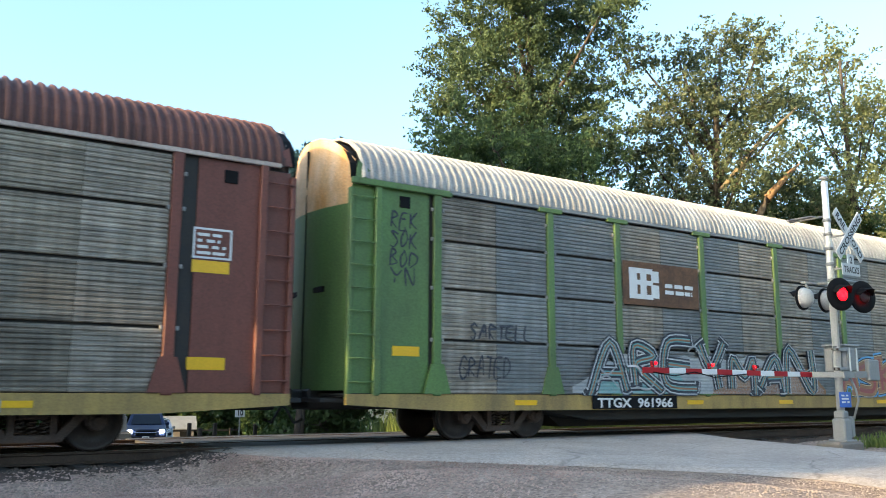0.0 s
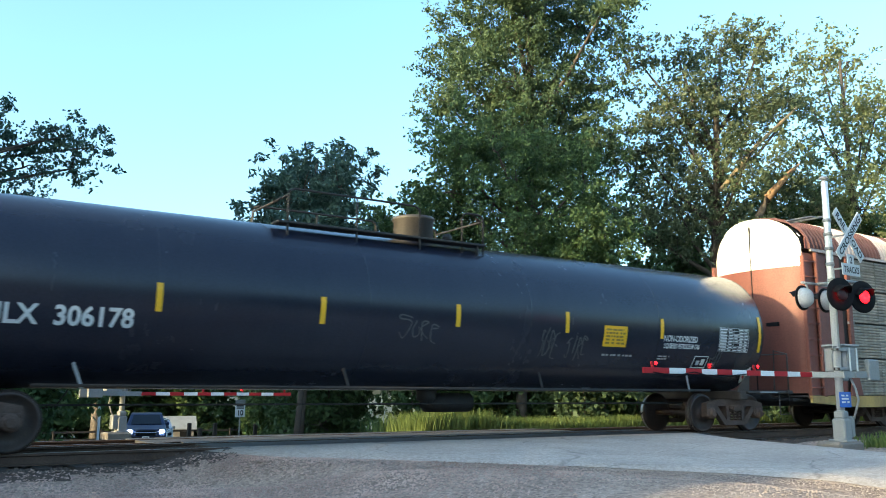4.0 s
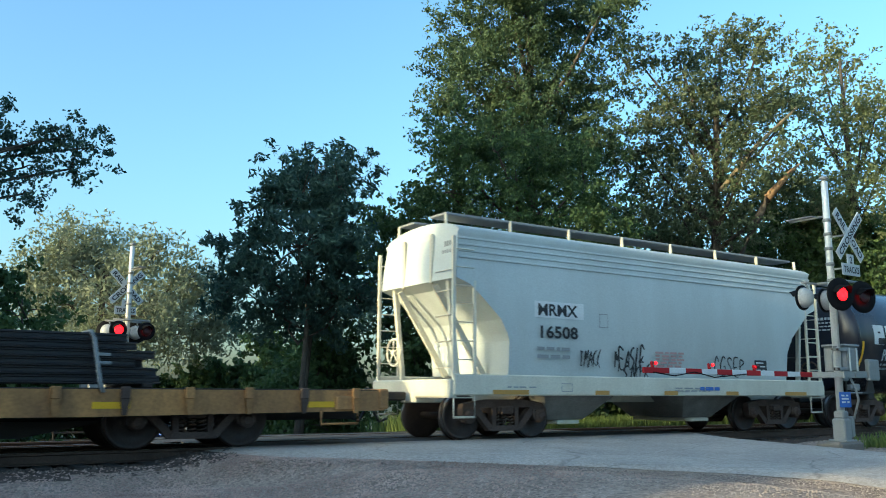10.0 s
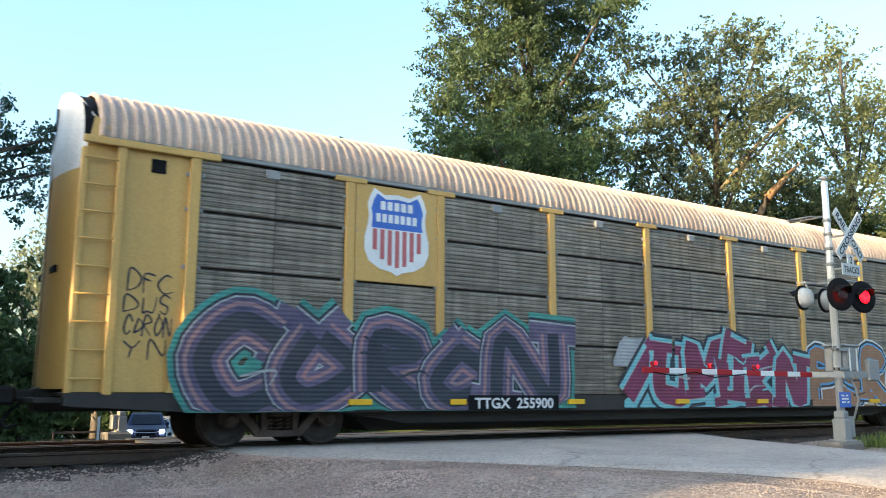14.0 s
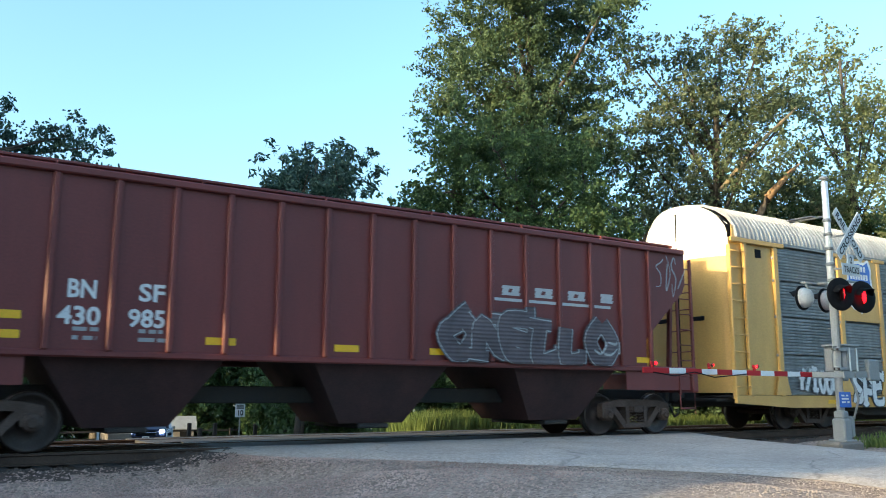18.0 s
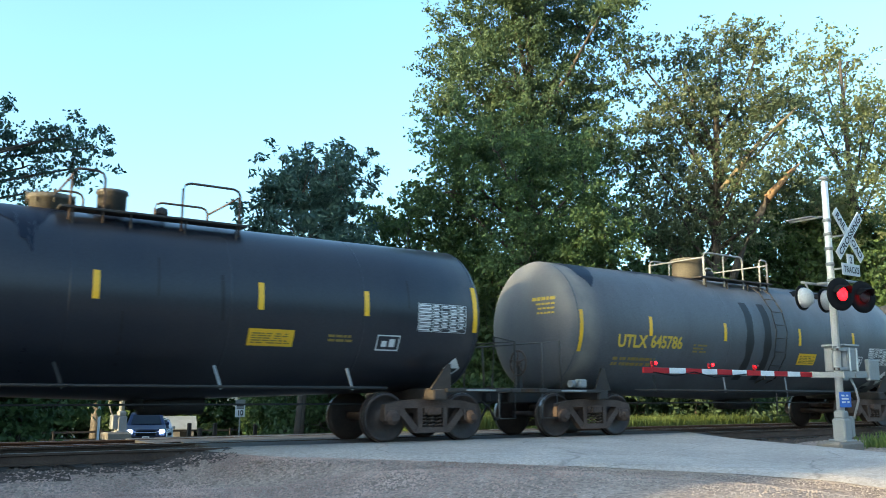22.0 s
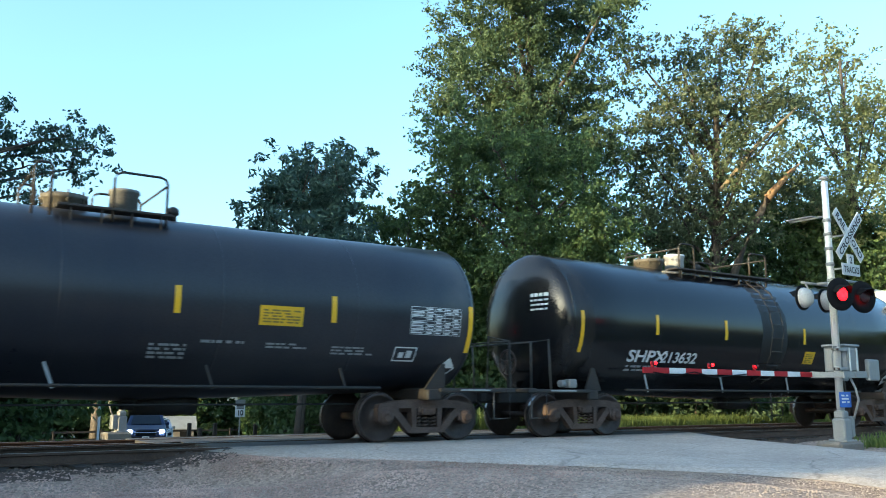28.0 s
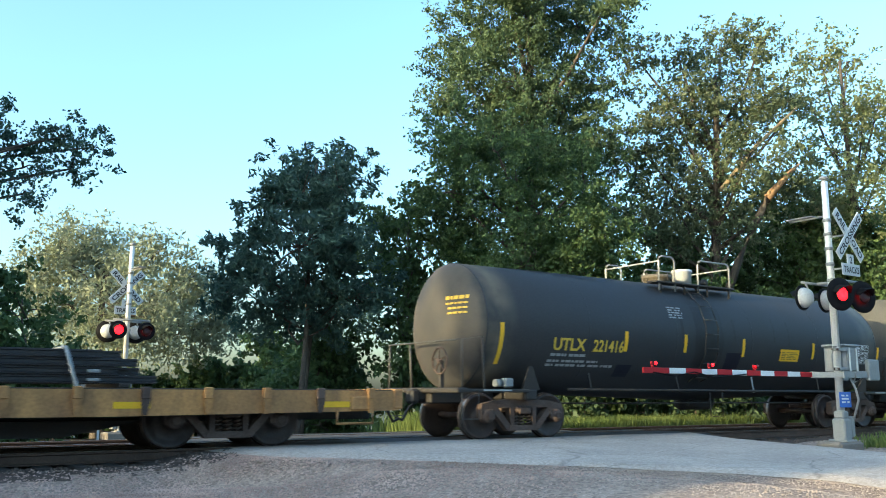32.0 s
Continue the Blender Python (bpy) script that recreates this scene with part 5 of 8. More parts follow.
def hopper_car(name, label, front, rear, r_end, f_end, mat, trim, ztop, zroof, zs0, zs1, cut_z, cut_x, bays, ribs=0, bulge=0.0, walk_mat=None, roof_posts=8, lines=4, inset=0.35, cut_k=1.15, rear_top=None, shape=None, walk_y=0.62, walk_in=-0.05, mid=None, bay=None):
    """A covered hopper: body with sloped ends, side sill, bays, roof walk, end frames."""
    car, c = rail_car(name, label, "hopper car", front, rear, (mid or r_end) - 0.45, f_end + 0.45)
    xr, xf = r_end - c, f_end - c
    W = 1.5

    def ypos(z):
        u = (z - zs1) / (ztop - zs1)
        return W - bulge * (1 - math.sin(math.pi * max(0.0, min(1.0, u)))) * 1.0

    nz = 14
    zs = [zs1 + (ztop - zs1) * i / nz for i in range(nz + 1)]
    if shape:
        zs = sorted({round(z, 3) for z in zs + [p[0] for p in shape] if zs1 <= z <= ztop})
    arch = [(W * math.cos(a), ztop + (zroof - ztop) * math.sin(a)) for a in [math.pi / 2 * k / 6 for k in range(1, 7)]]

    def ends(z):
        if shape:
            d = lerp_table(z, shape)
            return xr + d, xf - d
        if z >= cut_z:
            return xr + inset, xf - inset
        u = (cut_z - z) / (cut_z - zs1)
        return xr + inset + cut_x * min(1, u * cut_k), xf - inset - cut_x * min(1, u * cut_k)

    m = Mesh()
    rows = []
    for sgn in (-1, 1):
        rows = []
        prof = [(ypos(z), z) for z in zs] + arch
        for y, z in prof:
            a, b = ends(min(z, ztop))
            rows.append([(a + (b - a) * k / 10, sgn * y, z) for k in range(11)][::sgn])
        m.sheet(rows, smooth=bulge > 0)
    for e in (0, 1):
        rows = []
        for y, z in [(ypos(z), z) for z in zs] + arch:
            x = ends(min(z, ztop))[e]
            rows.append([(x, -y, z), (x, -y * 0.4, z), (x, y * 0.4, z), (x, y, z)][:: (1 if e else -1)])
        m.sheet(rows)
    part("body", m, mat, car)
    side = Side(y=-W - 0.005)
    for i in range(lines):
        z = ztop - 0.08 - i * 0.13
        part("seam_strip", Mesh().box(xr + inset, xf - inset, -ypos(z) - 0.025, -ypos(z) + 0.01, z - 0.025, z + 0.02, 0.008), mat, car)
    for sgn in (-1, 1):
        part("side_sill", Mesh().box(xr, xf, sgn * 1.44, sgn * 1.54, zs1 - 0.12 if ribs else zs0, zs1 - 0.003, 0.025), trim, car)
    if ribs:
        for i in range(ribs):
            x = -6.66 + 13.4 * i / (ribs - 1)
            m = Mesh().box(x - 0.05, x + 0.05, -W - 0.075, -W + 0.02, zs1 - 0.02, ztop - 0.06, 0.02)
            part("side_rib", m, mat, car)
        part("top_chord", Mesh().box(xr + 0.3, xf - 0.3, -W - 0.09, -W + 0.05, ztop - 0.07, ztop + 0.05, 0.02), mat, car)
    # discharge bays
    n = len(bays)
    for x in bays:
        w = (xf - xr) * 0.40 / n
        m = Mesh()
        top, bot = (zs1 - 0.02 if ribs else zs0 + 0.02), 0.36
        ring = lambda k, z, y: [(x - k, -y, z), (x + k, -y, z), (x + k, y, z), (x - k, y, z)]
        a, b = ring(bay[0] if bay else w * 1.2, top, 1.35), ring(bay[1] if bay else 0.28, bot, 0.85)
        base = len(m.v)
        m.v += a + b
        for i in range(4):
            j = (i + 1) % 4
            m.face(base + i, base + 4 + i, base + 4 + j, base + j)
        m.face(base + 7, base + 6, base + 5, base + 4)
        h = part("discharge_bay", m, P_BAYSHADE_RED if ribs else P_BAYSHADE_GREY, car)
        part("outlet_gate", Mesh().box(x - 0.32, x + 0.32, -0.95, 0.95, bot - 0.09, bot - 0.004, 0.02), M_BLACKMETAL if ribs else trim, h)
    part("centre_sill", Mesh().box(xr - 0.1, xf + 0.1, -0.3, 0.3, 0.72, 1.02, 0.02), M_BLACKMETAL if ribs else trim, car)
    # end frames, ladders and slope braces
    for s, e in ((1, xf), (-1, xr)):
        part("end_sill", Mesh().box(e - 0.1, e + 0.1, -1.5, 1.5, zs0 - 0.05, zs1 - 0.1, 0.03), trim, car)
        zt = ztop - 0.15 if s > 0 or rear_top is None else rear_top
        for y in (-1.47, 1.47):
            m = Mesh()
            m.bar((e - s * 0.03, y, zs1 - 0.1), (e - s * 0.03, y, zt), 0.06, 0.06, up=(1, 0, 0))
            m.bar((e - s * 0.52, y, zs0 - 0.1), (e - s * 0.52, y, (cut_z if s > 0 else cut_z)), 0.05, 0.05, up=(1, 0, 0))
            z = zs0 - 0.4
            while z < zt:
                m.tube([(e - s * 0.03, y, z), (e - s * 0.52, y, z)], 0.014, 5)
                z += 0.36
            m.tube([(e - s * 0.03, y, zs0), (e - s * 0.03, y, zs0 - 0.42), (e - s * 0.52, y, zs0 - 0.42), (e - s * 0.52, y, zs0)], 0.016, 5)
            part("ladder", m, trim, car)
        for y in (-0.55, 0.55):
            part("end_post", Mesh().box(e - s * (inset - 0.02), e - s * (inset - 0.09), y - 0.045, y + 0.045, cut_z, ztop + 0.1, 0.015), trim, car)
        m = Mesh()
        for k, (z, h) in enumerate(((ztop - 0.22, 0.11), (ztop - 0.40, 0.11))):
            for n2 in range(4 + k):
                p = -1.30 + n2 * 0.085
                m.plate([(e - s * (inset - 0.03), p, z), (e - s * (inset - 0.03), p + 0.06, z), (e - s * (inset - 0.03), p + 0.06, z + h), (e - s * (inset - 0.03), p, z + h)][:: -s], (s, 0, 0), 0.004)
        tagged(part("end_lettering", m, M_TEXT_G, car), kind="stuff")
        for y in (-1.05, 1.05):
            part("end_post", Mesh().bar((e - s * inset, y, cut_z + 0.2), (e - s * 0.4, y, zs1 - 0.1), 0.10, 0.08, up=(1, 0, 0)), trim, car)
        for y in (-0.7, 0.7):
            part("end_brace", Mesh().bar((e - s * (inset - 0.06), y, cut_z - 0.05), (e - s * (inset + cut_x - 0.08), y, zs1), 0.08, 0.12), trim, car)
        for z in (1.4, 1.9, 2.4, 2.9, 3.3):
            part("grab_iron", Mesh().tube([(e - s * 0.02, -1.45, z), (e - s * 0.02, -0.85, z)], 0.014, 5), trim, car)
        if s < 0:
            m = hand_wheel((e - 0.12, 0.55, 1.75), 0.28)
            part("brake_wheel", m, trim, car)
    # roof walk on posts
    wm = walk_mat or M_GALV
    for y in (-walk_y, walk_y):
        part("roof_walk", Mesh().box(xr + walk_in, xf - walk_in, y - 0.3, y + 0.3, zroof + 0.12, zroof + 0.17, 0.01), wm, car)
    for i in range(roof_posts):
        x = xr + 0.2 + (xf - xr - 0.25) * i / (roof_posts - 1)
        for s in (-1, 1):
            part("walk_post", Mesh().bar((x, s * (walk_y + 0.33), zroof - 0.28), (x, s * (walk_y + 0.3), zroof + 0.15), 0.07, 0.03, up=(1, 0, 0)), trim, car)
    part("hatch_cover", Mesh().box(xr + 1.2, xf - 1.2, -0.24, 0.24, zroof - 0.05, zroof + 0.1, 0.03), wm, car)
    return car, c, side


# ---- autoracks ----
POSTS = (-11.93, -9.1, -7.15, -4.35, -1.5, 1.4, 4.25, 7.12, 9.05, 11.87)


def rib_panel(w, h):
    """A side panel of pressed steel with level corrugations."""
    m = Mesh()
    rows = []
    n = max(4, int(h / 0.075))
    for i in range(n):
        z = h * i / n
        d = h / n
        for u, y in ((0.0, 0), (0.18, -0.018), (0.62, -0.018), (0.8, 0)):
            rows.append([(0, y, z + u * d), (w, y, z + u * d)])
    rows.append([(0, 0, h), (w, 0, h)])
    m.sheet(rows)
    return m


PANEL_CACHE = {}


def autorack(name, label, r_end, f_end, front, rear, frame_mat, panel_mats, roof_mat, end_mat, hood_mat, sill_mat, brackets=True, gap=0.035, patch_roof=None, corner_mat=None, inner=None):
    car, c = rail_car(name, label, "autorack", front, rear, r_end - 0.5, f_end + 0.5)
    xr, xf = r_end - c, f_end - c
    mid = (xr + xf) / 2
    Y = 1.50
    rows_z = ((0.90, 1.89), (1.93, 2.87), (2.91, 3.80), (3.84, 4.70))
    posts = [mid + p for p in POSTS]
    for i in range(len(posts) - 1):
        a, b = posts[i] + 0.10, posts[i + 1] - 0.10
        k = 2 if b - a > 2.2 else 1
        for j in range(k):
            p, q = a + (b - a) * j / k, a + (b - a) * (j + 1) / k - (0.012 if k > 1 else 0)
            for z0, z1 in rows_z:
                z1 -= gap - 0.03
                key = (round(q - p, 2), round(z1 - z0, 2), panel_mats[(i + j) % len(panel_mats)].name)
                if key not in PANEL_CACHE:
                    PANEL_CACHE[key] = rib_panel(q - p, z1 - z0).data("side_panel", panel_mats[(i + j) % len(panel_mats)])
                o = part("side_panel", PANEL_CACHE[key], None, car)
                o.location = (p, -Y, z0)
    # added sheet close behind the panels; black by default, it darkens their gaps
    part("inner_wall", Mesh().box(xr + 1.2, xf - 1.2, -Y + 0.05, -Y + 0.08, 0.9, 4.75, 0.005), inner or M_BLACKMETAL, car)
    part("far_wall", Mesh().box(xr + 0.2, xf - 0.2, Y - 0.04, Y, 0.62, 4.8, 0.01), panel_mats[0], car)
    for p in posts:
        po = part("post", Mesh().box(p - 0.09, p + 0.09, -Y - 0.055, -Y + 0.03, 0.86, 4.78, 0.015), frame_mat, car)
        m = Mesh().plate([(p - 0.30, -Y - 0.058, 0.90), (p + 0.30, -Y - 0.058, 0.90), (p + 0.14, -Y - 0.058, 1.45), (p - 0.14, -Y - 0.058, 1.45)], (0, -1, 0), 0.03)
        part("gusset", m, frame_mat, po)
        if brackets:
            part("bracket", Mesh().box(p - 0.32, p + 0.32, -Y - 0.07, -Y + 0.02, 4.68, 4.78, 0.012), frame_mat, po)
        for z in (1.9, 2.88, 3.82, 4.4):
            for s in (-1, 1):
                part("clip", Mesh().box(p + s * 0.125 - 0.022, p + s * 0.125 + 0.022, -Y - 0.045, -Y, z - 0.035, z + 0.035, 0.008), M_GALV, po)
    # side sill of the flat car beneath, fishbelly between the trucks
    m = Mesh()
    out = [(xr, 0.70), (xr + 2.2, 0.58), (xf - 2.2, 0.58), (xf, 0.70), (xf, 0.89), (xr, 0.89)]
    m.plate([(x, -Y - 0.03, z) for x, z in out], (0, -1, 0), 0.08)
    part("side_sill", m, sill_mat, car)
    m = Mesh()
    m.plate([(xr + 4.6, -1.2, 0.58), (xr + 6.0, -1.2, 0.36), (xf - 6.0, -1.2, 0.36), (xf - 4.6, -1.2, 0.58)], (0, -1, 0), 2.4)
    m.box(xr - 0.2, xf + 0.2, -0.4, 0.4, 0.60, 0.98, 0.03)
    part("underframe", m, M_BLACKMETAL, car)
    part("deck", Mesh().box(xr, xf, -Y + 0.06, Y - 0.06, 0.84, 0.90, 0.01), M_BLACKMETAL, car)
    a, b = rear - c + 1.5, front - c - 1.5
    part("fishbelly_sill", Mesh().plate([(a, -0.5, 0.62), (a + 0.55, -0.5, 0.2), (b - 0.55, -0.5, 0.2), (b, -0.5, 0.62)], (0, -1, 0), 0.95), M_BLACKMETAL, car, "deep black sill between the trucks")
    for s in (-1, 1):
        for x in (xr + 4.0, mid - 4.8, mid - 1.4, mid + 3, mid + 6.5, xf - 4.2):
            if s < 0:
                mm = Mesh().box(x - 0.28, x + 0.28, -Y - 0.038, -Y - 0.028, 0.68, 0.78, 0.002)
                part("reflector", mm, M_REFL, car, "yellow reflector strip")
    # corrugated arched roof
    prof = [(-1.53, 4.80), (-1.52, 4.92), (-1.46, 5.12), (-1.28, 5.36), (-0.98, 5.58), (-0.55, 5.76), (0, 5.84), (0.55, 5.76), (0.98, 5.58), (1.28, 5.36), (1.46, 5.12), (1.52, 4.92), (1.53, 4.80)]

    def roof(a, b, mat, nm):
        m = Mesh()
        rows = []
        n = int((b - a) / 0.0425)
        for i in range(n + 1):
            x = a + (b - a) * i / n
            h = (0, 1, 1, 0)[i % 4] * 0.06
            rows.append([(x, y * (1 + h * 0.5 * abs(y) / 1.5), z + h * (1 if abs(y) < 1.4 else 0.3)) for y, z in prof])
        m.sheet([r[::-1] for r in rows])
        return part(nm, m, mat, car)

    if patch_roof:
        edges = [xr + 0.22] + [mid + q for q in patch_roof[0]] + [xf - 0.22]
        for i in range(len(edges) - 1):
            roof(edges[i], edges[i + 1], patch_roof[1] if i % 2 else roof_mat, "roof_sheet")
    else:
        roof(xr + 0.22, xf - 0.22, roof_mat, "roof")
    part("eave_rail", Mesh().box(xr + 0.3, xf - 0.3, -1.56, -1.50, 4.74, 4.82, 0.01), P_ROOF_W if patch_roof else M_GALV, car)
    # ends: corner bay, ladder post, bulged doors and hood
    for s, e in ((1, xf), (-1, xr)):
        q = lambda d: e - s * d
        part("corner_panel", Mesh().box(q(0.62), q(1.72), -Y + 0.02, -Y + 0.05, 0.9, 4.74, 0.01), corner_mat or end_mat, car)
        part("corner_post", Mesh().box(q(0.52), q(0.66), -Y - 0.05, -Y + 0.05, 0.86, 4.76, 0.02), end_mat, car)
        part("ladder_post", Mesh().box(q(0.0), q(0.10), -Y - 0.02, -Y + 0.10, 0.8, 4.62, 0.02), end_mat, car)
        part("ladder_back", Mesh().box(q(0.08), q(0.54), -Y + 0.06, -Y + 0.09, 0.9, 4.7, 0.01), end_mat, car)
        part("corner_post", Mesh().box(q(0.0), q(0.14), Y - 0.10, Y + 0.02, 0.8, 4.62, 0.02), end_mat, car)
        for k in range(9):
            z = 1.1 + k * 0.42
            part("ladder_rung", Mesh().tube([(q(0.04), -Y - 0.03, z), (q(0.54), -Y - 0.03, z)], 0.015, 6), end_mat, car)
        if brackets:
            part("eave_beam", Mesh().box(q(0.0), q(2.15), -1.58, -1.52, 4.68, 4.80, 0.015), end_mat, car)
        part("window_slot", Mesh().box(q(1.05), q(1.28), -Y, -Y + 0.03, 4.36, 4.58, 0.005), M_DARK, car, "small dark slot")
        # doors
        for d in (-1, 1):
            rows = []
            for i in range(9):
                u = i / 8
                y = d * 1.40 * u
                x = q(0.12 - 0.30 * math.cos(u * math.pi / 2) ** 0.8)
                rows.append([(x, y, 0.95), (x, y, 2.5), (x, y, 4.35)])
            m = Mesh().sheet(rows if d * s > 0 else rows[::-1])
            dr = part("end_door", m, end_mat, car)
            rows = []
            for i in range(9):
                u = i / 8
                y = d * 1.40 * u
                x = q(0.12 - 0.30 * math.cos(u * math.pi / 2) ** 0.8)
                top = 5.80 - 0.62 * u ** 2.6
                rows.append([(x, y, 4.35), (x + s * 0.01, y, 4.8), (x - s * 0.05, y * 0.97, top)])
            part("door_hood", Mesh().sheet(rows if d * s > 0 else rows[::-1]), hood_mat, dr, "upper part of the end door")
            part("door_slot", Mesh().box(q(-0.16), q(-0.10), d * 0.25, d * 0.75, 2.75, 2.86, 0.01), M_DARK, dr)
        part("door_gap", Mesh().box(q(-0.188), q(-0.15), -0.02, 0.02, 0.95, 5.6, 0.005), M_DARK, car)
        # black band drawn in where the gap between hood and roof is shaded
        rows = []
        for x in (q(0.02), q(0.24)):
            rows.append([(x, y * 0.955, 4.8 + (z - 4.8) * 0.955) for y, z in prof])
        part("hood_seal", Mesh().sheet(rows if s > 0 else rows[::-1]), M_DARK, car, "dark gap between end hood and roof")
        g = [(q(0.10), -1.53, 4.80), (q(0.62), -1.53, 4.80), (q(0.16), -1.49, 5.14)]
        part("corner_gusset", Mesh().plate(g if s < 0 else g[::-1], (0, -1, 0), 0.02), end_mat, car)
        part("end_platform", Mesh().box(q(-0.35), q(0.3), -1.2, 1.2, 0.74, 0.82, 0.01), M_BLACKMETAL, car)
    return car, c, Side(y=-Y - 0.022)


# ---- flat cars loaded with rails ----
def flat_car(name, label, front, rear, r_end, f_end, mark, load):
    car, c = rail_car(name, label, "flat car", front, rear, r_end - 0.4, f_end + 0.4)
    xr, xf = r_end - c, f_end - c
    m = Mesh()
    out = [(xr, 0.60), (xr + 5, 0.54), (xf - 5, 0.54), (xf, 0.60), (xf, 0.95), (xr, 0.95)]
    for y in (-1.42, 1.50):
        m.plate([(x, y, z) for x, z in out], (0, -1, 0), 0.08)
    part("side_sill", m, P_FLAT, car)
    part("deck", Mesh().box(xr, xf, -1.38, 1.38, 0.88, 0.97, 0.01), M_TIE, car, "worn dark plank deck")
    part("end_sill", Mesh().box(xr - 0.08, xr + 0.12, -1.45, 1.45, 0.62, 0.98, 0.03), P_FLAT, car)
    part("end_sill", Mesh().box(xf - 0.12, xf + 0.08, -1.45, 1.45, 0.62, 0.98, 0.03), P_FLAT, car)
    part("centre_sill", Mesh().box(xr, xf, -0.35, 0.35, 0.42, 0.88, 0.03), M_BLACKMETAL, car)
    a, b = rear - c + 1.2, front - c - 1.2
    part("fishbelly_sill", Mesh().plate([(a, -0.5, 0.45), (a + 1.3, -0.5, 0.2), (b - 1.3, -0.5, 0.2), (b, -0.5, 0.45)], (0, -1, 0), 0.95), M_BLACKMETAL, car, "deep black sill between the trucks")
    part("end_box", Mesh().box(xf - 1.0, xf - 0.55, -1.46, -1.2, 0.60, 0.86, 0.03), P_FLAT, car)
    n = 20
    for i in range(n):
        x = xr + 0.6 + (xf - xr - 1.2) * i / (n - 1)
        if mark and mark[1] - 0.15 < x < mark[1] + mark[2] + 0.1:
            continue
        m = Mesh().box(x - 0.07, x + 0.07, -1.50, -1.42, 0.80, 0.99, 0.015)
        m.plate([(x - 0.07, -1.50, 0.80), (x - 0.03, -1.47, 0.56), (x + 0.03, -1.47, 0.56), (x + 0.07, -1.50, 0.80)], (0, -1, 0), 0.04)
        part("stake_pocket", m, P_FLAT if i % 3 else M_STEEL, car)
    side = Side(y=-1.422)
    for i in range(6):
        x = xr + 0.9 + (xf - xr - 2.4) * i / 5
        m = Mesh()
        put_rect(m, side, x, x + 0.55, 0.66, 0.76, 0.007)
        part("reflector", m, M_REFL, car, "yellow reflector strip")
    for s, e in ((-1, xr + 0.9), (1, xf - 0.9)):
        m = Mesh().tube([(e - 0.35, -1.44, 0.6), (e - 0.35, -1.44, 0.38), (e + 0.35, -1.44, 0.38), (e + 0.35, -1.44, 0.6)], 0.025, 6)
        part("step", m, P_FLAT, car)
    if mark:
        m = Mesh()
        put_text(m, side, mark[0], mark[1], 0.62, 0.26, mark[2], 0.008)
        part("lettering", m, M_TEXT_B, car, "black stencilled car number")
        m = Mesh()
        outline_box(m, side, mark[1] + mark[2] + 0.42, mark[1] + mark[2] + 0.74, 0.62, 0.90, 0.016, 0.008)
        put_text(m, side, "C", mark[1] + mark[2] + 0.53, 0.65, 0.10, 0.09, 0.008)
        tagged(part("notice_box", m, M_TEXT_B, car, "black outlined plate box"), kind="stuff")
        for wd, x, z, w in (("LD LMT  236100", 1.12, 0.80, 1.05), ("LT WT    69900", 1.12, 0.64, 1.05)):
            m = Mesh()
            put_text(m, side, wd, mark[1] + mark[2] + x, z, 0.085, w, 0.008)
            tagged(part("lettering", m, M_TEXT_B, car, "small black stencil"), kind="stuff")
    rn = random.Random(int(abs(front)))
    la, lb, layers = load
    z = 1.04
    for i in range(6):
        x = la + 0.5 + (lb - la - 1) * i / 5
        part("bolster_beam", Mesh().box(x - 0.08, x + 0.08, -1.3, 1.3, 0.972, 1.04, 0.01), M_TIE, car, "timber dunnage")
    for k in range(layers):
        rows = 9 - (k // 3)
        for j in range(rows):
            y = -1.18 + j * 0.145 * 2
            if y > 1.2 or (k and j > 4 and k < layers - 1):
                continue
            a, b = la + rn.uniform(-0.02, 0.02) + (0.35 * (k % 2)), lb - rn.uniform(0, 0.5) - 0.12 * k
            m = Mesh()
            ring = [(0.07, 0), (0.07, 0.012), (0.012, 0.03), (0.010, 0.082), (0.037, 0.09), (0.037, 0.112), (0.03, 0.119)]
            ring += [(-u, w) for u, w in ring[::-1]]
            k2 = len(ring)
            m.v = [(a, y + u, z + w) for u, w in ring] + [(b, y + u, z + w) for u, w in ring]
            for q in range(k2):
                m.face(q, (q + 1) % k2, k2 + (q + 1) % k2, k2 + q)
            m.face(*range(k2 - 1, -1, -1))
            m.face(*range(k2, 2 * k2))
            part("steel_rail", m, P_NEWRAIL, car)
        z += 0.124
        for i in range(7):
            x = la + 1 + (lb - la - 2) * i / 6 + rn.uniform(-0.2, 0.2)
            if rn.random() < 0.55:
                part("spacer", Mesh().box(x - 0.09, x + 0.09, -1.28, -1.2, z - 0.1, z - 0.05, 0.008), M_GALV, car)
        z += 0.004
    for x in between(la + 1.6, lb - 1.2, 4):
        m = Mesh()
        for d in (0, 0.02):
            m.tube([(x + d, -1.47, 0.9), (x + d - 0.05, -1.45, 1.05), (x + d - 0.15, -1.32, z - 0.1), (x + d - 0.18, -1.2, z + 0.02), (x + d - 0.18, 0.6, z + 0.02), (x + d - 0.15, 0.9, 1.2)], 0.025, 6)
        part("tie_down", m, M_GALV, car, "steel strap over the load")
    return car, c, side


P_FLAT = paint("yellow_ochre_paint", (0.47, 0.235, 0.075), (0.20, 0.105, 0.045), 0.75, 2.2, 0.3, grain=22, streak=0.6)
P_NEWRAIL = material("dark_new_rail", (0.022, 0.022, 0.026), 0.45, 0.4, 0.25, 2, (0.04, 0.033, 0.03))
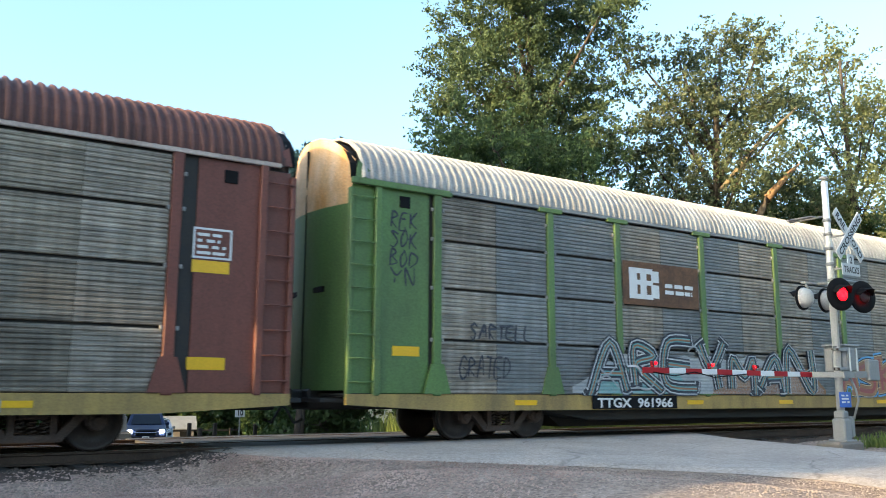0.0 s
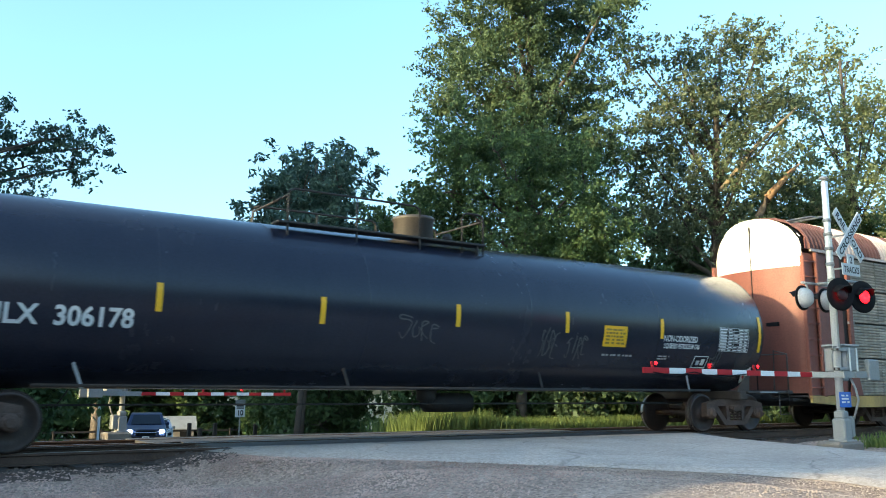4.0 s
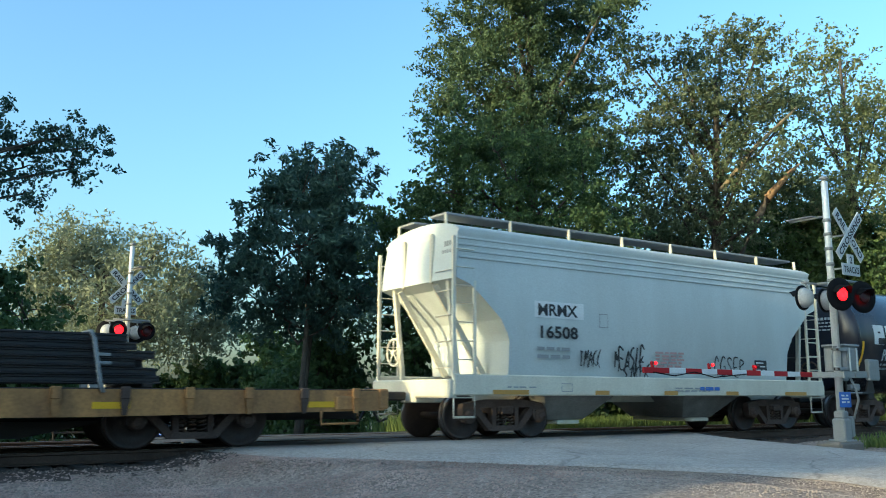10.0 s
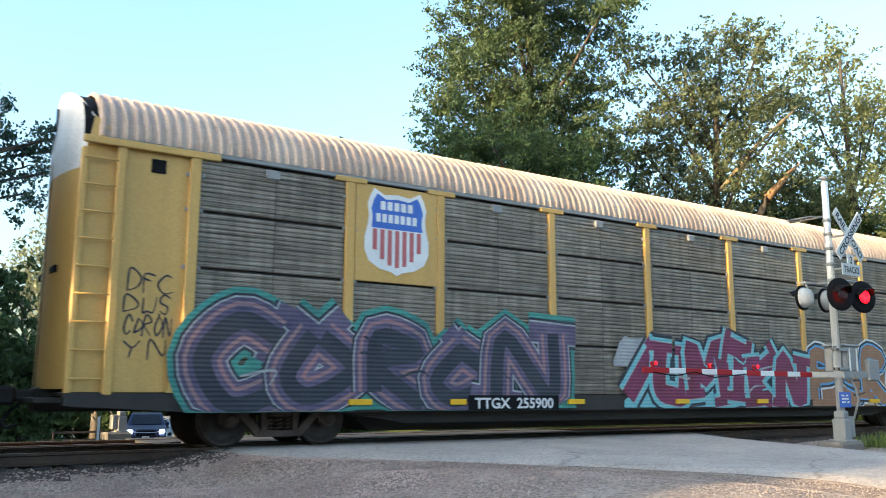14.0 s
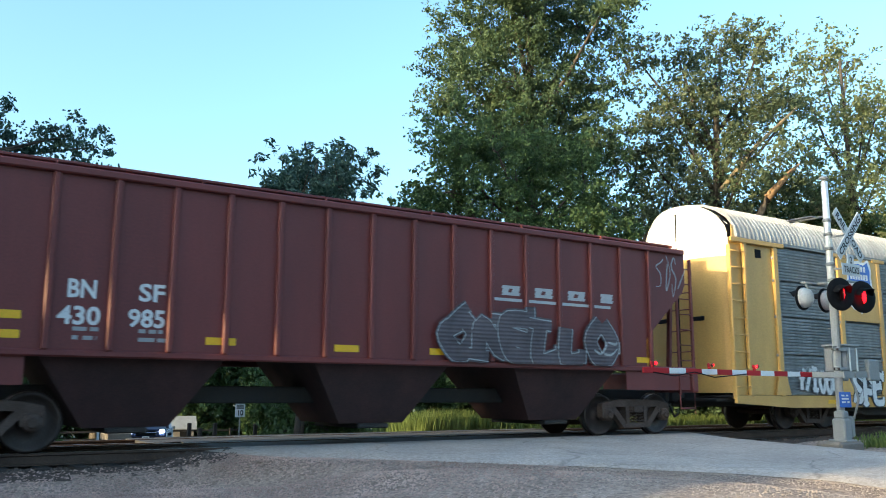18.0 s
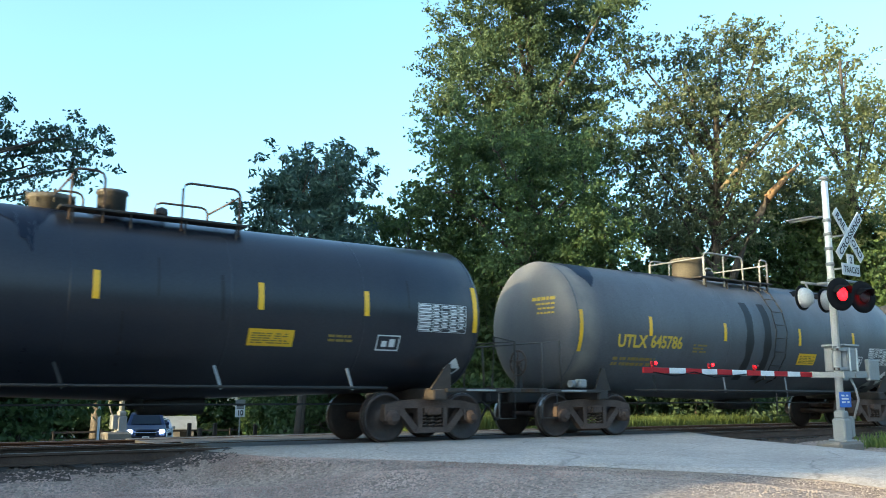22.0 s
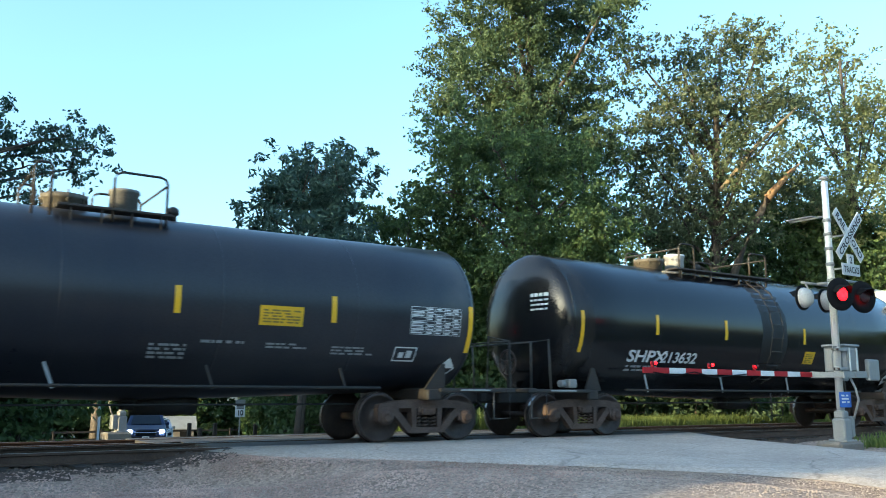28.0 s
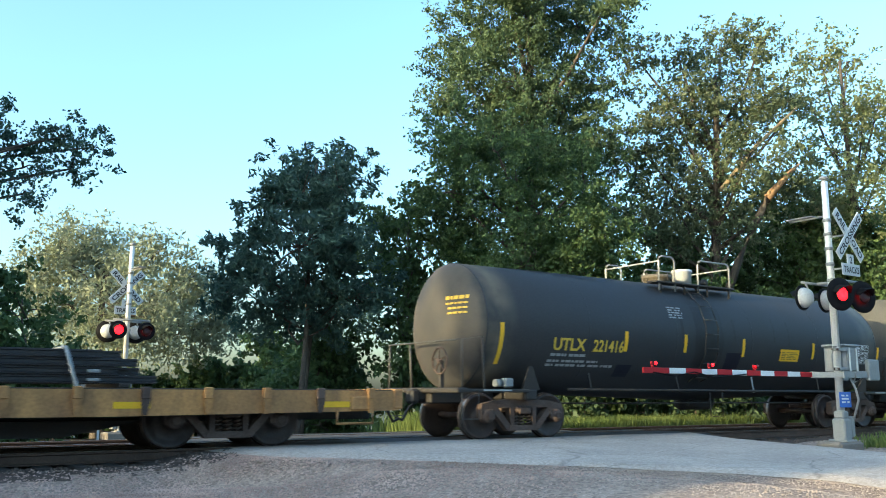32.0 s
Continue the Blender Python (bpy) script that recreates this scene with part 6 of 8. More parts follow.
# ---- the cars in order, front of the train first ----
def panel_paint(name, light, dark, banding=1.0):
    """Weathered sheet steel: level dark and light bands along the ribs, run-down streaks, and a tone of its own for
    each sheet.
    """
    mt = material(name, light, 0.55, 0, 0.22, 1.6, dark, 40, 0.08, 0.4, -5.0)
    nt = mt.node_tree
    N, L = nt.nodes, nt.links
    bs = N["Principled BSDF"]
    src = bs.inputs["Base Color"].links[0].from_socket
    tc = N.new("ShaderNodeTexCoord")
    oi = N.new("ShaderNodeObjectInfo")
    off = N.new("ShaderNodeVectorMath")
    off.operation = "MULTIPLY_ADD"
    L.new(oi.outputs["Random"], off.inputs[0])
    off.inputs[1].default_value = (40, 0, 9)
    L.new(tc.outputs["Object"], off.inputs[2])
    value = None
    for scale, lo, hi in (((0.5, 1, 17), 1 - 0.45 * banding, 1 + 0.45 * banding), ((5.5, 1, 0.35), 1 - 0.24 * banding, 1 + 0.28 * banding)):
        mp = N.new("ShaderNodeMapping")
        mp.inputs["Scale"].default_value = scale
        L.new(off.outputs[0], mp.inputs[0])
        nz = N.new("ShaderNodeTexNoise")
        nz.inputs["Scale"].default_value, nz.inputs["Detail"].default_value = 1.0, 4
        L.new(mp.outputs[0], nz.inputs["Vector"])
        mr = N.new("ShaderNodeMapRange")
        mr.inputs[1].default_value, mr.inputs[2].default_value, mr.inputs[3].default_value, mr.inputs[4].default_value = 0.3, 0.7, lo, hi
        L.new(nz.outputs[0], mr.inputs[0])
        if value is None:
            value = mr.outputs[0]
        else:
            mu = N.new("ShaderNodeMath")
            mu.operation = "MULTIPLY"
            L.new(value, mu.inputs[0])
            L.new(mr.outputs[0], mu.inputs[1])
            value = mu.outputs[0]
    rr = N.new("ShaderNodeMapRange")
    rr.inputs[3].default_value, rr.inputs[4].default_value = 0.82, 1.2
    L.new(oi.outputs["Random"], rr.inputs[0])
    mu = N.new("ShaderNodeMath")
    mu.operation = "MULTIPLY"
    L.new(value, mu.inputs[0])
    L.new(rr.outputs[0], mu.inputs[1])
    hv = N.new("ShaderNodeHueSaturation")
    L.new(src, hv.inputs["Color"])
    L.new(mu.outputs[0], hv.inputs["Value"])
    L.new(hv.outputs[0], bs.inputs["Base Color"])
    return mt


P_PANEL = panel_paint("weathered_galvanised_panel", (0.26, 0.235, 0.20), (0.16, 0.135, 0.105))
P_PANEL2 = panel_paint("bluish_galvanised_panel", (0.19, 0.203, 0.203), (0.125, 0.132, 0.132), 0.55)
P_PANEL3 = panel_paint("brownish_galvanised_panel", (0.235, 0.205, 0.165), (0.135, 0.113, 0.085))
P_GREEN = paint("green_paint", (0.095, 0.185, 0.052), (0.075, 0.125, 0.045), 0.55, 1.4)
P_REDOX = paint("oxide_red_paint", (0.17, 0.052, 0.035), (0.125, 0.040, 0.028), 0.6, 1.3)
P_YELLOW = paint("armour_yellow_paint", (0.60, 0.36, 0.105), (0.50, 0.29, 0.085), 0.5, 1.2, 0.14)
P_ROOF_G = paint("pale_roof_sheet", (0.38, 0.375, 0.355), (0.27, 0.26, 0.24), 0.45, 1.2)
P_ROOF_R = paint("rusty_roof_sheet", (0.12, 0.045, 0.034), (0.08, 0.034, 0.027), 0.7, 1.2)
P_ROOF_W = paint("patched_roof_sheet", (0.50, 0.42, 0.38), (0.36, 0.27, 0.23), 0.6, 1.2)
P_ROOF_T = paint("tan_roof_sheet", (0.54, 0.41, 0.32), (0.36, 0.25, 0.19), 0.55, 1.2)
# the low sun's orange is painted into this hood colour
P_HOOD_SUN = paint("orange_stained_hood", (0.72, 0.50, 0.30), (0.60, 0.30, 0.10), 0.6, 2.5)
P_HOOD_W = paint("white_hood", (0.78, 0.78, 0.76), (0.62, 0.61, 0.58), 0.5, 1.5)
P_SILL_Y = paint("dirty_ochre_sill", (0.40, 0.27, 0.08), (0.20, 0.14, 0.06), 0.7, 2)
P_WHITEH = paint("pale_grey_hopper_paint", (0.54, 0.585, 0.575), (0.47, 0.50, 0.485), 0.45, 0.8, 0.12)
P_WHITEH2 = paint("dingy_white_hopper_paint", (0.50, 0.51, 0.48), (0.33, 0.335, 0.31), 0.55, 0.9, 0.2)
P_CREAM = paint("cream_trim_paint", (0.66, 0.63, 0.52), (0.56, 0.52, 0.42), 0.5, 1.5, 0.15)
P_REDH = paint("brown_red_hopper_paint", (0.155, 0.030, 0.026), (0.115, 0.025, 0.022), 0.55, 0.9, 0.2)

# 1: green autorack
A1 = autorack("autorack", "autorack with green frame and weathered grey side panels", 6.84, 34.46, 30.75, 10.55, P_GREEN, (P_PANEL, P_PANEL2), P_ROOF_G, P_GREEN, P_HOOD_SUN, P_SILL_Y)
# 2: red autorack
A2 = autorack("autorack", "autorack with oxide-red frame and patched rusty roof", -22.08, 5.79, 1.95, -18.33, P_REDOX, (P_PANEL3, P_PANEL), P_ROOF_R, P_REDOX, P_HOOD_W, P_SILL_Y, brackets=False,
         patch_roof=((-12.2, -11.2, -10.2, -9.3, -8.3, -7.5, -6.6, -5.9, -5.0, -4.3, -3.4, -2.7, -1.9, -1.2, -0.5, 0.1), P_ROOF_W))
# 3 to 5: tank cars
T3 = tank_car("tank_car", "glossy black tank car with yellow stripes", -24.65, -41.72, 4.02, P_BLACK,
    [("stripe", -0.09, 2.17, 2.6), ("stripe", 2.69, 2.17, 2.61), ("stripe", 5.55, 2.16, 2.61), ("stripe", 9.06, 1.95, 2.83), ("notice", 3.75, 4.45, 1.93, 2.38), ("rows", 3.81, 4.72, 1.73, 1.8, 1), ("word", 5.62, 6.76, 2.11, 2.25), ("word", 5.65, 6.86, 1.96, 2.07), ("rows", 5.55, 6.05, 1.7, 1.81, 2), ("box", 6.8, 7.29, 1.53, 1.81), ("table", 7.55, 8.63, 1.94, 2.5), ("stripe", -9.24, 1.93, 2.82), ("stripe", -5.75, 2.15, 2.6), ("stripe", -2.94, 2.09, 2.56), ("word", -8.25, -6.1, 1.89, 2.18)],
    ("NON-ODORIZED", "LIQUEFIED PETROLEUM GAS", "TILX  306178"), dome_x=-0.20, seed=3, belly=0.0, bar_f=0.5, bar_r=0.8, rails=((-3.4, -0.6), (0.42, 0.95)), deck=(-3.6, 1.0), dome_mat=P_DOME_D, placards=1)
T4 = tank_car("tank_car", "black tank car with white lettering and spray tags", -45.83, -62.40, 3.99, P_BLACK,
    [("stripe", -8.63, 1.63, 2.48), ("stripe", -5.82, 2.07, 2.49), ("stripe", -2.87, 2.05, 2.5), ("stripe", -0.04, 2.08, 2.49), ("stripe", 2.8, 2.05, 2.48), ("stripe", 5.71, 2.1, 2.47), ("word", -7.96, -6.36, 2.0, 2.29), ("rows", -7.92, -6.3, 1.7, 1.94, 2), ("box", -5.35, -5.08, 2.02, 2.27), ("stripe", 8.83, 1.64, 2.46), ("table", 7.68, 8.76, 2.09, 2.61), ("rows", 5.4, 7.11, 1.86, 2.04, 1), ("rows", 5.91, 6.6, 1.76, 1.89, 1), ("notice", 3.74, 4.53, 1.82, 2.12)],
    ("PROX 34510",), M_TEXT_S, dome_x=-0.24, seed=4, belly=0.04, deck=(-4.9, 1.15), rails=((-4.6, -0.7), (0.5, 1.1)), ladder_x=-4.45, bar_f=0.5, bar_r=0.45, panel=P_DIRTYY)
block_word(T4[0], T4[2], -8.44, 2.50, 3.66, 0.60, 6, M_TEXT_W, "white block of a faded wordmark")
T5 = tank_car("tank_car", "black tank car with a large white wordmark", -66.55, -83.49, 4.07, P_BLACK,
    [("stripe", -5.28, 1.94, 2.38), ("stripe", -2.12, 1.95, 2.38), ("stripe", 0.6, 1.96, 2.39), ("stripe", 2.81, 1.95, 2.38), ("stripe", 5.04, 1.95, 2.36), ("stripe", 8.63, 1.59, 2.33), ("word", -7.96, -6.28, 1.9, 2.21), ("rows", -7.93, -6.52, 1.61, 1.83, 2), ("box", -5.15, -4.87, 1.93, 2.19), ("table", 7.15, 8.25, 1.91, 2.48), ("rows", 5.24, 6.81, 1.82, 2.05, 2), ("stripe", -8.98, 1.53, 2.4)],
    ("PROX 93996",), M_TEXT_S, dome_x=-0.65, ladder_x=4.25, seed=5, belly=0.0, deck=(-1.3, 5.2), rails=((-1.2, -0.3), (0.2, 3.2), (3.3, 4.96)), bar_f=0.55, bar_r=0.5, rail_mat=M_STEEL)
block_word(T5[0], T5[2], -8.42, 2.33, 3.66, 0.55, 6, M_TEXT_W, "white block of a wordmark")
# 6: pale hopper
H6 = hopper_car("hopper_car", "pale grey covered hopper with rounded sides", -87.5, -96.24, -97.80, -86.0, P_WHITEH, P_CREAM, 4.03, 4.38, 0.87, 1.28, 3.1, 1.2, (-2.3, 1.9), bulge=0.10, inset=0.16, rear_top=3.95, mid=-98.28, walk_in=0.2, bay=(1.0, 0.5),
         shape=[(1.28, 1.40), (1.95, 1.38), (2.1, 1.32), (2.37, 1.16), (2.79, 0.69), (3.02, 0.42), (3.14, 0.08), (3.4, 0.10), (4.03, 0.17)])
# 7: flat car
F7 = flat_car("flat_car", "ochre flat car loaded with dark new rails", -102.58, -116.29, -119.05, -99.24, ("ICE  67164", -5.4, 1.7), (-7.15, 6.25, 6))
# 8, 9: yellow autoracks
A8 = autorack("autorack", "yellow-framed autorack with tan roof and painted graffiti", -148.05, -120.7, -124.3, -144.5, P_YELLOW, (P_PANEL3, P_PANEL3), P_ROOF_T, P_YELLOW, P_HOOD_W, M_BLACKMETAL)
A9 = autorack("autorack", "yellow autorack with bluish grey panels and pale roof", -176.73, -149.26, -153.0, -173.0, P_YELLOW, (P_PANEL2, P_PANEL2), P_ROOF_G, P_YELLOW, P_HOOD_W, P_YELLOW, gap=0.03, inner=P_PANEL2)
# 10: red hopper
H10 = hopper_car("hopper_car", "brown-red ribbed covered hopper with white lettering", -179.7, -193.04, -194.6, -178.15, P_REDH, P_REDH, 4.22, 4.34, 1.0, 1.53, 3.35, 1.35, (-4.4, 0.0, 4.4), ribs=16, walk_mat=P_REDH, lines=0, roof_posts=8, inset=0.25, cut_k=1.5, bay=(1.46, 0.66))
# 11 to 14: tank cars
T11 = tank_car("tank_car", "charcoal tank car with white lettering", -197.2, -210.06, 3.82, P_GREYBLK,
    [("stripe", -7.08, 1.38, 2.16), ("stripe", -3.5, 1.73, 2.16), ("stripe", -1.6, 1.72, 2.15), ("stripe", 1.98, 1.7, 2.12), ("stripe", 4.53, 1.73, 2.11), ("word", -5.94, -4.01, 1.94, 2.27), ("rows", -5.92, -3.67, 1.65, 1.88, 2), ("rows", -2.93, -1.91, 1.44, 1.62, 3), ("stripe", 7.3, 1.35, 2.16), ("table", 6.0, 7.12, 1.8, 2.53), ("box", 5.42, 5.96, 1.35, 1.65), ("rows", 0.14, 1.17, 1.27, 1.64, 3), ("rows", 2.18, 2.97, 1.58, 1.65, 1), ("patch", 2.12, 2.91, 1.29, 1.56), ("rows", 4.18, 5.21, 1.37, 1.64, 2)],
    ("GATX  72612",), dome_x=-0.45, seed=11, dome="small", rails=((-1.25, -0.55), (-0.1, 0.25)), ladder_x=-0.1, bar_r=0.74, rail_mat=M_STEEL)
T12 = tank_car("tank_car", "grey tank car with yellow lettering and dark patches", -214.25, -225.12, 3.9, P_GREY,
    [("stripe", -6.12, 1.81, 2.7), ("stripe", -4.01, 2.21, 2.65), ("stripe", -1.43, 2.19, 2.62), ("stripe", 1.55, 2.17, 2.62), ("stripe", 3.99, 2.19, 2.61), ("word", -5.03, -4.1, 1.95, 2.22), ("word", -3.99, -2.95, 1.96, 2.24), ("rows", -5.05, -3.72, 1.52, 1.75, 2), ("notice", 1.57, 2.33, 1.69, 1.98), ("box", 4.06, 4.51, 1.69, 1.97), ("rows", -2.55, -2.08, 1.88, 2.1, 3), ("stripe", 6.18, 1.87, 2.76), ("table", 4.77, 5.87, 1.75, 2.21)],
    ("UTLX", "645786"), M_TEXT_Y, dome_x=-0.95, ladder_x=0.66, seed=12, rails=((-1.43, 0.1), (0.8, 1.12)), small=M_TEXT_Y2, placards=2, rail_mat=M_GALV,
    patch=((-6.1, 1.1, 3.92, 1.15), (-4.0, 3.2, 3.92, 1.05), (-0.2, 0.7, 3.92, 0.9), (1.9, 2.4, 3.92, 0.8)))
T13 = tank_car("tank_car", "black tank car with yellow lettering", -229.32, -240.16, 3.85, P_BLACK2,
    [("stripe", -6.03, 2.04, 2.93), ("stripe", -3.05, 2.32, 2.75), ("stripe", -0.88, 2.3, 2.74), ("stripe", 1.75, 2.28, 2.74), ("stripe", 3.76, 2.28, 2.73), ("stripe", 6.16, 2.08, 2.97), ("word", -5.11, -4.12, 2.04, 2.3), ("word", -3.96, -3.14, 2.02, 2.32), ("rows", -5.07, -4.05, 1.86, 1.97, 1), ("rows", -5.04, -3.6, 1.44, 1.77, 3), ("notice", 1.58, 2.4, 1.69, 1.97), ("box", 4.03, 4.51, 1.68, 1.96), ("table", 4.86, 5.94, 2.06, 2.58), ("rows", 3.05, 3.53, 1.8, 1.95, 2)],
    ("UTLX", "71354"), M_TEXT_Y, dome_x=-0.45, seed=13, rails=((-1.25, -0.75), (0.5, 1.5)), small=M_TEXT_Y2, dome="small", dome_mat=P_DOME_D, rail_mat=M_STEEL,
    patch=((-6.0, 2.2, 3.87, 0.9), (-3.2, 2.0, 3.87, 1.5), (-0.9, 1.2, 3.87, 1.2)))
T14 = tank_car("tank_car", "charcoal tank car with many small stencils", -244.42, -258.32, 4.12, P_GREYBLK,
    [("stripe", -7.59, 1.67, 2.55), ("stripe", -4.55, 2.06, 2.53), ("stripe", -1.5, 2.06, 2.52), ("stripe", 1.56, 2.05, 2.53), ("stripe", 4.59, 2.05, 2.51), ("stripe", 7.7, 1.7, 2.52), ("word", -7.44, -6.58, 2.01, 2.26), ("word", -6.21, -4.88, 1.99, 2.29), ("rows", -6.69, -4.83, 1.7, 2.0, 2), ("box", -4.17, -3.88, 2.01, 2.27), ("notice", 2.69, 3.52, 2.55, 2.86), ("patch", 0.23, 0.97, 1.24, 1.69), ("table", 6.45, 7.52, 2.13, 2.65), ("rows", -3.52, -2.7, 2.34, 2.54, 2), ("rows", -3.52, -2.68, 1.73, 2.07, 4), ("rows", -3.43, -2.82, 1.4, 1.52, 2), ("rows", -2.46, -1.18, 1.44, 1.59, 2), ("rows", 1.18, 2.13, 3.27, 3.36, 1), ("rows", 1.23, 1.73, 2.96, 3.08, 1), ("rows", 1.26, 2.37, 2.55, 2.84, 4), ("rows", 1.74, 2.33, 2.07, 2.2, 2), ("rows", 2.86, 3.65, 2.12, 2.34, 2), ("rows", 1.34, 2.38, 1.69, 1.93, 2), ("rows", 2.91, 3.65, 1.65, 1.94, 3), ("rows", 1.31, 2.2, 1.37, 1.55, 2)],
    ("XCRX", "701742"), dome_x=0.12, ladder_x=-0.5, seed=14, rails=((-1.15, -0.3), (0.6, 1.2)), small=M_TEXT_S, rail_mat=M_STEEL)
# 15: white hopper
H15 = hopper_car("hopper_car", "dingy white covered hopper with four bays", -262.52, -276.9, -278.45, -260.87, P_WHITEH2, P_WHITEH2, 3.88, 4.25, 0.98, 1.5, 3.0, 1.6, (-5.0, -1.75, 1.35, 4.4), bulge=0.06, roof_posts=8, walk_mat=P_WHITEH2, lines=1, inset=0.2, mid=-278.73, walk_y=1.02, walk_in=0.35,
          shape=[(1.5, 1.50), (1.75, 1.49), (1.9, 1.42), (2.19, 1.08), (2.53, 0.60), (2.9, 0.2), (3.4, 0.27), (3.88, 0.25)])
# 16 to 19: tank cars
tank_car("tank_car", "glossy black tank car with white lettering", -280.93, -292.32, 4.04, P_GLOSS,
    [("stripe", -6.12, 1.79, 2.67), ("stripe", -3.84, 2.24, 2.69), ("stripe", -1.45, 2.21, 2.68), ("stripe", 1.68, 2.21, 2.62), ("word", -4.64, -3.39, 1.64, 1.89), ("word", -3.56, -2.36, 1.64, 1.88), ("rows", -4.56, -3.58, 1.42, 1.58, 2), ("notice", 1.77, 2.21, 1.71, 2.03)],
    ("SHPX", "213632"), dome_x=-1.45, ladder_x=0.45, seed=16, dome="small", rails=((-2.3, -1.75), (0.4, 1.1)), bar_r=0.5, bar_f=0.8)
tank_car("tank_car", "clean black tank car with white lettering", -296.37, -307.21, 3.88, P_BLACK2,
    [("stripe", 0.49, 2.15, 2.59), ("stripe", 3.24, 2.13, 2.59), ("stripe", 6.18, 1.69, 2.58), ("notice", 1.87, 2.66, 2.03, 2.36), ("table", 4.83, 5.95, 2.0, 2.51), ("rows", 0.13, 0.72, 1.44, 1.7, 4), ("rows", 0.94, 1.73, 1.7, 1.78, 1), ("rows", 2.06, 2.83, 1.66, 1.77, 2), ("rows", 3.29, 4.23, 1.59, 1.75, 3), ("box", 4.58, 5.06, 1.5, 1.76), ("stripe", -6.09, 1.7, 2.59), ("stripe", -2.93, 2.14, 2.61), ("word", -5.18, -4.42, 2.03, 2.32), ("word", -4.19, -3.03, 2.0, 2.31), ("rows", -5.0, -3.29, 1.68, 1.93, 2)],
    ("TCBX", "201238"), dome_x=-0.12, seed=17, dome="small", dome_mat=P_DOME_S, rails=((-1.66, -1.4), (-0.47, 0.38)), deck=(-1.3, 0.5))
T18 = tank_car("tank_car", "grey-green tank car with peeling dark patches", -311.61, -322.72, 3.92, P_PEELED,
    [("stripe", -6.38, 1.87, 2.79), ("stripe", -3.95, 2.09, 2.56), ("stripe", -1.74, 2.09, 2.57), ("stripe", 0.83, 2.08, 2.57), ("stripe", 3.6, 2.07, 2.54), ("word", -5.25, -4.43, 1.84, 2.09), ("word", -4.31, -3.22, 1.8, 2.09), ("rows", -5.22, -4.08, 1.51, 1.77, 2), ("box", -2.71, -2.4, 1.82, 2.08), ("rows", -2.28, -1.69, 1.45, 1.84, 6), ("stripe", 6.69, 1.88, 2.78), ("rows", 0.84, 1.4, 1.92, 2.08, 2), ("rows", 0.85, 1.4, 1.6, 1.74, 2), ("notice", 1.86, 2.65, 1.8, 2.08), ("rows", 4.05, 4.57, 1.9, 2.0, 2), ("rows", 4.1, 4.65, 1.62, 1.74, 2), ("box", 4.95, 5.44, 1.55, 1.83), ("table", 5.5, 6.62, 1.86, 2.35)],
    ("UTLX", "681700"), dome_x=0.70, ladder_x=-0.45, seed=18, belly=0.29, bar_f=1.07, bar_r=0.85, rails=((-1.26, -0.88), (-0.26, 1.4)), panel=P_LIMEPANEL, small=M_TEXT_S,
    patch=((-6.2, 0.8, 3.93, 0.9), (-5.7, 1.3, 3.93, 2.3), (-4.7, 2.0, 3.93, 2.2), (-3.9, 2.9, 3.93, 3.0), (1.3, 1.1, 3.93, 2.7), (2.7, 0.9, 3.93, 2.2), (3.3, 1.1, 3.93, 3.0)))
T19 = tank_car("tank_car", "charcoal tank car with yellow lettering and dusty ends", -327.27, -339.1, 3.66, P_DUSTY,
    [("stripe", -3.15, 1.85, 2.29), ("stripe", -1.2, 1.88, 2.3), ("stripe", 0.93, 1.84, 2.28), ("stripe", 3.82, 1.85, 2.27), ("stripe", 6.9, 1.59, 2.26), ("word", -5.27, -4.34, 1.83, 2.08), ("word", -4.13, -3.21, 1.83, 2.08), ("rows", -5.28, -4.27, 1.68, 1.78, 1), ("rows", -5.33, -3.4, 1.48, 1.65, 2), ("dark", -3.26, -2.8, 1.3, 1.56), ("dark", 0.32, 0.86, 1.46, 1.92), ("notice", 2.42, 3.21, 1.77, 2.07), ("table", 5.37, 6.42, 1.78, 2.29), ("box", 4.81, 5.26, 1.45, 1.7), ("rows", -1.69, -1.21, 2.67, 2.97, 5), ("stripe", -6.64, 1.5, 2.33)],
    ("UTLX", "221416"), M_TEXT_Y, dome_x=0.30, ladder_x=-0.35, seed=19, dome="small", rails=((-1.55, -1.0), (-0.15, 1.05)), bar_f=0.72, bar_r=0.95, rail_mat=M_GALV,
    patch=((-5.6, 3.4, 3.67, 1.0),))
# 20: flat car
F20 = flat_car("flat_car", "ochre flat car with a low load of dark rails", -345.31, -359.0, -362.07, -342.26, None, (-7.0, 5.6, 4))
# ---- level crossing signals ----
LAMPS = []


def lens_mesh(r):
    """A round lamp insert: a glowing face and a dark face, turned half round in place of blinking."""
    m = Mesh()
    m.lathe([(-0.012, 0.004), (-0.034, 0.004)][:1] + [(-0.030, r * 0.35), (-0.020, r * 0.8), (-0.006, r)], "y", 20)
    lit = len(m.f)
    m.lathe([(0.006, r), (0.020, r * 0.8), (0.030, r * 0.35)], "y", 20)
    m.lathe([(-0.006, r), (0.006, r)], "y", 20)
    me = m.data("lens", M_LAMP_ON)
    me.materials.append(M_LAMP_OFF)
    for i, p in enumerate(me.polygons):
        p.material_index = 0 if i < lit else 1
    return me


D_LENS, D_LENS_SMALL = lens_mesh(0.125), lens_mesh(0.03)


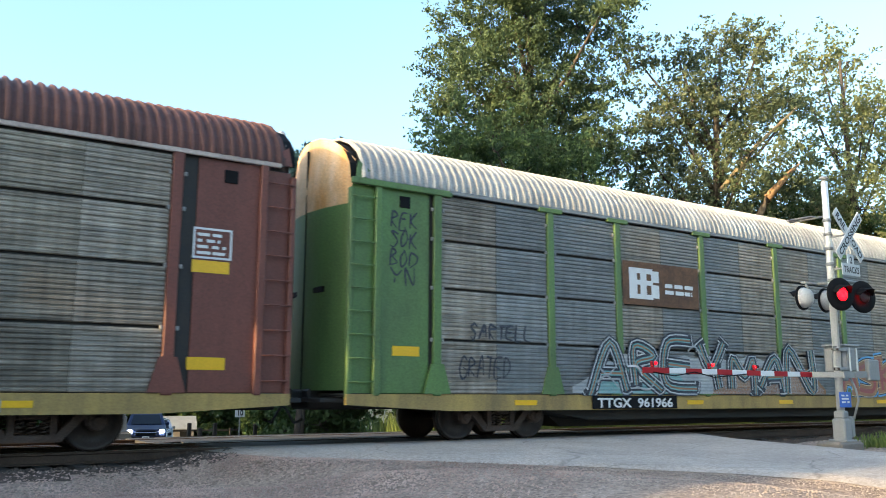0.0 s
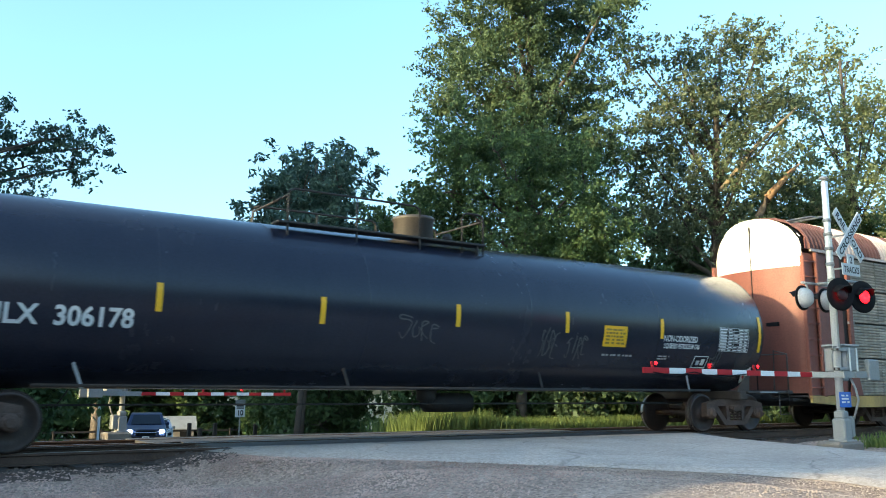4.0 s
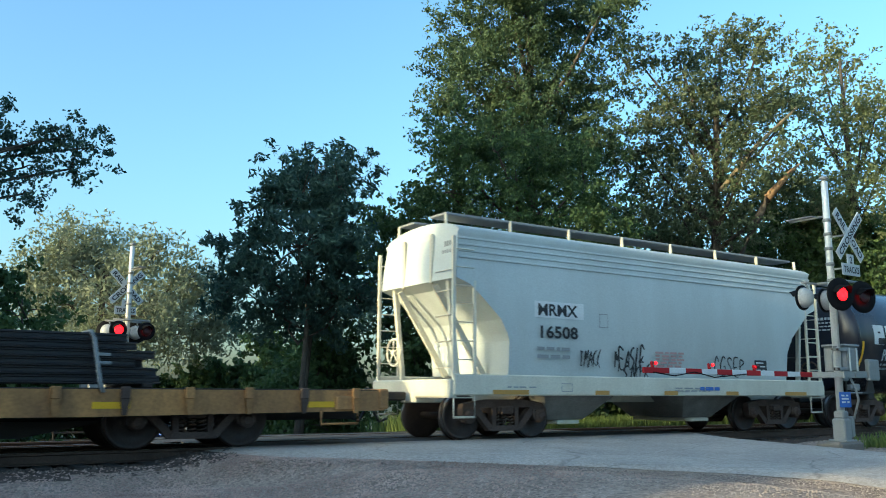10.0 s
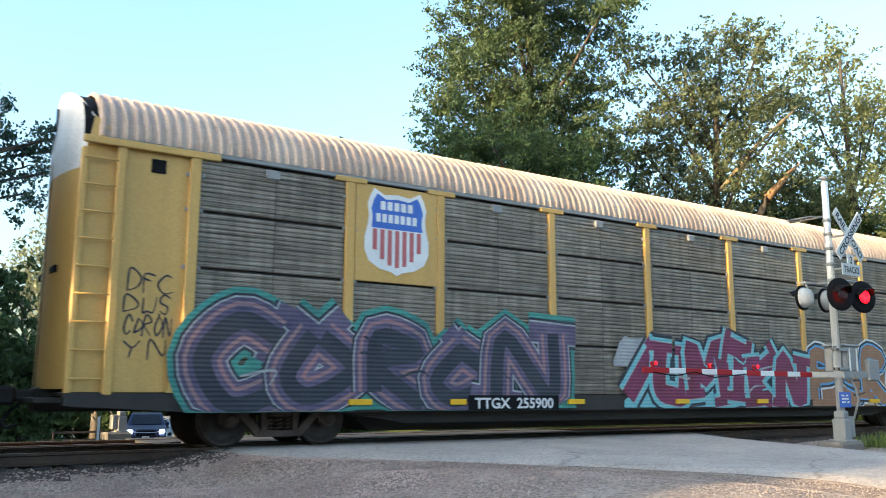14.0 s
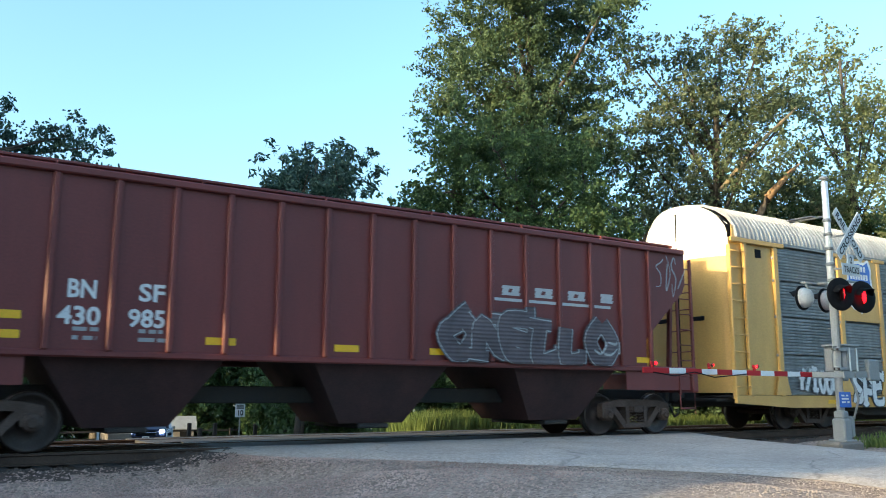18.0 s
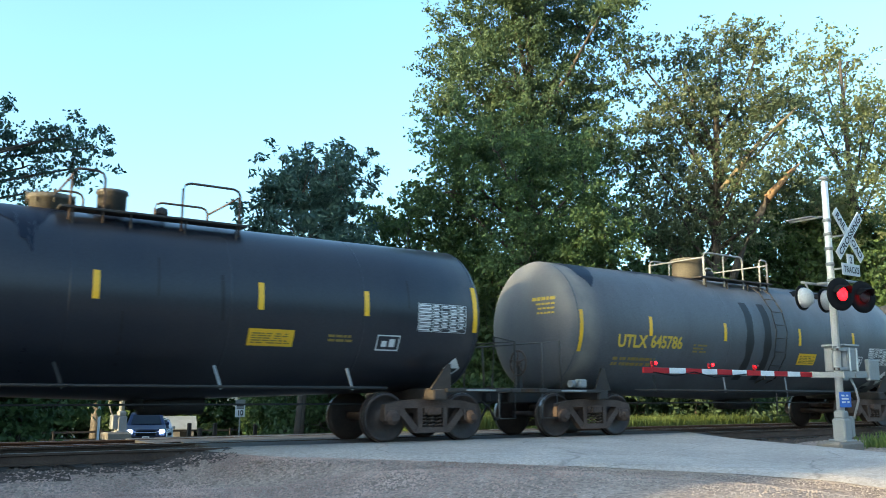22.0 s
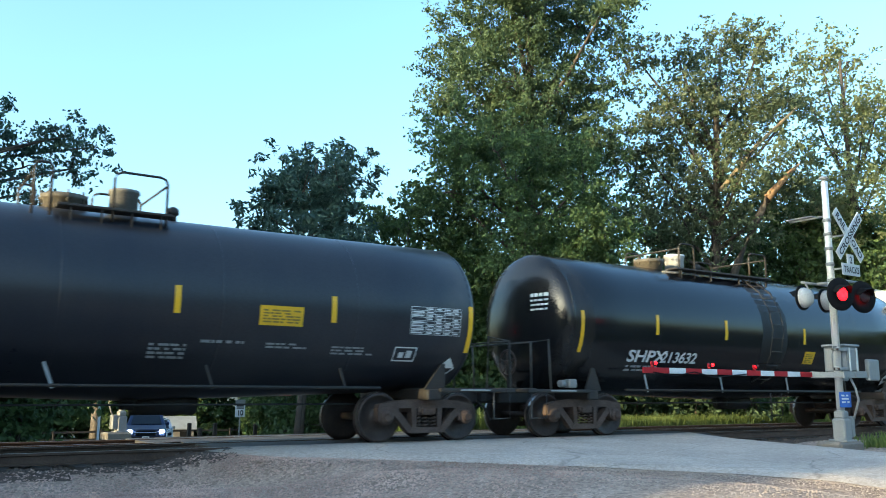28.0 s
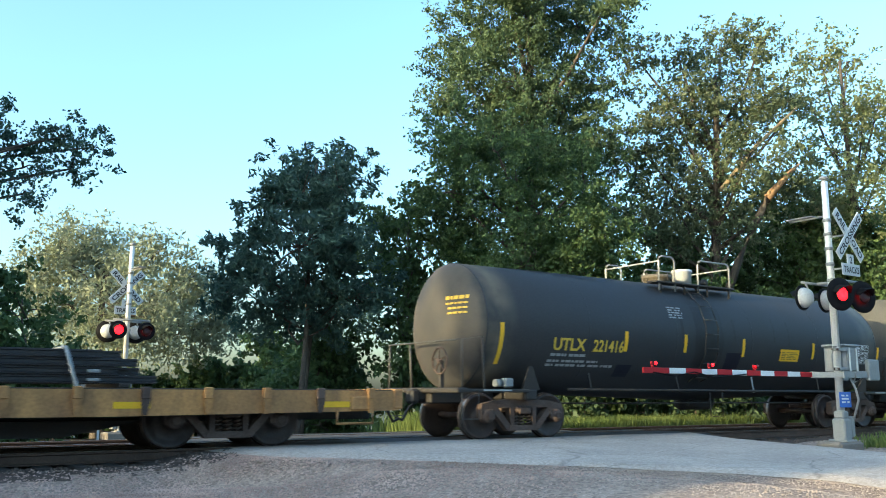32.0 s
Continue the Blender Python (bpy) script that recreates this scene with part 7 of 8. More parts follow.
def hood_mesh():
    m = Mesh()
    rows = []
    for k in range(13):
        a = radians(15 + 150 * k / 12)
        rows.append([(0.175 * math.cos(a), -0.01, 0.175 * math.sin(a)), (0.165 * math.cos(a), -0.24 if 3 < k < 9 else -0.10 - 0.03 * min(k, 12 - k), 0.165 * math.sin(a) - 0.03)])
    m.sheet(rows)
    rows = [[(p[0] * 0.96, p[1], p[2] * 0.96) for p in r][::-1] for r in rows]
    m.sheet(rows)
    return m.data("hood", M_DARK)


D_HOOD = hood_mesh()
D_DISC = Mesh().lathe([(0.0, 0.16), (-0.02, 0.30), (-0.012, 0.305), (0.012, 0.30), (0.012, 0.16)], "y", 28).data("lamp_background", M_DARK)
D_DISC_SMALL = Mesh().lathe([(0.0, 0.12), (-0.02, 0.235), (-0.012, 0.24), (0.012, 0.235), (0.012, 0.12)], "y", 28).data("lamp_background", M_DARK)
D_HOUSE = Mesh().lathe([(0.012, 0.195), (0.06, 0.19), (0.14, 0.15), (0.18, 0.08), (0.19, 0.02)], "y", 24).data("lamp_housing", M_LAMPBACK)


def crossing_signal(label, at, rz, arm, lamp_phase, pole_h, sign_z, lamp_z, box_z, arm_z, cross_y, cross_back, foot=(-0.50, 0.28)):
    sg = thing("crossing_signal", label, "crossing signal", at, "crossing signals", rz)
    m = Mesh().box(foot[0], foot[1], -0.25, 0.25, -0.30, 0.05, 0.04)
    part("foundation", m, M_CONC, sg)
    m = Mesh().box(-0.125, 0.125, -0.125, 0.125, 0.052, 0.46, 0.03)
    m.box(-0.10, 0.10, -0.10, 0.10, 0.45, 0.60, 0.03)
    m.box(-0.18, 0.18, -0.18, 0.18, 0.05, 0.08, 0.01)
    part("pole_base", m, M_GALV, sg)
    part("side_box", Mesh().box(0.127, 0.27, -0.11, 0.10, 0.12, 0.50, 0.025), M_GALV, sg)
    part("pole", Mesh().lathe([(0.58, 0.07), (pole_h - 0.02, 0.062), (pole_h, 0.05), (pole_h + 0.02, 0.02)], "z", 18), M_ALU, sg, "bright aluminium mast")
    for z in (sign_z + 0.35, sign_z + 0.08, sign_z - 0.2, sign_z - 0.5, lamp_z + 0.32):
        part("clamp", Mesh().lathe([(z - 0.03, 0.078), (z + 0.03, 0.078)], "z", 16), M_GALV, sg)
    # crossbucks
    for k, (y, face) in enumerate(((cross_y, 1), (cross_back, -1))):
        if y is None:
            continue
        for i, (word, tilt) in enumerate((("RAIL   ROAD", -45), ("CROSSING", 45))):
            m = Mesh().box(-0.60, 0.60, -0.012, 0.012, -0.098, 0.098, 0.004)
            b = part("crossbuck_blade", m, M_SIGN, sg, "white crossbuck blade with black letters")
            b.matrix_basis = pose(0, y - face * 0.014 * i, sign_z, 0, -tilt, 0) if face > 0 else pose(0, y - face * 0.014 * i, sign_z, 0, -tilt, 180)
            m = Mesh()
            put_text(m, Side(y=-0.012), word, -0.54, -0.060, 0.12, 1.08, 0.004)
            part("lettering", m, M_TEXT_B, b)
        t = part("tracks_sign", Mesh().box(-0.30, 0.30, -0.01, 0.01, -0.14, 0.08, 0.004).box(-0.11, 0.11, -0.0105, 0.0105, 0.078, 0.26, 0.004), M_SIGN, sg, "white track count sign")
        t.matrix_basis = pose(0, y, sign_z - 0.62, 0, 0, 0 if face > 0 else 180)
        m = Mesh()
        put_text(m, Side(y=-0.0105), "TRACKS", -0.26, -0.09, 0.12, 0.52, 0.004)
        put_text(m, Side(y=-0.0105), "2", -0.04, 0.09, 0.13, 0.08, 0.004)
        part("lettering", m, M_TEXT_B, t)
        m = Mesh()
        for z in (sign_z + 0.02, sign_z - 0.6):
            m.bar((0, 0, z), (0, y, z), 0.04, 0.03)
        part("sign_bracket", m, M_GALV, sg)
    m = Mesh().box(-0.03, 0.03, 0.02, 0.78, pole_h - 0.70, pole_h - 0.665, 0.01)
    m.box(-0.10, 0.10, 0.25, 0.80, pole_h - 0.665, pole_h - 0.64, 0.01)
    part("top_arm", m, M_GALV, sg, "flat bracket arm near the top of the mast")
    part("bell", Mesh().lathe([(pole_h + 0.02, 0.03), (pole_h + 0.05, 0.10), (pole_h + 0.10, 0.05)], "z", 14), M_GALV, sg)
    # flashing lamps, a pair each way
    m = Mesh()
    for y in (-0.30, 0.30):
        m.tube([(-0.5, y, lamp_z + 0.28), (0.5, y, lamp_z + 0.28)], 0.025, 8)
        for x in (-0.38, 0.38):
            m.tube([(x, y, lamp_z + 0.28), (x, y * 0.86, lamp_z + 0.16)], 0.022, 6)
    m.tube([(0, -0.30, lamp_z + 0.28), (0, 0.30, lamp_z + 0.28)], 0.03, 8)
    part("cross_arm", m, M_GALV, sg)
    for face in (1, -1):
        for i, x in enumerate((-0.38, 0.38)):
            turn = -16 if face > 0 else 180
            n = Vector((math.sin(radians(turn)), -math.cos(radians(turn)), 0))
            at_lens = (x + n.x * 0.05, -face * 0.37 + n.y * 0.05, lamp_z)
            for dat, nm in ((D_DISC if face > 0 else D_DISC_SMALL, "lamp_background"), (D_HOOD, "hood"), (D_HOUSE, "lamp_housing")):
                o = part(nm, dat, None, sg)
                o.matrix_basis = pose(x, -face * 0.37, lamp_z, 0, 0, turn)
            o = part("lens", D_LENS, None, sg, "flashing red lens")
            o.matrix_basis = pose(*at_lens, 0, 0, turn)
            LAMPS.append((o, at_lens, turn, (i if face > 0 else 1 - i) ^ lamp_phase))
    # gate machine, counterweights and arm
    m = Mesh().box(0.10, 0.60, -0.10, 0.34, box_z - 0.28, box_z + 0.24, 0.05)
    m.box(0.08, 0.62, -0.12, 0.36, box_z + 0.22, box_z + 0.27, 0.02)
    part("gate_machine", m, M_GALV, sg, "grey gate machine housing")
    part("machine_door", Mesh().box(0.16, 0.54, -0.115, -0.10, box_z - 0.22, box_z + 0.18, 0.015), M_GALV, sg)
    # clamps, straps and bolts that hold the machine to the mast
    for z in (box_z + 0.16, box_z - 0.20):
        part("machine_clamp", Mesh().box(-0.12, 0.14, -0.13, 0.02, z - 0.03, z + 0.03, 0.01), M_GALV, sg)
        for y in (-0.10, 0.0):
            part("bolt", Mesh().lathe([(-0.16, 0.015), (-0.12, 0.02)], "x", 6, (0, y, z)), M_STEEL, sg)
    part("machine_strap", Mesh().tube([(-0.20, -0.02, box_z - 0.22), (-0.22, -0.02, box_z + 0.02), (-0.12, -0.02, box_z + 0.20), (0.12, -0.04, box_z + 0.24)], 0.022, 6), M_GALV, sg)
    for x in (0.22, 0.46):
        part("machine_rib", Mesh().box(x - 0.02, x + 0.02, -0.135, -0.112, box_z - 0.24, box_z + 0.20, 0.008), M_ALU, sg)
    m = Mesh()
    for y in (-0.16, 0.40):
        m.bar((-0.10, y, arm_z), (0.95, y, arm_z + 0.02), 0.03, 0.12)
    m.bar((-0.40, 0.29, arm_z), (0.0, 0.37, arm_z), 0.03, 0.12)
    m.bar((-0.40, 0.29, arm_z), (-0.08, -0.15, arm_z), 0.03, 0.10)
    m.tube([(0.30, -0.2, arm_z), (0.30, 0.44, arm_z)], 0.05, 10)
    part("gate_frame", m, M_GALV, sg)
    for y in (-0.22, 0.40):
        part("counterweight", Mesh().box(0.70, 1.08, y, y + 0.09, arm_z - 0.10, arm_z + 0.30, 0.02), M_GALV, sg, "grey steel counterweight")
    m = Mesh().tube([(0.18, -0.14, 0.45), (0.28, -0.2, 0.8), (0.24, -0.18, 1.0), (0.25, -0.05, box_z - 0.27)], 0.022, 8)
    part("conduit", m, M_GALV, sg)
    # the arm in striped pieces
    x, n = -0.38, 0
    widths = [0.402] * 10 + [0.60]
    for i, w in enumerate(widths):
        p = part("arm_stripe", Mesh().box(x - w + 0.001, x, 0.27, 0.31, arm_z - 0.045, arm_z + 0.045, 0.006), M_WHITE if i % 2 else M_RED, sg)
        x -= w
    tip = x
    for i, (d, ph) in enumerate(((0.22, None), (1.62, 0), (2.85, 1))):
        lx = tip + d
        part("arm_lamp", Mesh().lathe([(arm_z + 0.046, 0.025), (arm_z + 0.075, 0.03), (arm_z + 0.08, 0.015)], "z", 12, (lx, 0.29, 0)).box(lx - 0.032, lx + 0.032, 0.28, 0.32, arm_z + 0.07, arm_z + 0.145, 0.02), M_RED, sg)
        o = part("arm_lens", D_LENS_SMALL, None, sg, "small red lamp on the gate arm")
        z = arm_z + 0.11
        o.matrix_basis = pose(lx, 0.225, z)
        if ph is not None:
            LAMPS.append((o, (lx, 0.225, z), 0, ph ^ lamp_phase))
    m = Mesh().tube([(tip + 0.2, 0.26, arm_z - 0.03), (tip + 0.7, 0.26, arm_z - 0.08), (tip + 1.2, 0.26, arm_z - 0.01), (tip + 1.7, 0.26, arm_z - 0.09), (tip + 2.6, 0.26, arm_z - 0.02)], 0.010, 5)
    part("arm_cable", m, M_DARK, sg)
    return sg


near_signal = crossing_signal("silver mast with crossbuck, red flashers and lowered gate", (14.90, -5.71, 0.02), 2, 4.6, 0, 4.95, 3.83, 2.70, 1.56, 1.255, -0.40, None)
m = Mesh().box(-0.19, 0.19, -0.11, -0.095, 0.66, 0.94, 0.01)
b = part("blue_sign", m, M_BLUE, near_signal, "blue emergency notice plate")
m = Mesh()
put_bars(m, Side(y=-0.11), -0.14, 0.89, 3, 0.28, 0.03, 0.06, 4, 0.004)
part("small_lettering", m, M_WHITE, b)
crossing_signal("sunlit mast with crossbuck, red flashers and lowered gate", (5.50, 8.96, -0.18), 188, 4.6, 0, 5.05, 3.95, 2.72, 1.35, 1.05, None, -0.22, (-0.22, 0.45))

# ---- vehicle waiting beyond the tracks ----
P_CARBLUE = plain("dark_blue_car_paint", (0.012, 0.024, 0.07), 0.35, 0.1, 0.05, spec=0.3)
P_TYRE = plain("tyre_rubber", (0.015, 0.015, 0.016), 0.85)
P_CHROME = plain("chrome", (0.6, 0.6, 0.62), 0.12, 1.0, 0.02)


def suv(label, at, rz, paint_mat, lamps_on=True):
    """Nose towards -Y."""
    k = 0.85 if lamps_on else 0.78
    v = thing("sport_utility_vehicle" if lamps_on else "sedan_car", label, "car", at, "", rz)
    prof = [(-2.35, 0.42), (-2.38, 0.70), (-2.30, 0.98), (-1.25, 1.13), (-0.95, 1.16), (-0.2, 1.66), (0.3, 1.74), (1.6, 1.72), (2.2, 1.40), (2.32, 1.05), (2.32, 0.45), (1.9, 0.32), (-1.9, 0.32)]
    m = Mesh()
    rings = []
    for x in (-0.95, -0.88, -0.6, 0.6, 0.88, 0.95):
        k = abs(x) / 0.95
        rings.append([(x * (1 if z < 1.18 else 1 - 0.22 * (z - 1.18) / 0.56), y * (1 - 0.02 * (k > 0.95)) + (0.08 if y < -2 else 0) * (k > 0.9), z - 0.02 * (k > 0.95) * (z > 0.5)) for y, z in prof])
    n = len(prof)
    for r in rings:
        m.v += r
    for i in range(len(rings) - 1):
        for j in range(n):
            j2 = (j + 1) % n
            m.face(i * n + j, i * n + j2, i * n + n + j2, i * n + n + j, smooth=False)
    m.face(*range(n - 1, -1, -1))
    m.face(*range((len(rings) - 1) * n, len(rings) * n))
    part("body", m, paint_mat, v)
    m = Mesh().plate([(-0.74, -0.97, 1.20), (0.74, -0.97, 1.20), (0.63, -0.28, 1.64), (-0.63, -0.28, 1.64)], (0, -0.55, 0.83), 0.02)
    part("windscreen", m, M_GLASS, v)
    for s in (-1, 1):
        pts = [(s * 0.90, -0.75, 1.2), (s * 0.90, 1.9, 1.2), (s * 0.80, 1.5, 1.62), (s * 0.80, -0.1, 1.62)]
        part("side_window", Mesh().plate(pts if s > 0 else pts[::-1], (s, 0, 0.25), 0.01), M_GLASS, v)
        part("mirror", Mesh().box(s * 0.95, s * 1.12, -0.78, -0.66, 1.12, 1.28, 0.03), paint_mat, v)
        part("headlight", Mesh().box(s * 0.64, s * 0.86, -2.42, -2.25, 0.80, 0.96, 0.04), M_HEAD if lamps_on else M_GLASS, v, "lit headlight" if lamps_on else "headlight")
        for y in (-1.45, 1.45):
            w = part("wheel", Mesh().lathe([(-0.11, 0.2), (-0.11, 0.34), (-0.08, 0.37), (0.08, 0.37), (0.11, 0.34), (0.11, 0.2)], "x", 24, (s * 0.83, y, 0.37)), P_TYRE, v)
            part("rim", Mesh().lathe([(-0.115, 0.04), (-0.115, 0.22), (0.115, 0.22), (0.115, 0.04)], "x", 16, (s * 0.83, y, 0.37)), P_CHROME, w)
    part("grille", Mesh().box(-0.48, 0.48, -2.425, -2.36, 0.68, 0.94, 0.02), M_DARK, v)
    part("grille_bar", Mesh().box(-0.5, 0.5, -2.44, -2.40, 0.80, 0.84, 0.01), P_CHROME, v)
    part("bumper", Mesh().box(-0.9, 0.9, -2.46, -2.30, 0.40, 0.62, 0.05), M_DARK, v)
    pl = part("number_plate", Mesh().box(-0.16, 0.16, -2.475, -2.46, 0.52, 0.66, 0.004), M_WHITE, v)
    m = Mesh()
    put_rect(m, Side(y=-2.475), -0.12, 0.12, 0.565, 0.62, 0.003)
    part("plate_bar", m, M_TEXT_G, pl)
    for o in v.children_recursive:
        for q in o.data.vertices:
            q.co.z *= k
    return v


suv("dark blue sport utility vehicle waiting with headlights on", (11.85, 31.1, road_z(11, 31.1)), -14, P_CARBLUE)
suv("silver saloon car waiting behind another car", (14.9, 40.5, road_z(13, 40.5)), -14, plain("silver_car_paint", (0.45, 0.46, 0.46), 0.25, 0.6, 0.05), False)

# ---- signs and posts beyond the crossing ----
def sign_post(label, at, w, h, top, text):
    s = thing("road_sign", label, "sign", at, "", -14)
    part("post", Mesh().box(-0.03, 0.03, -0.03, 0.03, -0.2, top - 0.02, 0.006), M_GALV, s)
    p = part("panel", Mesh().box(-w / 2, w / 2, -0.05, -0.03, top - h, top, 0.006), M_WHITE, s)
    m = Mesh()
    put_text(m, Side(y=-0.05), text, -w * 0.33, top - h * 0.86, h * 0.42, w * 0.66, 0.004)
    put_rect(m, Side(y=-0.05), -w * 0.36, w * 0.36, top - h * 0.18, top - h * 0.08, 0.004)
    put_rect(m, Side(y=-0.05), -w * 0.36, w * 0.36, top - h * 0.34, top - h * 0.24, 0.004)
    part("lettering", m, M_TEXT_B, p)
    part("upper_plate", Mesh().box(-w / 2, w / 2, -0.05, -0.03, top + 0.03, top + 0.22, 0.006), M_GALV, s)


sign_post("white sign on a post reading ten", (14.5, 24.6, road_z(15, 24.6) - 0.1), 0.46, 0.60, 1.91, "10")
for x, y, h in ((12.55, 26.0, 1.1), (13.7, 28.0, 0.9), (14.1, 26.9, 1.1), (15.9, 26.2, 1.1), (17.0, 25.0, 1.1)):
    p = thing("bollard", "dark wooden post beside the road", "post", (x, y, ground_z(x, y)), "posts by the road")
    part("post", Mesh().box(-0.09, 0.09, -0.09, 0.09, -0.2, h, 0.03), M_TIE, p)
p = thing("marker_post", "slim white marker post beyond the tracks", "post", (8.04, 24.0, ground_z(8.04, 24.0)))
part("post", Mesh().box(-0.05, 0.05, -0.05, 0.05, -0.2, 2.0, 0.02), M_WHITE, p)
# shed made up to stand in for an unidentified pale patch
hx, hy, hz = 18.9, 50.0, ground_z(18.9, 50.0)
hs = thing("shed", "low pale shed with a grey roof beyond the field", "shed", (hx, hy, hz), "", -14)
part("wall", Mesh().box(-1.3, 1.3, 0, 3.0, -0.3, 1.2, 0.02), M_CONC, hs)
for s_, y0, y1 in ((0, -0.3, 1.5), (1, 3.3, 1.5)):
    pts = [(-1.5, y0, 1.1), (1.5, y0, 1.1), (1.5, y1, 2.0), (-1.5, y1, 2.0)]
    part("roof", Mesh().plate(pts if s_ == 0 else pts[::-1], (0, -0.4 if s_ == 0 else 0.4, 0.9), 0.08), M_GALV, hs)
part("window", Mesh().box(0.3, 0.9, -0.03, 0.02, 0.4, 0.9, 0.01), M_DARK, hs)
f = thing("rail_fence", "dark rail fence across the grass", "fence", (0, 0, 0))
fx = [4, 7, 10, 13, 16, 19, 22, 25]
for a in fx:
    part("fence_post", Mesh().box(a - 0.06, a + 0.06, 46.94, 47.06, ground_z(a, 47) - 0.1, ground_z(a, 47) + 1.2, 0.02), M_TIE, f)
for z in (0.55, 1.05):
    for a, b in zip(fx, fx[1:]):
        part("fence_rail", Mesh().bar((a, 47, ground_z(a, 47) + z), (b, 47, ground_z(b, 47) + z), 0.05, 0.12), M_TIE, f)

# ---- the oak's broken limb ----
LIMB = [(0.15, -0.9, 6.2), (0.5, -1.6, 8.2), (0.95, -2.15, 9.8), (1.40, -2.5, 10.8), (1.62, -2.69, 11.5)]
TORN = [(1.58, -2.64, 11.3), (2.0, -3.24, 12.1), (2.25, -3.6, 12.55), (2.45, -3.9, 12.85)]
BARE = [(0.2, -1.0, 11.8), (1.4, -2.4, 14.0), (2.0, -3.2, 14.9), (2.5, -4.0, 15.7)]
bl = part("broken_limb", Mesh().tube(LIMB, 0.20, 9, r1=0.16), M_BARK, oak)
part("torn_wood", Mesh().tube(TORN, 0.20, 8, r1=0.05), M_WOOD, bl, "torn orange heartwood")
part("bare_limb", Mesh().tube(BARE, 0.13, 7, r1=0.05), plain("pale_dead_wood", (0.30, 0.24, 0.15), 0.9), oak)
# ---- paint, lettering and notices on the cars ----
P_STRIPE = plain("faded_red_stripe", (0.50, 0.13, 0.13), 0.6)


def shield(car, side, x, z, w, h):
    """A railway shield kept as plain coloured shapes."""
    half = ((0, 0.95), (0.2, 0.93), (0.36, 1.0), (0.42, 0.91), (0.46, 0.80), (0.435, 0.68), (0.455, 0.57), (0.5, 0.42), (0.5, 0.28), (0.43, 0.15), (0.27, 0.07), (0.09, 0.04), (0, 0))

    def outline(k):
        ring = list(half) + [(-u, v) for u, v in half[-2:0:-1]]
        return [(x + w / 2 + u * w * k, z + h * 0.5 + (v - 0.5) * h * k) for u, v in ring]

    def flat(pts, lift):
        m = Mesh()
        m.v = [side.at(a, b, lift) for a, b in pts][::-1]
        m.face(*range(len(pts)))
        return m
    s = part("shield", flat(outline(1.06), 0.010), M_WHITE, car, "white shield-shaped emblem")
    top = outline(0.93)
    part("shield_top", flat([(x + w * 0.08, z + h * 0.54)] + [p for p in top[12:] + top[:12] if p[1] > z + h * 0.57] + [(x + w * 0.92, z + h * 0.54)], 0.014), M_BLUE, s)
    for i in range(7):
        a = x + w * (0.10 + 0.121 * i)
        lo = z + h * (0.07 + 0.20 * (abs(i - 3) / 3) ** 2)
        m = Mesh()
        put_rect(m, side, a, a + w * 0.07, lo, z + h * 0.525, 0.0145)
        part("shield_stripe", m, P_STRIPE, s)
    for k, n in enumerate((5, 7)):
        a, b = x + w * (0.22, 0.15)[k], x + w * (0.78, 0.85)[k]
        for i in range(n):
            m = Mesh()
            p = a + (b - a) * i / n
            put_rect(m, side, p, p + (b - a) / n * 0.72, z + h * (0.77 - 0.155 * k), z + h * (0.875 - 0.155 * k), 0.0165)
            part("shield_bar", m, M_WHITE, s)


PS = Side(y=-1.558)
SILL = Side(y=-1.532)
CORNER = Side(y=-1.482)


def sill_number(car, text, x, w, z=0.63, h=0.2, lift=0.030, band=None, ink=None):
    m = Mesh()
    put_rect(m, SILL, x - 0.15, x + w + 0.15, 0.595, 0.875, lift)
    b = part("number_band", m, band or M_DARK, car)
    m = Mesh()
    put_text(m, SILL, text, x, z, h, w, lift + 0.005)
    tagged(part("lettering", m, ink or M_TEXT_W, b, "stencilled car number"), kind="stuff")


def overspray(car, x0, x1, z0, z1, mat, seed, label=""):
    """A ragged field of roller paint."""
    m = Mesh()
    n = max(8, int((x1 - x0) * 5))
    lo, hi = [], []
    for i in range(n + 1):
        x = x0 + (x1 - x0) * i / n
        e = min(1, 5 * min(i, n - i) / n + 0.15)
        hi.append(PS.at(x, z0 + (z1 - z0) * e * (0.82 + 0.36 * abs(noise.noise(Vector((x * 1.9, seed, 0))))), 0.003))
        lo.append(PS.at(x, z0, 0.003))
    part("graffiti_field", m.sheet([lo, hi]), mat, car, label)


# green autorack
a1 = A1[0]
m = Mesh()
put_rect(m, PS, -7.05, -4.55, 2.88, 3.86, 0.004)
lp = part("emblem_panel", m, P_RUST, a1, "rust-brown painted panel")
for q in ((-6.85, -6.6, 3.02, 3.72), (-6.6, -6.1, 3.60, 3.72), (-6.6, -6.1, 3.34, 3.45), (-6.6, -6.1, 3.02, 3.13), (-6.15, -5.9, 3.42, 3.68), (-6.15, -5.9, 3.06, 3.36), (-6.5, -6.3, 3.13, 3.60)):
    m = Mesh()
    put_rect(m, PS, *q, 0.008)
    part("emblem_bar", m, M_TEXT_W, lp)
m = Mesh()
put_bars(m, PS, -5.7, 3.42, 2, 1.05, 0.09, 0.15, 5, 0.008)
part("name_bar", m, M_TEXT_W, lp)
overspray(a1, -8.6, 0.2, 0.92, 1.9, P_GRAF_G, 2, "faded white roller paint under graffiti")
overspray(a1, -4.2, 0.3, 0.92, 1.7, P_GRAF_O, 12, "orange paint inside the graffiti")
overspray(a1, -7.9, -5.0, 0.92, 1.6, P_GRAF_T, 13, "turquoise paint inside the graffiti")
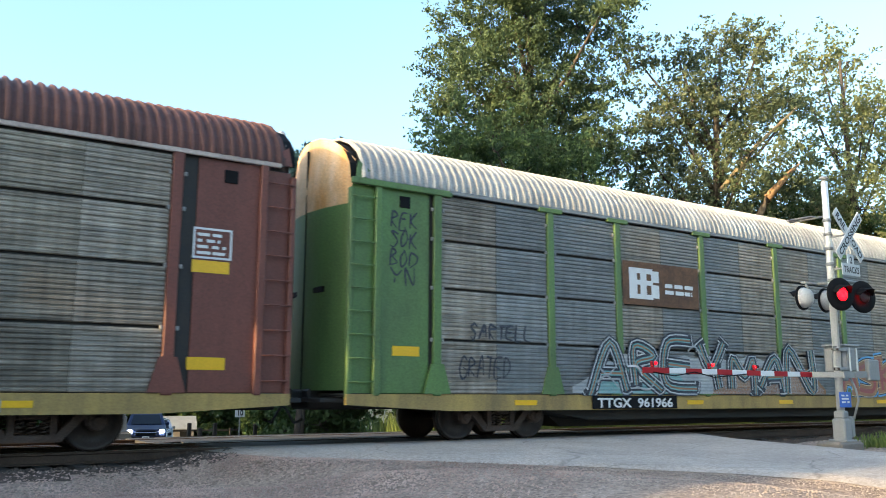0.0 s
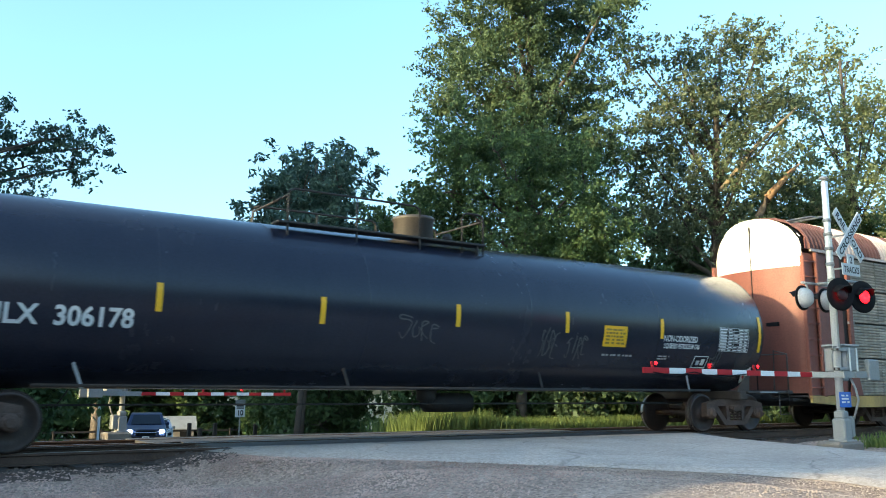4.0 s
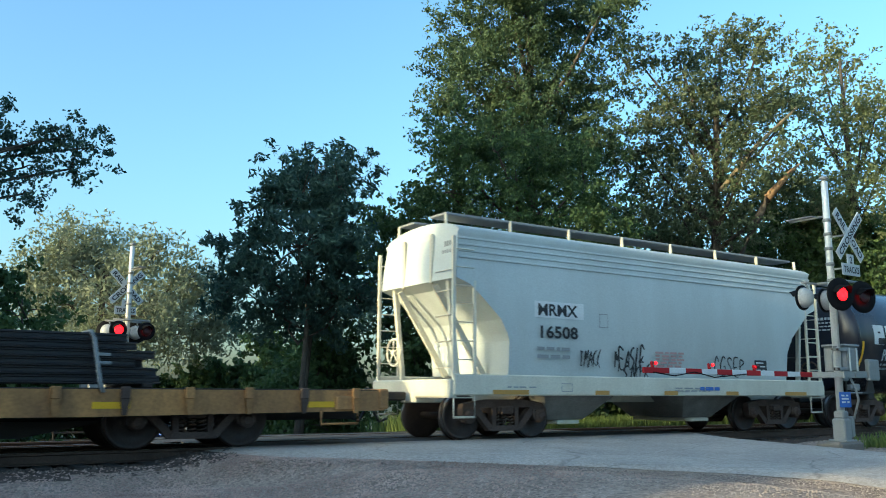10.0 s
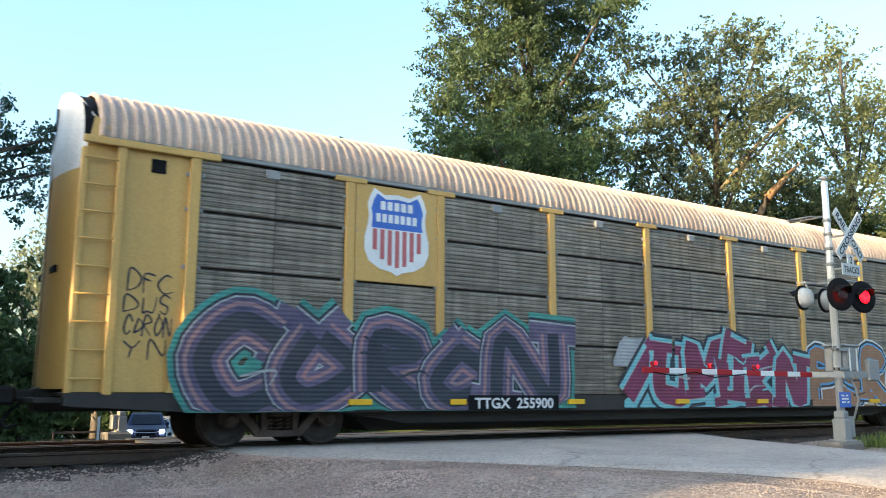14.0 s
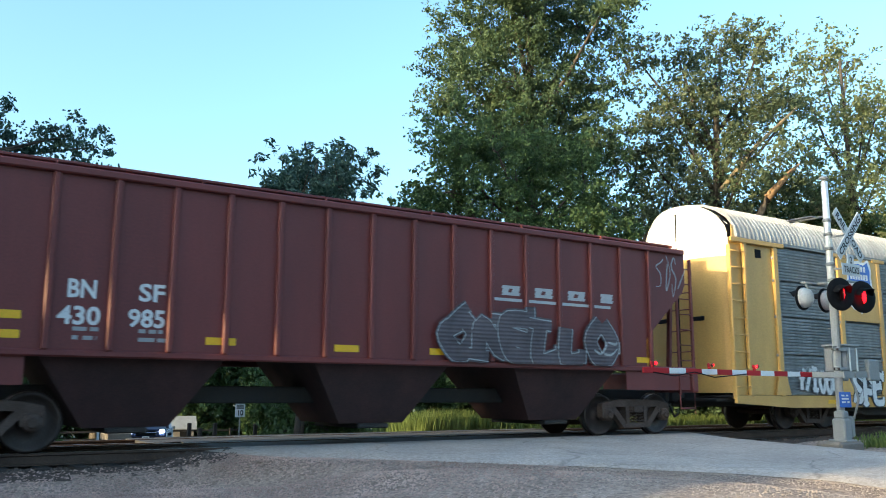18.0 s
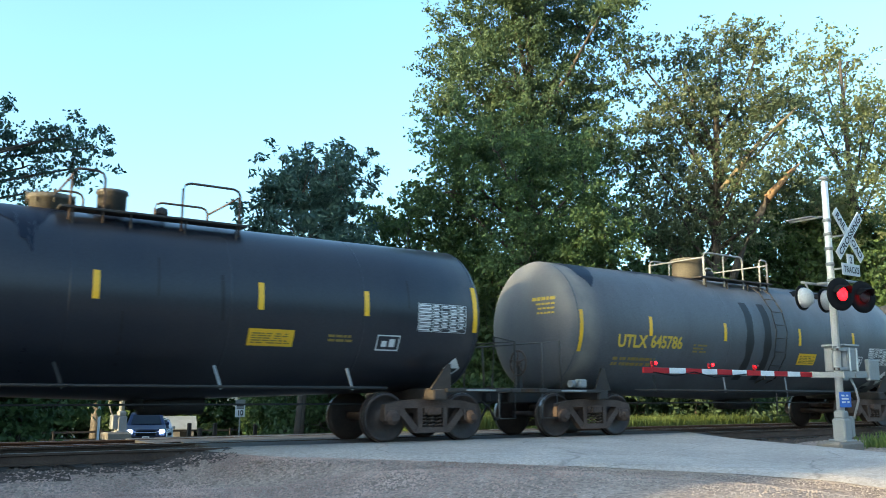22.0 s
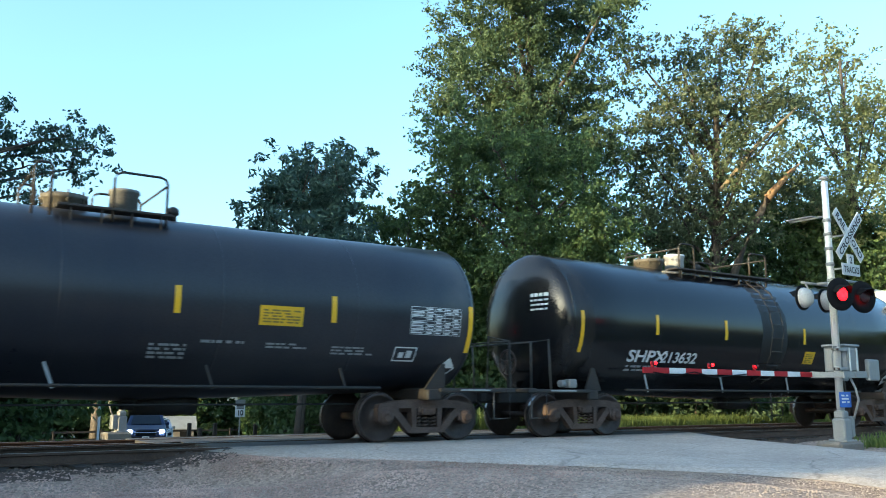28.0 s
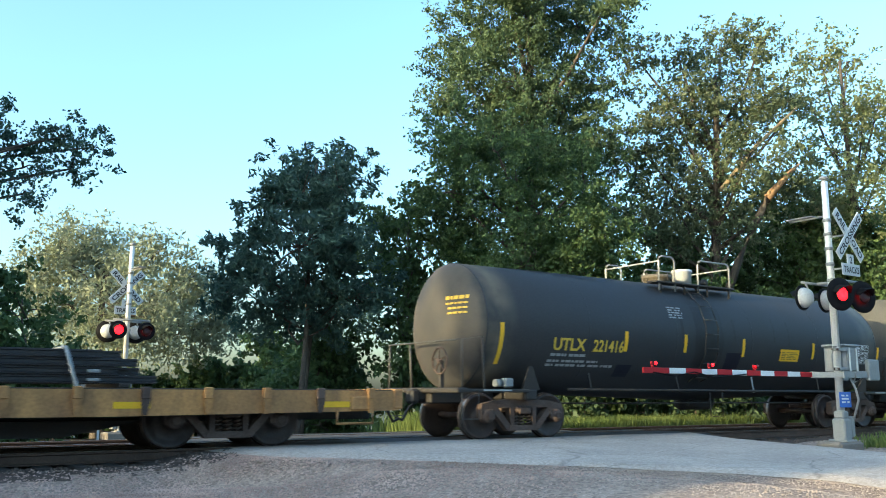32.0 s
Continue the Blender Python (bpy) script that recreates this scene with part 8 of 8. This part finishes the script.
piece_paint(a1, PS, "AREYMAN", -8.0, 0.92, 7.8, 1.15, P_GRAF_D, P_GRAF_G, P_GRAF_W, P_GRAF_D, 3, "white and navy graffiti piece", 0.20, ((0.45, P_GRAF_T), (0.2, P_GRAF_O)), 0.08)
piece_paint(a1, PS, "ASK", 0.9, 0.9, 3.0, 1.0, P_GRAF_O, P_GRAF_D, P_GRAF_C, P_GRAF_S, 4, "blue and orange graffiti", 0.3, ((0.4, P_GRAF_R),))
tag_paint(a1, PS, "SARTELL", -11.2, 1.95, 1.55, 0.3, P_GRAF_D, 0.05, 5, "dark blue spray tag")
tag_paint(a1, PS, "GRATED", -11.45, 1.2, 1.25, 0.38, P_GRAF_D, 0.04, 6, "black spray tag")
for i, wd in enumerate(("REK", "SOK", "BOD", "YN")):
    tag_paint(a1, CORNER, wd, -12.95, 3.95 - i * 0.36, 0.62, 0.32, P_GRAF_D, 0.04, 7 + i, "dark spray tag")
m = Mesh()
put_rect(m, CORNER, -12.88, -12.30, 1.58, 1.76)
part("notice", m, M_REFL, a1, "yellow notice panel")
sill_number(a1, "TTGX  961966", -7.9, 2.3)
# red autorack
a2 = A2[0]
for x0, x1 in ((-7.04, -4.46), (-4.24, -1.62)):
    part("fascia", Mesh().box(x0, x1, -1.545, -1.50, 3.80, 4.72, 0.01), P_REDOX, a2, "oxide-red name board")
for i in range(6):
    m = Mesh()
    x = -4.05 + i * 0.38
    put_rect(m, Side(y=-1.545), x, x + 0.27, 4.06, 4.06 + (0.62 if i == 0 else 0.36), 0.006, slant=0.18)
    part("name_block", m, P_CREAM, a2, "cream block of a name board")
for i in range(8):
    m = Mesh()
    x = -6.75 + i * 0.29
    put_rect(m, Side(y=-1.545), x, x + 0.17, 4.22, 4.46, 0.006, slant=0.18)
    part("name_block", m, P_REDFADE if i % 3 else P_CREAM, a2, "faded block of a name board")
m = Mesh()
put_rect(m, Side(y=-1.56), -6.75, -3.9, 4.10, 4.16, 0.006)
part("name_underline", m, P_CREAM, a2)
overspray(a2, -5.3, 0.6, 0.62, 1.75, P_GRAF_S, 5, "blue paint behind graffiti letters")
overspray(a2, -4.4, 0.9, 0.62, 1.35, P_GRAF_R, 6, "red paint behind graffiti letters")
overspray(a2, -4.3, 0.15, 0.62, 1.75, P_GRAF_C, 26, "cream roller paint under red letters")
piece_paint(a2, PS, "GASP", -3.9, 0.66, 3.7, 1.2, P_GRAF_C, P_GRAF_R, P_GRAF_R, P_GRAF_C, 8, "cream and red graffiti letters", 0.30)
overspray(a2, -0.2, 1.4, 0.62, 1.9, P_GRAF_R, 16, "dull red paint beside graffiti")
piece_paint(a2, PS, "ENUTE", 1.0, 0.66, 4.5, 1.16, P_GRAF_T2, P_GRAF_D, P_GRAF_T, P_GRAF_D, 9, "teal, green and pale blue graffiti letters", 0.42, ((0.40, P_GRAF_T), (0.16, P_GRAF_D)), 0.08, (1.22, 1.10, 0.98), 1.36)
overspray(a2, 5.6, 9.6, 0.62, 1.8, P_GRAF_G, 7, "patch of grey-white roller paint")
piece_paint(a2, PS, "ARSE", 5.8, 0.8, 3.4, 1.0, P_GRAF_G, P_GRAF_G, P_GRAF_W, P_GRAF_G, 10, "ghostly white graffiti", 0.30, ((0.5, P_GRAF_P2), (0.25, P_GRAF_G)))
sill_number(a2, "TTGX  254898", -7.2, 2.3)
m = Mesh()
outline_box(m, CORNER, 12.18, 12.83, 3.05, 3.56, 0.035)
put_bars(m, CORNER, 12.25, 3.47, 4, 0.5, 0.05, 0.1, 3)
part("notice_box", m, M_TEXT_W, a2, "white outlined notice box")
for z0, z1 in ((2.82, 3.02), (1.26, 1.46)):
    m = Mesh()
    put_rect(m, CORNER, 12.18, 12.80, z0, z1)
    part("notice", m, M_REFL, a2, "yellow notice panel")
# yellow autorack with graffiti
a8 = A8[0]
part("emblem_panel", Mesh().box(-9.0, -7.25, -1.545, -1.50, 2.9, 4.7, 0.01), P_YELLOW, a8, "yellow panel behind the emblem")
shield(a8, Side(y=-1.545), -8.78, 3.08, 1.3, 1.52)
overspray(a8, -11.8, -3.8, 0.62, 1.95, P_GRAF_T2, 9, "green field behind the graffiti")
piece_paint(a8, PS, "CORON", -11.7, 0.64, 7.5, 1.38, P_GRAF_V, P_GRAF_D, P_GRAF_G, P_GRAF_T2, 11, "mauve, salmon and green graffiti piece", 0.50,
            ((0.84, P_GRAF_P2), (0.66, P_GRAF_V), (0.40, P_GRAF_D)), 0.07, (1.24, 1.12, 1.04), 1.5)
overspray(a8, -2.7, -1.2, 1.5, 2.25, P_GRAF_G, 27, "pale grey roller paint")
overspray(a8, 3.2, 4.6, 1.4, 1.95, P_GRAF_DG, 28, "dark grey bubble behind the letters")
overspray(a8, -2.4, 4.2, 0.62, 1.66, P_GRAF_TQ, 8, "turquoise field behind wine-red letters")
piece_paint(a8, PS, "JUMTKN", -2.3, 0.64, 6.4, 1.36, P_GRAF_M, P_GRAF_TQ, P_GRAF_G, P_GRAF_D, 13, "wine-red and turquoise graffiti piece", 0.44, (), 0.06, (1.42, 0.98, 0.88), 1.75)
overspray(a8, 4.4, 11.1, 0.62, 1.62, P_GRAF_O, 18, "brown roller paint under the letters")
overspray(a8, 10.7, 11.25, 0.62, 1.5, P_GRAF_T2, 29, "green edge of the graffiti")
piece_paint(a8, PS, "PSROE", 4.6, 0.66, 5.8, 1.38, P_GRAF_O, P_GRAF_D, P_GRAF_S, P_GRAF_W, 14, "brown and blue graffiti piece edged in white", 0.34, (), 0.05, (1.52, 1.20, 0.94), 1.78)
tag_paint(a8, PS, "DFC", 10.25, 1.2, 0.5, 0.3, P_GRAF_W, 0.035, 41, "white spray tag")
tag_paint(a8, PS, "SDK", 11.12, 1.1, 0.3, 0.16, P_GRAF_W, 0.025, 42, "white spray tag")
tag_paint(a8, PS, "DERK", 11.15, 0.93, 0.52, 0.15, P_GRAF_W, 0.025, 43, "white spray tag")
tag_paint(a8, CORNER, "SAURS", 12.25, 1.92, 0.6, 0.16, P_RUST, 0.02, 44, "rust-coloured spray tag")
tag_paint(a8, CORNER, "SEOR", 12.3, 1.7, 0.5, 0.14, P_RUST, 0.02, 45, "rust-coloured spray tag")
tag_paint(a8, CORNER, "KN", 12.27, 1.1, 0.26, 0.34, P_GRAF_D, 0.04, 46, "black spray tag")
for x0, x1 in ((-9.08, -8.63), (-6.95, -6.6), (-4.03, -3.6), (-0.80, -0.37), (2.08, 2.5), (6.96, 7.44)):
    part("reflector", Mesh().box(x0, x1, -1.615, -1.56, 0.70, 0.80, 0.004), M_REFL, a8, "dull yellow reflector strip")
for i, wd in enumerate(("DFC", "DUS", "CORON", "YN")):
    tag_paint(a8, CORNER, wd, -12.9, 2.45 - i * 0.34, 0.75, 0.28, P_GRAF_D, 0.03, 15 + i, "black spray tag")
sill_number(a8, "TTGX  255900", -6.4, 1.95, lift=0.072)
for x in (-10.6, -5.8, -3.0, 0.0, 2.8, 5.7, 10.4):
    part("side_light", Mesh().box(x - 0.13, x + 0.13, -1.575, -1.51, 4.50, 4.68, 0.03), M_GALV, a8, "small grey bracket below the eave")
# pale yellow autorack
a9 = A9[0]
part("emblem_panel", Mesh().box(-9.0, -7.25, -1.545, -1.50, 2.93, 4.72, 0.01), P_YELLOW, a9, "yellow panel behind the emblem")
shield(a9, Side(y=-1.545), -8.8, 3.2, 1.28, 1.5)
for wd, x, w in (("BUILDING", -6.44, 1.78), ("AMERICA", -4.12, 1.73)):
    m = Mesh()
    put_text(m, Side(y=-1.522), wd, x, 4.02, 0.30, w, 0.006)
    part("lettering", m, M_TEXT_B, a9, "black painted words")
piece_paint(a9, PS, "YHIOOK", -11.3, 0.95, 1.75, 0.65, P_GRAF_W, P_GRAF_G, P_GRAF_W, P_GRAF_G, 20, "white spray-painted figure", 0.36)
piece_paint(a9, PS, "SPE", -8.8, 0.62, 1.45, 0.95, P_GRAF_W, P_GRAF_D, P_GRAF_G, P_GRAF_D, 21, "white and black graffiti", 0.36)
piece_paint(a9, PS, "RAKOEN", 1.4, 0.85, 4.9, 0.75, P_GRAF_P, P_GRAF_M, P_GRAF_S, P_GRAF_M, 22, "pink and purple graffiti", 0.3)
piece_paint(a9, PS, "SIER", 9.4, 0.72, 2.2, 0.95, P_GRAF_G, P_GRAF_D, P_GRAF_W, P_GRAF_S, 23, "pale blue graffiti letters", 0.42)
piece_paint(a9, PS, "AS", 8.0, 0.72, 1.1, 0.85, P_GRAF_T, P_GRAF_D, P_GRAF_W, P_GRAF_S, 24, "turquoise graffiti")
sill_number(a9, "TTGX  700186", -7.0, 2.3, band=P_YELLOW, ink=M_TEXT_B)
# pale hopper
h6 = H6[0]
S6, S6L = H6[2], Side(y=-1.545)
m = Mesh()
put_rect(m, S6, -3.65, -2.3, 2.46, 2.80, 0.004)
pb = part("mark_panel", m, M_WHITE, h6, "white painted panel")
m = Mesh()
put_text(m, S6, "MRMX", -3.58, 2.51, 0.24, 1.1, 0.009)
put_text(m, S6, "16508", -3.58, 2.05, 0.25, 1.1, 0.009)
part("lettering", m, M_TEXT_B, h6, "black stencilled car number")
m = Mesh()
put_bars(m, S6, -3.6, 1.86, 2, 1.1, 0.07, 0.16, 3)
put_bars(m, S6L, -4.4, 1.05, 1, 0.9, 0.03, 0.1, 4)
put_bars(m, S6L, 0.4, 1.06, 2, 1.3, 0.03, 0.06, 5)
outline_box(m, S6, -1.85, -1.6, 2.32, 2.62, 0.015)
outline_box(m, S6L, -3.0, -2.7, 0.95, 1.12, 0.015)
part("small_lettering", m, M_TEXT_G, h6)
m = Mesh()
put_bars(m, S6, -0.16, 1.86, 5, 1.0, 0.045, 0.075, 6)
part("warning_text", m, P_PINKTXT, h6, "faded red warning text")
m = Mesh()
put_bars(m, S6L, 1.25, 1.08, 1, 0.85, 0.08, 0.1, 9)
part("name_bar", m, M_BLUE, h6, "blue bar of a maker's name")
tag_paint(h6, S6, "IMAKK", -2.45, 1.5, 0.62, 0.30, M_TEXT_B, 0.035, 30, "black spray tag", 0.09)
tag_paint(h6, S6, "MEASLE", -1.45, 1.45, 0.95, 0.45, M_TEXT_B, 0.05, 31, "black spray tag", 0.10)
tag_paint(h6, S6, "SMTK", -1.2, 1.22, 0.9, 0.35, M_TEXT_B, 0.045, 32, "black spray tag", 0.10)
tag_paint(h6, S6, "CGSER", 1.8, 1.35, 1.2, 0.42, M_TEXT_B, 0.04, 33, "black spray tag", 0.05)
m = Mesh()
put_rect(m, S6, 3.35, 3.82, 1.45, 1.75)
nb = part("notice", m, M_TEXT_B, h6, "black stencilled panel")
m = Mesh()
put_bars(m, S6, 3.4, 1.7, 3, 0.38, 0.03, 0.09, 8, 0.009)
part("small_lettering", m, M_TEXT_W, nb)
for x0, x1 in ((-4.76, -3.86), (-2.06, -1.65), (0.04, 0.49), (2.17, 2.63), (4.45, 5.34)):
    m = Mesh()
    put_rect(m, S6L, x0, x1, 0.89, 0.98)
    part("reflector", m, M_AMBER, h6, "faded amber reflector strip")
# flat car number is stencilled already; red chalk tag
tag_paint(F7[0], Side(y=-1.43), "RAGYN", -7.7, 0.66, 0.9, 0.2, P_GRAF_R, 0.03, 35, "red scrawl")
# red hopper
h10, S10 = H10[0], Side(y=-1.502)
m = Mesh()
for wd, x, z, w in (("BN", -5.52, 2.30, 0.42), ("SF", -4.48, 2.30, 0.40), ("430", -5.62, 1.90, 0.60), ("985", -4.62, 1.90, 0.56)):
    put_text(m, S10, wd, x, z, 0.27, w, 0.006)
part("lettering", m, M_TEXT_W, h10, "white stencilled car number")
m = Mesh()
put_bars(m, S10, -5.4, 1.86, 2, 0.45, 0.06, 0.13, 3)
put_bars(m, S10, -4.45, 1.86, 2, 0.45, 0.06, 0.13, 4)
part("small_lettering", m, M_TEXT_G, h10)
for x0, x1, u1 in ((2.55, 3.0, 3.07), (3.40, 3.87, 3.98), (4.30, 4.78, 4.92), (5.24, 5.60, 5.54)):
    m = Mesh()
    put_rect(m, S10, x0, x1, 3.00, 3.06, 0.006, slant=0.5)
    put_rect(m, S10, x0, x1, 2.86, 2.92, 0.006, slant=0.5)
    put_rect(m, S10, x0, x0 + 0.16, 2.92, 3.00, 0.006, slant=0.5)
    put_rect(m, S10, x1 - 0.20, x1 - 0.02, 2.92, 3.00, 0.006, slant=0.5)
    tagged(part("name_block", m, M_TEXT_S, h10, "slanted pale block of a name"), kind="stuff")
    m = Mesh()
    put_rect(m, S10, x0 - 0.18, u1, 2.74, 2.80, 0.006)
    part("name_underline", m, M_TEXT_S, h10)
for e, d in ((-8.05, 1), (8.05, -1)):
    pts = [(e, -1.47, 1.0), (e + d * 2.05, -1.47, 1.0), (e + d * 2.05, -1.47, 1.52), (e, -1.47, 1.52)]
    part("skirt_panel", Mesh().plate(pts if d > 0 else pts[::-1], (0, -1, 0), 0.03), P_REDH, h10, "brown-red skirt panel at the end")
piece_paint(h10, Side(y=-1.59), "ONELLO", 1.2, 1.54, 4.4, 0.82, P_GRAF_GP, P_GRAF_G, P_GRAF_GP, P_GRAF_GP, 36, "grey-mauve graffiti with white outlines", 0.44, (), 0.07, (1.16, 1.04, 0.96), 1.35)
tag_paint(h10, S10, "SOSW", 7.0, 3.3, 0.98, 0.72, P_GRAF_F, 0.035, 37, "white spray scrawl", 0.12)
m = Mesh()
outline_box(m, Side(y=-1.60), 5.25, 5.70, 1.76, 2.02, 0.03)
part("notice_box", m, M_TEXT_S, h10, "white outlined notice box")
for x0, x1, z in ((-6.6, -6.1, 1.94), (-6.6, -6.1, 1.66), (-3.4, -2.9, 1.66), (-1.12, -0.64, 1.62), (0.85, 1.28, 1.62), (3.3, 3.8, 1.60), (6.3, 6.7, 1.60)):
    m = Mesh()
    put_rect(m, S10, x0, x1, z, z + 0.12, 0.006)
    part("reflector", m, M_REFL, h10, "yellow reflector strip")
# dingy white hopper
h15, S15, S15L = H15[0], H15[2], Side(y=-1.545)
m = Mesh()
put_text(m, S15, "HX", -6.15, 2.60, 0.28, 0.5, 0.006)
put_text(m, S15, "358", -6.15, 2.12, 0.28, 0.62, 0.006)
put_rect(m, S15, -7.1, -6.35, 2.60, 2.88)
put_rect(m, S15, -7.1, -6.35, 2.12, 2.40)
part("lettering", m, M_TEXT_G, h15, "grey stencilled car number")
m = Mesh()
put_bars(m, S15, -6.3, 1.95, 3, 0.7, 0.06, 0.1, 3)
outline_box(m, S15, -4.95, -4.62, 2.35, 2.64, 0.02)
for x, z in ((-3.2, 1.72), (3.1, 1.72), (1.3, 1.25), (4.4, 1.25)):
    put_bars(m, S15 if z > 1.5 else S15L, x, z, 2, 1.0, 0.04, 0.08, int(x * 3))
part("small_lettering", m, M_TEXT_G, h15)
for x in (-4.35, -1.3, 1.78, 4.82, 7.0):
    m = Mesh()
    put_rect(m, S15, x - 0.05, x + 0.05, 1.62, 2.05)
    part("reflector", m, M_AMBER, h15, "faded amber reflector strip")
for x, z in ((-4.35, 2.25), (4.85, 2.3)):
    m = Mesh()
    ring = [S15.at(x + 0.17 * math.cos(k * 0.3142), z + 0.17 * math.sin(k * 0.3142), 0.006) for k in range(21)]
    m.sheet([ring, [S15.at(x + 0.13 * math.cos(k * 0.3142), z + 0.13 * math.sin(k * 0.3142), 0.006) for k in range(21)]])
    put_rect(m, S15, x - 0.12, x - 0.07, z - 0.1, z + 0.1, 0.007, slant=0.9)
    part("warning_disc", m, P_GRAF_R, h15, "round red warning sign with a bar")
m = Mesh()
put_rect(m, S15, 5.75, 6.15, 1.78, 2.05)
part("notice", m, M_TEXT_G, h15)
# tags on the long black tank car
t4, S4 = T4[0], T4[2]
tag_paint(t4, S4, "ORAKUNZ", -3.95, 2.15, 1.15, 0.5, P_GRAF_F, 0.04, 40, "white spray scrawl", 0.12)
tag_paint(t4, S4, "DNS", -3.7, 2.72, 0.85, 0.42, P_GRAF_F, 0.04, 41, "white spray scrawl", 0.12)
tag_paint(t4, S4, "NOTBI", -6.02, 1.60, 1.5, 0.30, M_TEXT_G, 0.05, 42, "faint spray tag")
tag_paint(t4, S4, "8TKU", -1.6, 1.55, 1.8, 0.62, P_GRAF_F, 0.06, 43, "white spray tag")
tag_paint(t4, S4, "SF", -0.75, 1.36, 0.7, 0.28, P_GRAF_F, 0.04, 44, "white spray tag")
tag_paint(t4, S4, "GRK", 0.72, 1.40, 1.75, 0.72, P_GRAF_W, 0.075, 45, "bold white spray tag", 0.04)
tag_paint(t4, S4, "ORK", 2.9, 1.58, 0.8, 0.45, P_TEALTXT, 0.04, 46, "faint teal spray tag", 0.1)
tag_paint(t4, S4, "PNE", 2.75, 2.26, 0.9, 0.22, M_AMBER, 0.03, 47, "faint orange spray tag", 0.1)
for x in (-0.62, 0.08):
    part("stain", mesh_band(T12[2], x, x + 0.28, 1.25, 3.2, 0.003), P_SHAD, T12[0], "sooty run down the flank")
# drips on the weathered tanks
for T, seed in ((T5, 5), (T11, 7), (T13, 9), (T18, 17), (T19, 19)):
    rn = random.Random(seed)
    for k in range(9):
        x, z = rn.uniform(-6, 6), rn.uniform(1.5, 3.2)
        w, h = rn.uniform(0.03, 0.10), rn.uniform(0.3, 0.9)
        m = Mesh()
        put_rect(m, T[2], x, x + w, z - h, z, 0.003, n=4, slant=rn.uniform(-0.05, 0.05))
        part("drip", m, P_SHAD, T[0], "dark drip down the flank")
for x, z, w, k in ((2.0, 1.75, 0.5, 50), (2.75, 1.75, 0.55, 51), (-1.35, 1.9, 0.9, 52), (7.35, 1.5, 0.4, 53)):
    tag_paint(T3[0], T3[2], "SORE", x, z, w, 0.38, P_GHOST, 0.03, k, "faint white scrawl", 0.16)
m = Mesh()
put_rect(m, T14[2], 0.42, 0.80, 1.32, 1.62)
part("paint_patch", m, M_REFL, T14[0], "yellow painted square")
tag_paint(T14[0], T14[2], "JSOK", 0.15, 1.72, 0.9, 0.25, P_GRAF_F, 0.03, 55, "thin white tag")
# the second flat car: reporting panel
m = Mesh()
outline_box(m, F20[2], -1.2, -0.75, 0.62, 0.9, 0.03)
part("notice_box", m, M_TEXT_W, F20[0])


# ---- what moves ----
def motions():
    # every car rolls along the track
    times = sorted([float(t) for t in range(33)] + [8.1, 8.35, 8.6])
    for car, c in CARS:
        # the cars ahead of the check are shifted back to fit the camera's view
        c -= FIT_STEP if c > -60 else 0.0
        walk(car, [(t, pose(c + train_s(t), 0, 0)) for t in times])
    # wheels turn while their car passes
    for w, x, c in WHEELS:
        c -= FIT_STEP if c > -60 else 0.0
        rows, turn, last = [], 0.0, None
        for k in range(0, 32 * 30 + 1):
            t = k / 30
            at = c + x + train_s(t)
            if -4 < at < 40:
                if last is not None:
                    turn += math.degrees((at - last) / WR)
                last = at
                rows.append((t, pose(x, 0, WR, 0, turn, 0)))
        if not rows:
            rows = [(0, pose(x, 0, WR))]
        if rows[0][0] > 0:
            rows.insert(0, (0, rows[0][1]))
        if rows[-1][0] < 32:
            rows.append((32, rows[-1][1]))
        walk(w, rows)
    # each lens disc turns its glowing or dark face outward, standing in for blinking
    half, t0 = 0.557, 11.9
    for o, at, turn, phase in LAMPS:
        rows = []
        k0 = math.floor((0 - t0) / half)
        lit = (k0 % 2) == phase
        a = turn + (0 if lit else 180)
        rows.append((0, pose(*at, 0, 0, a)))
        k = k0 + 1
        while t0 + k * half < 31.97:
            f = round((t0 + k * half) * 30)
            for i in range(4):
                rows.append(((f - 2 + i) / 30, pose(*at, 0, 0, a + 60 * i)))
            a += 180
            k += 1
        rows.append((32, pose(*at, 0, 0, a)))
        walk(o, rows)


motions()
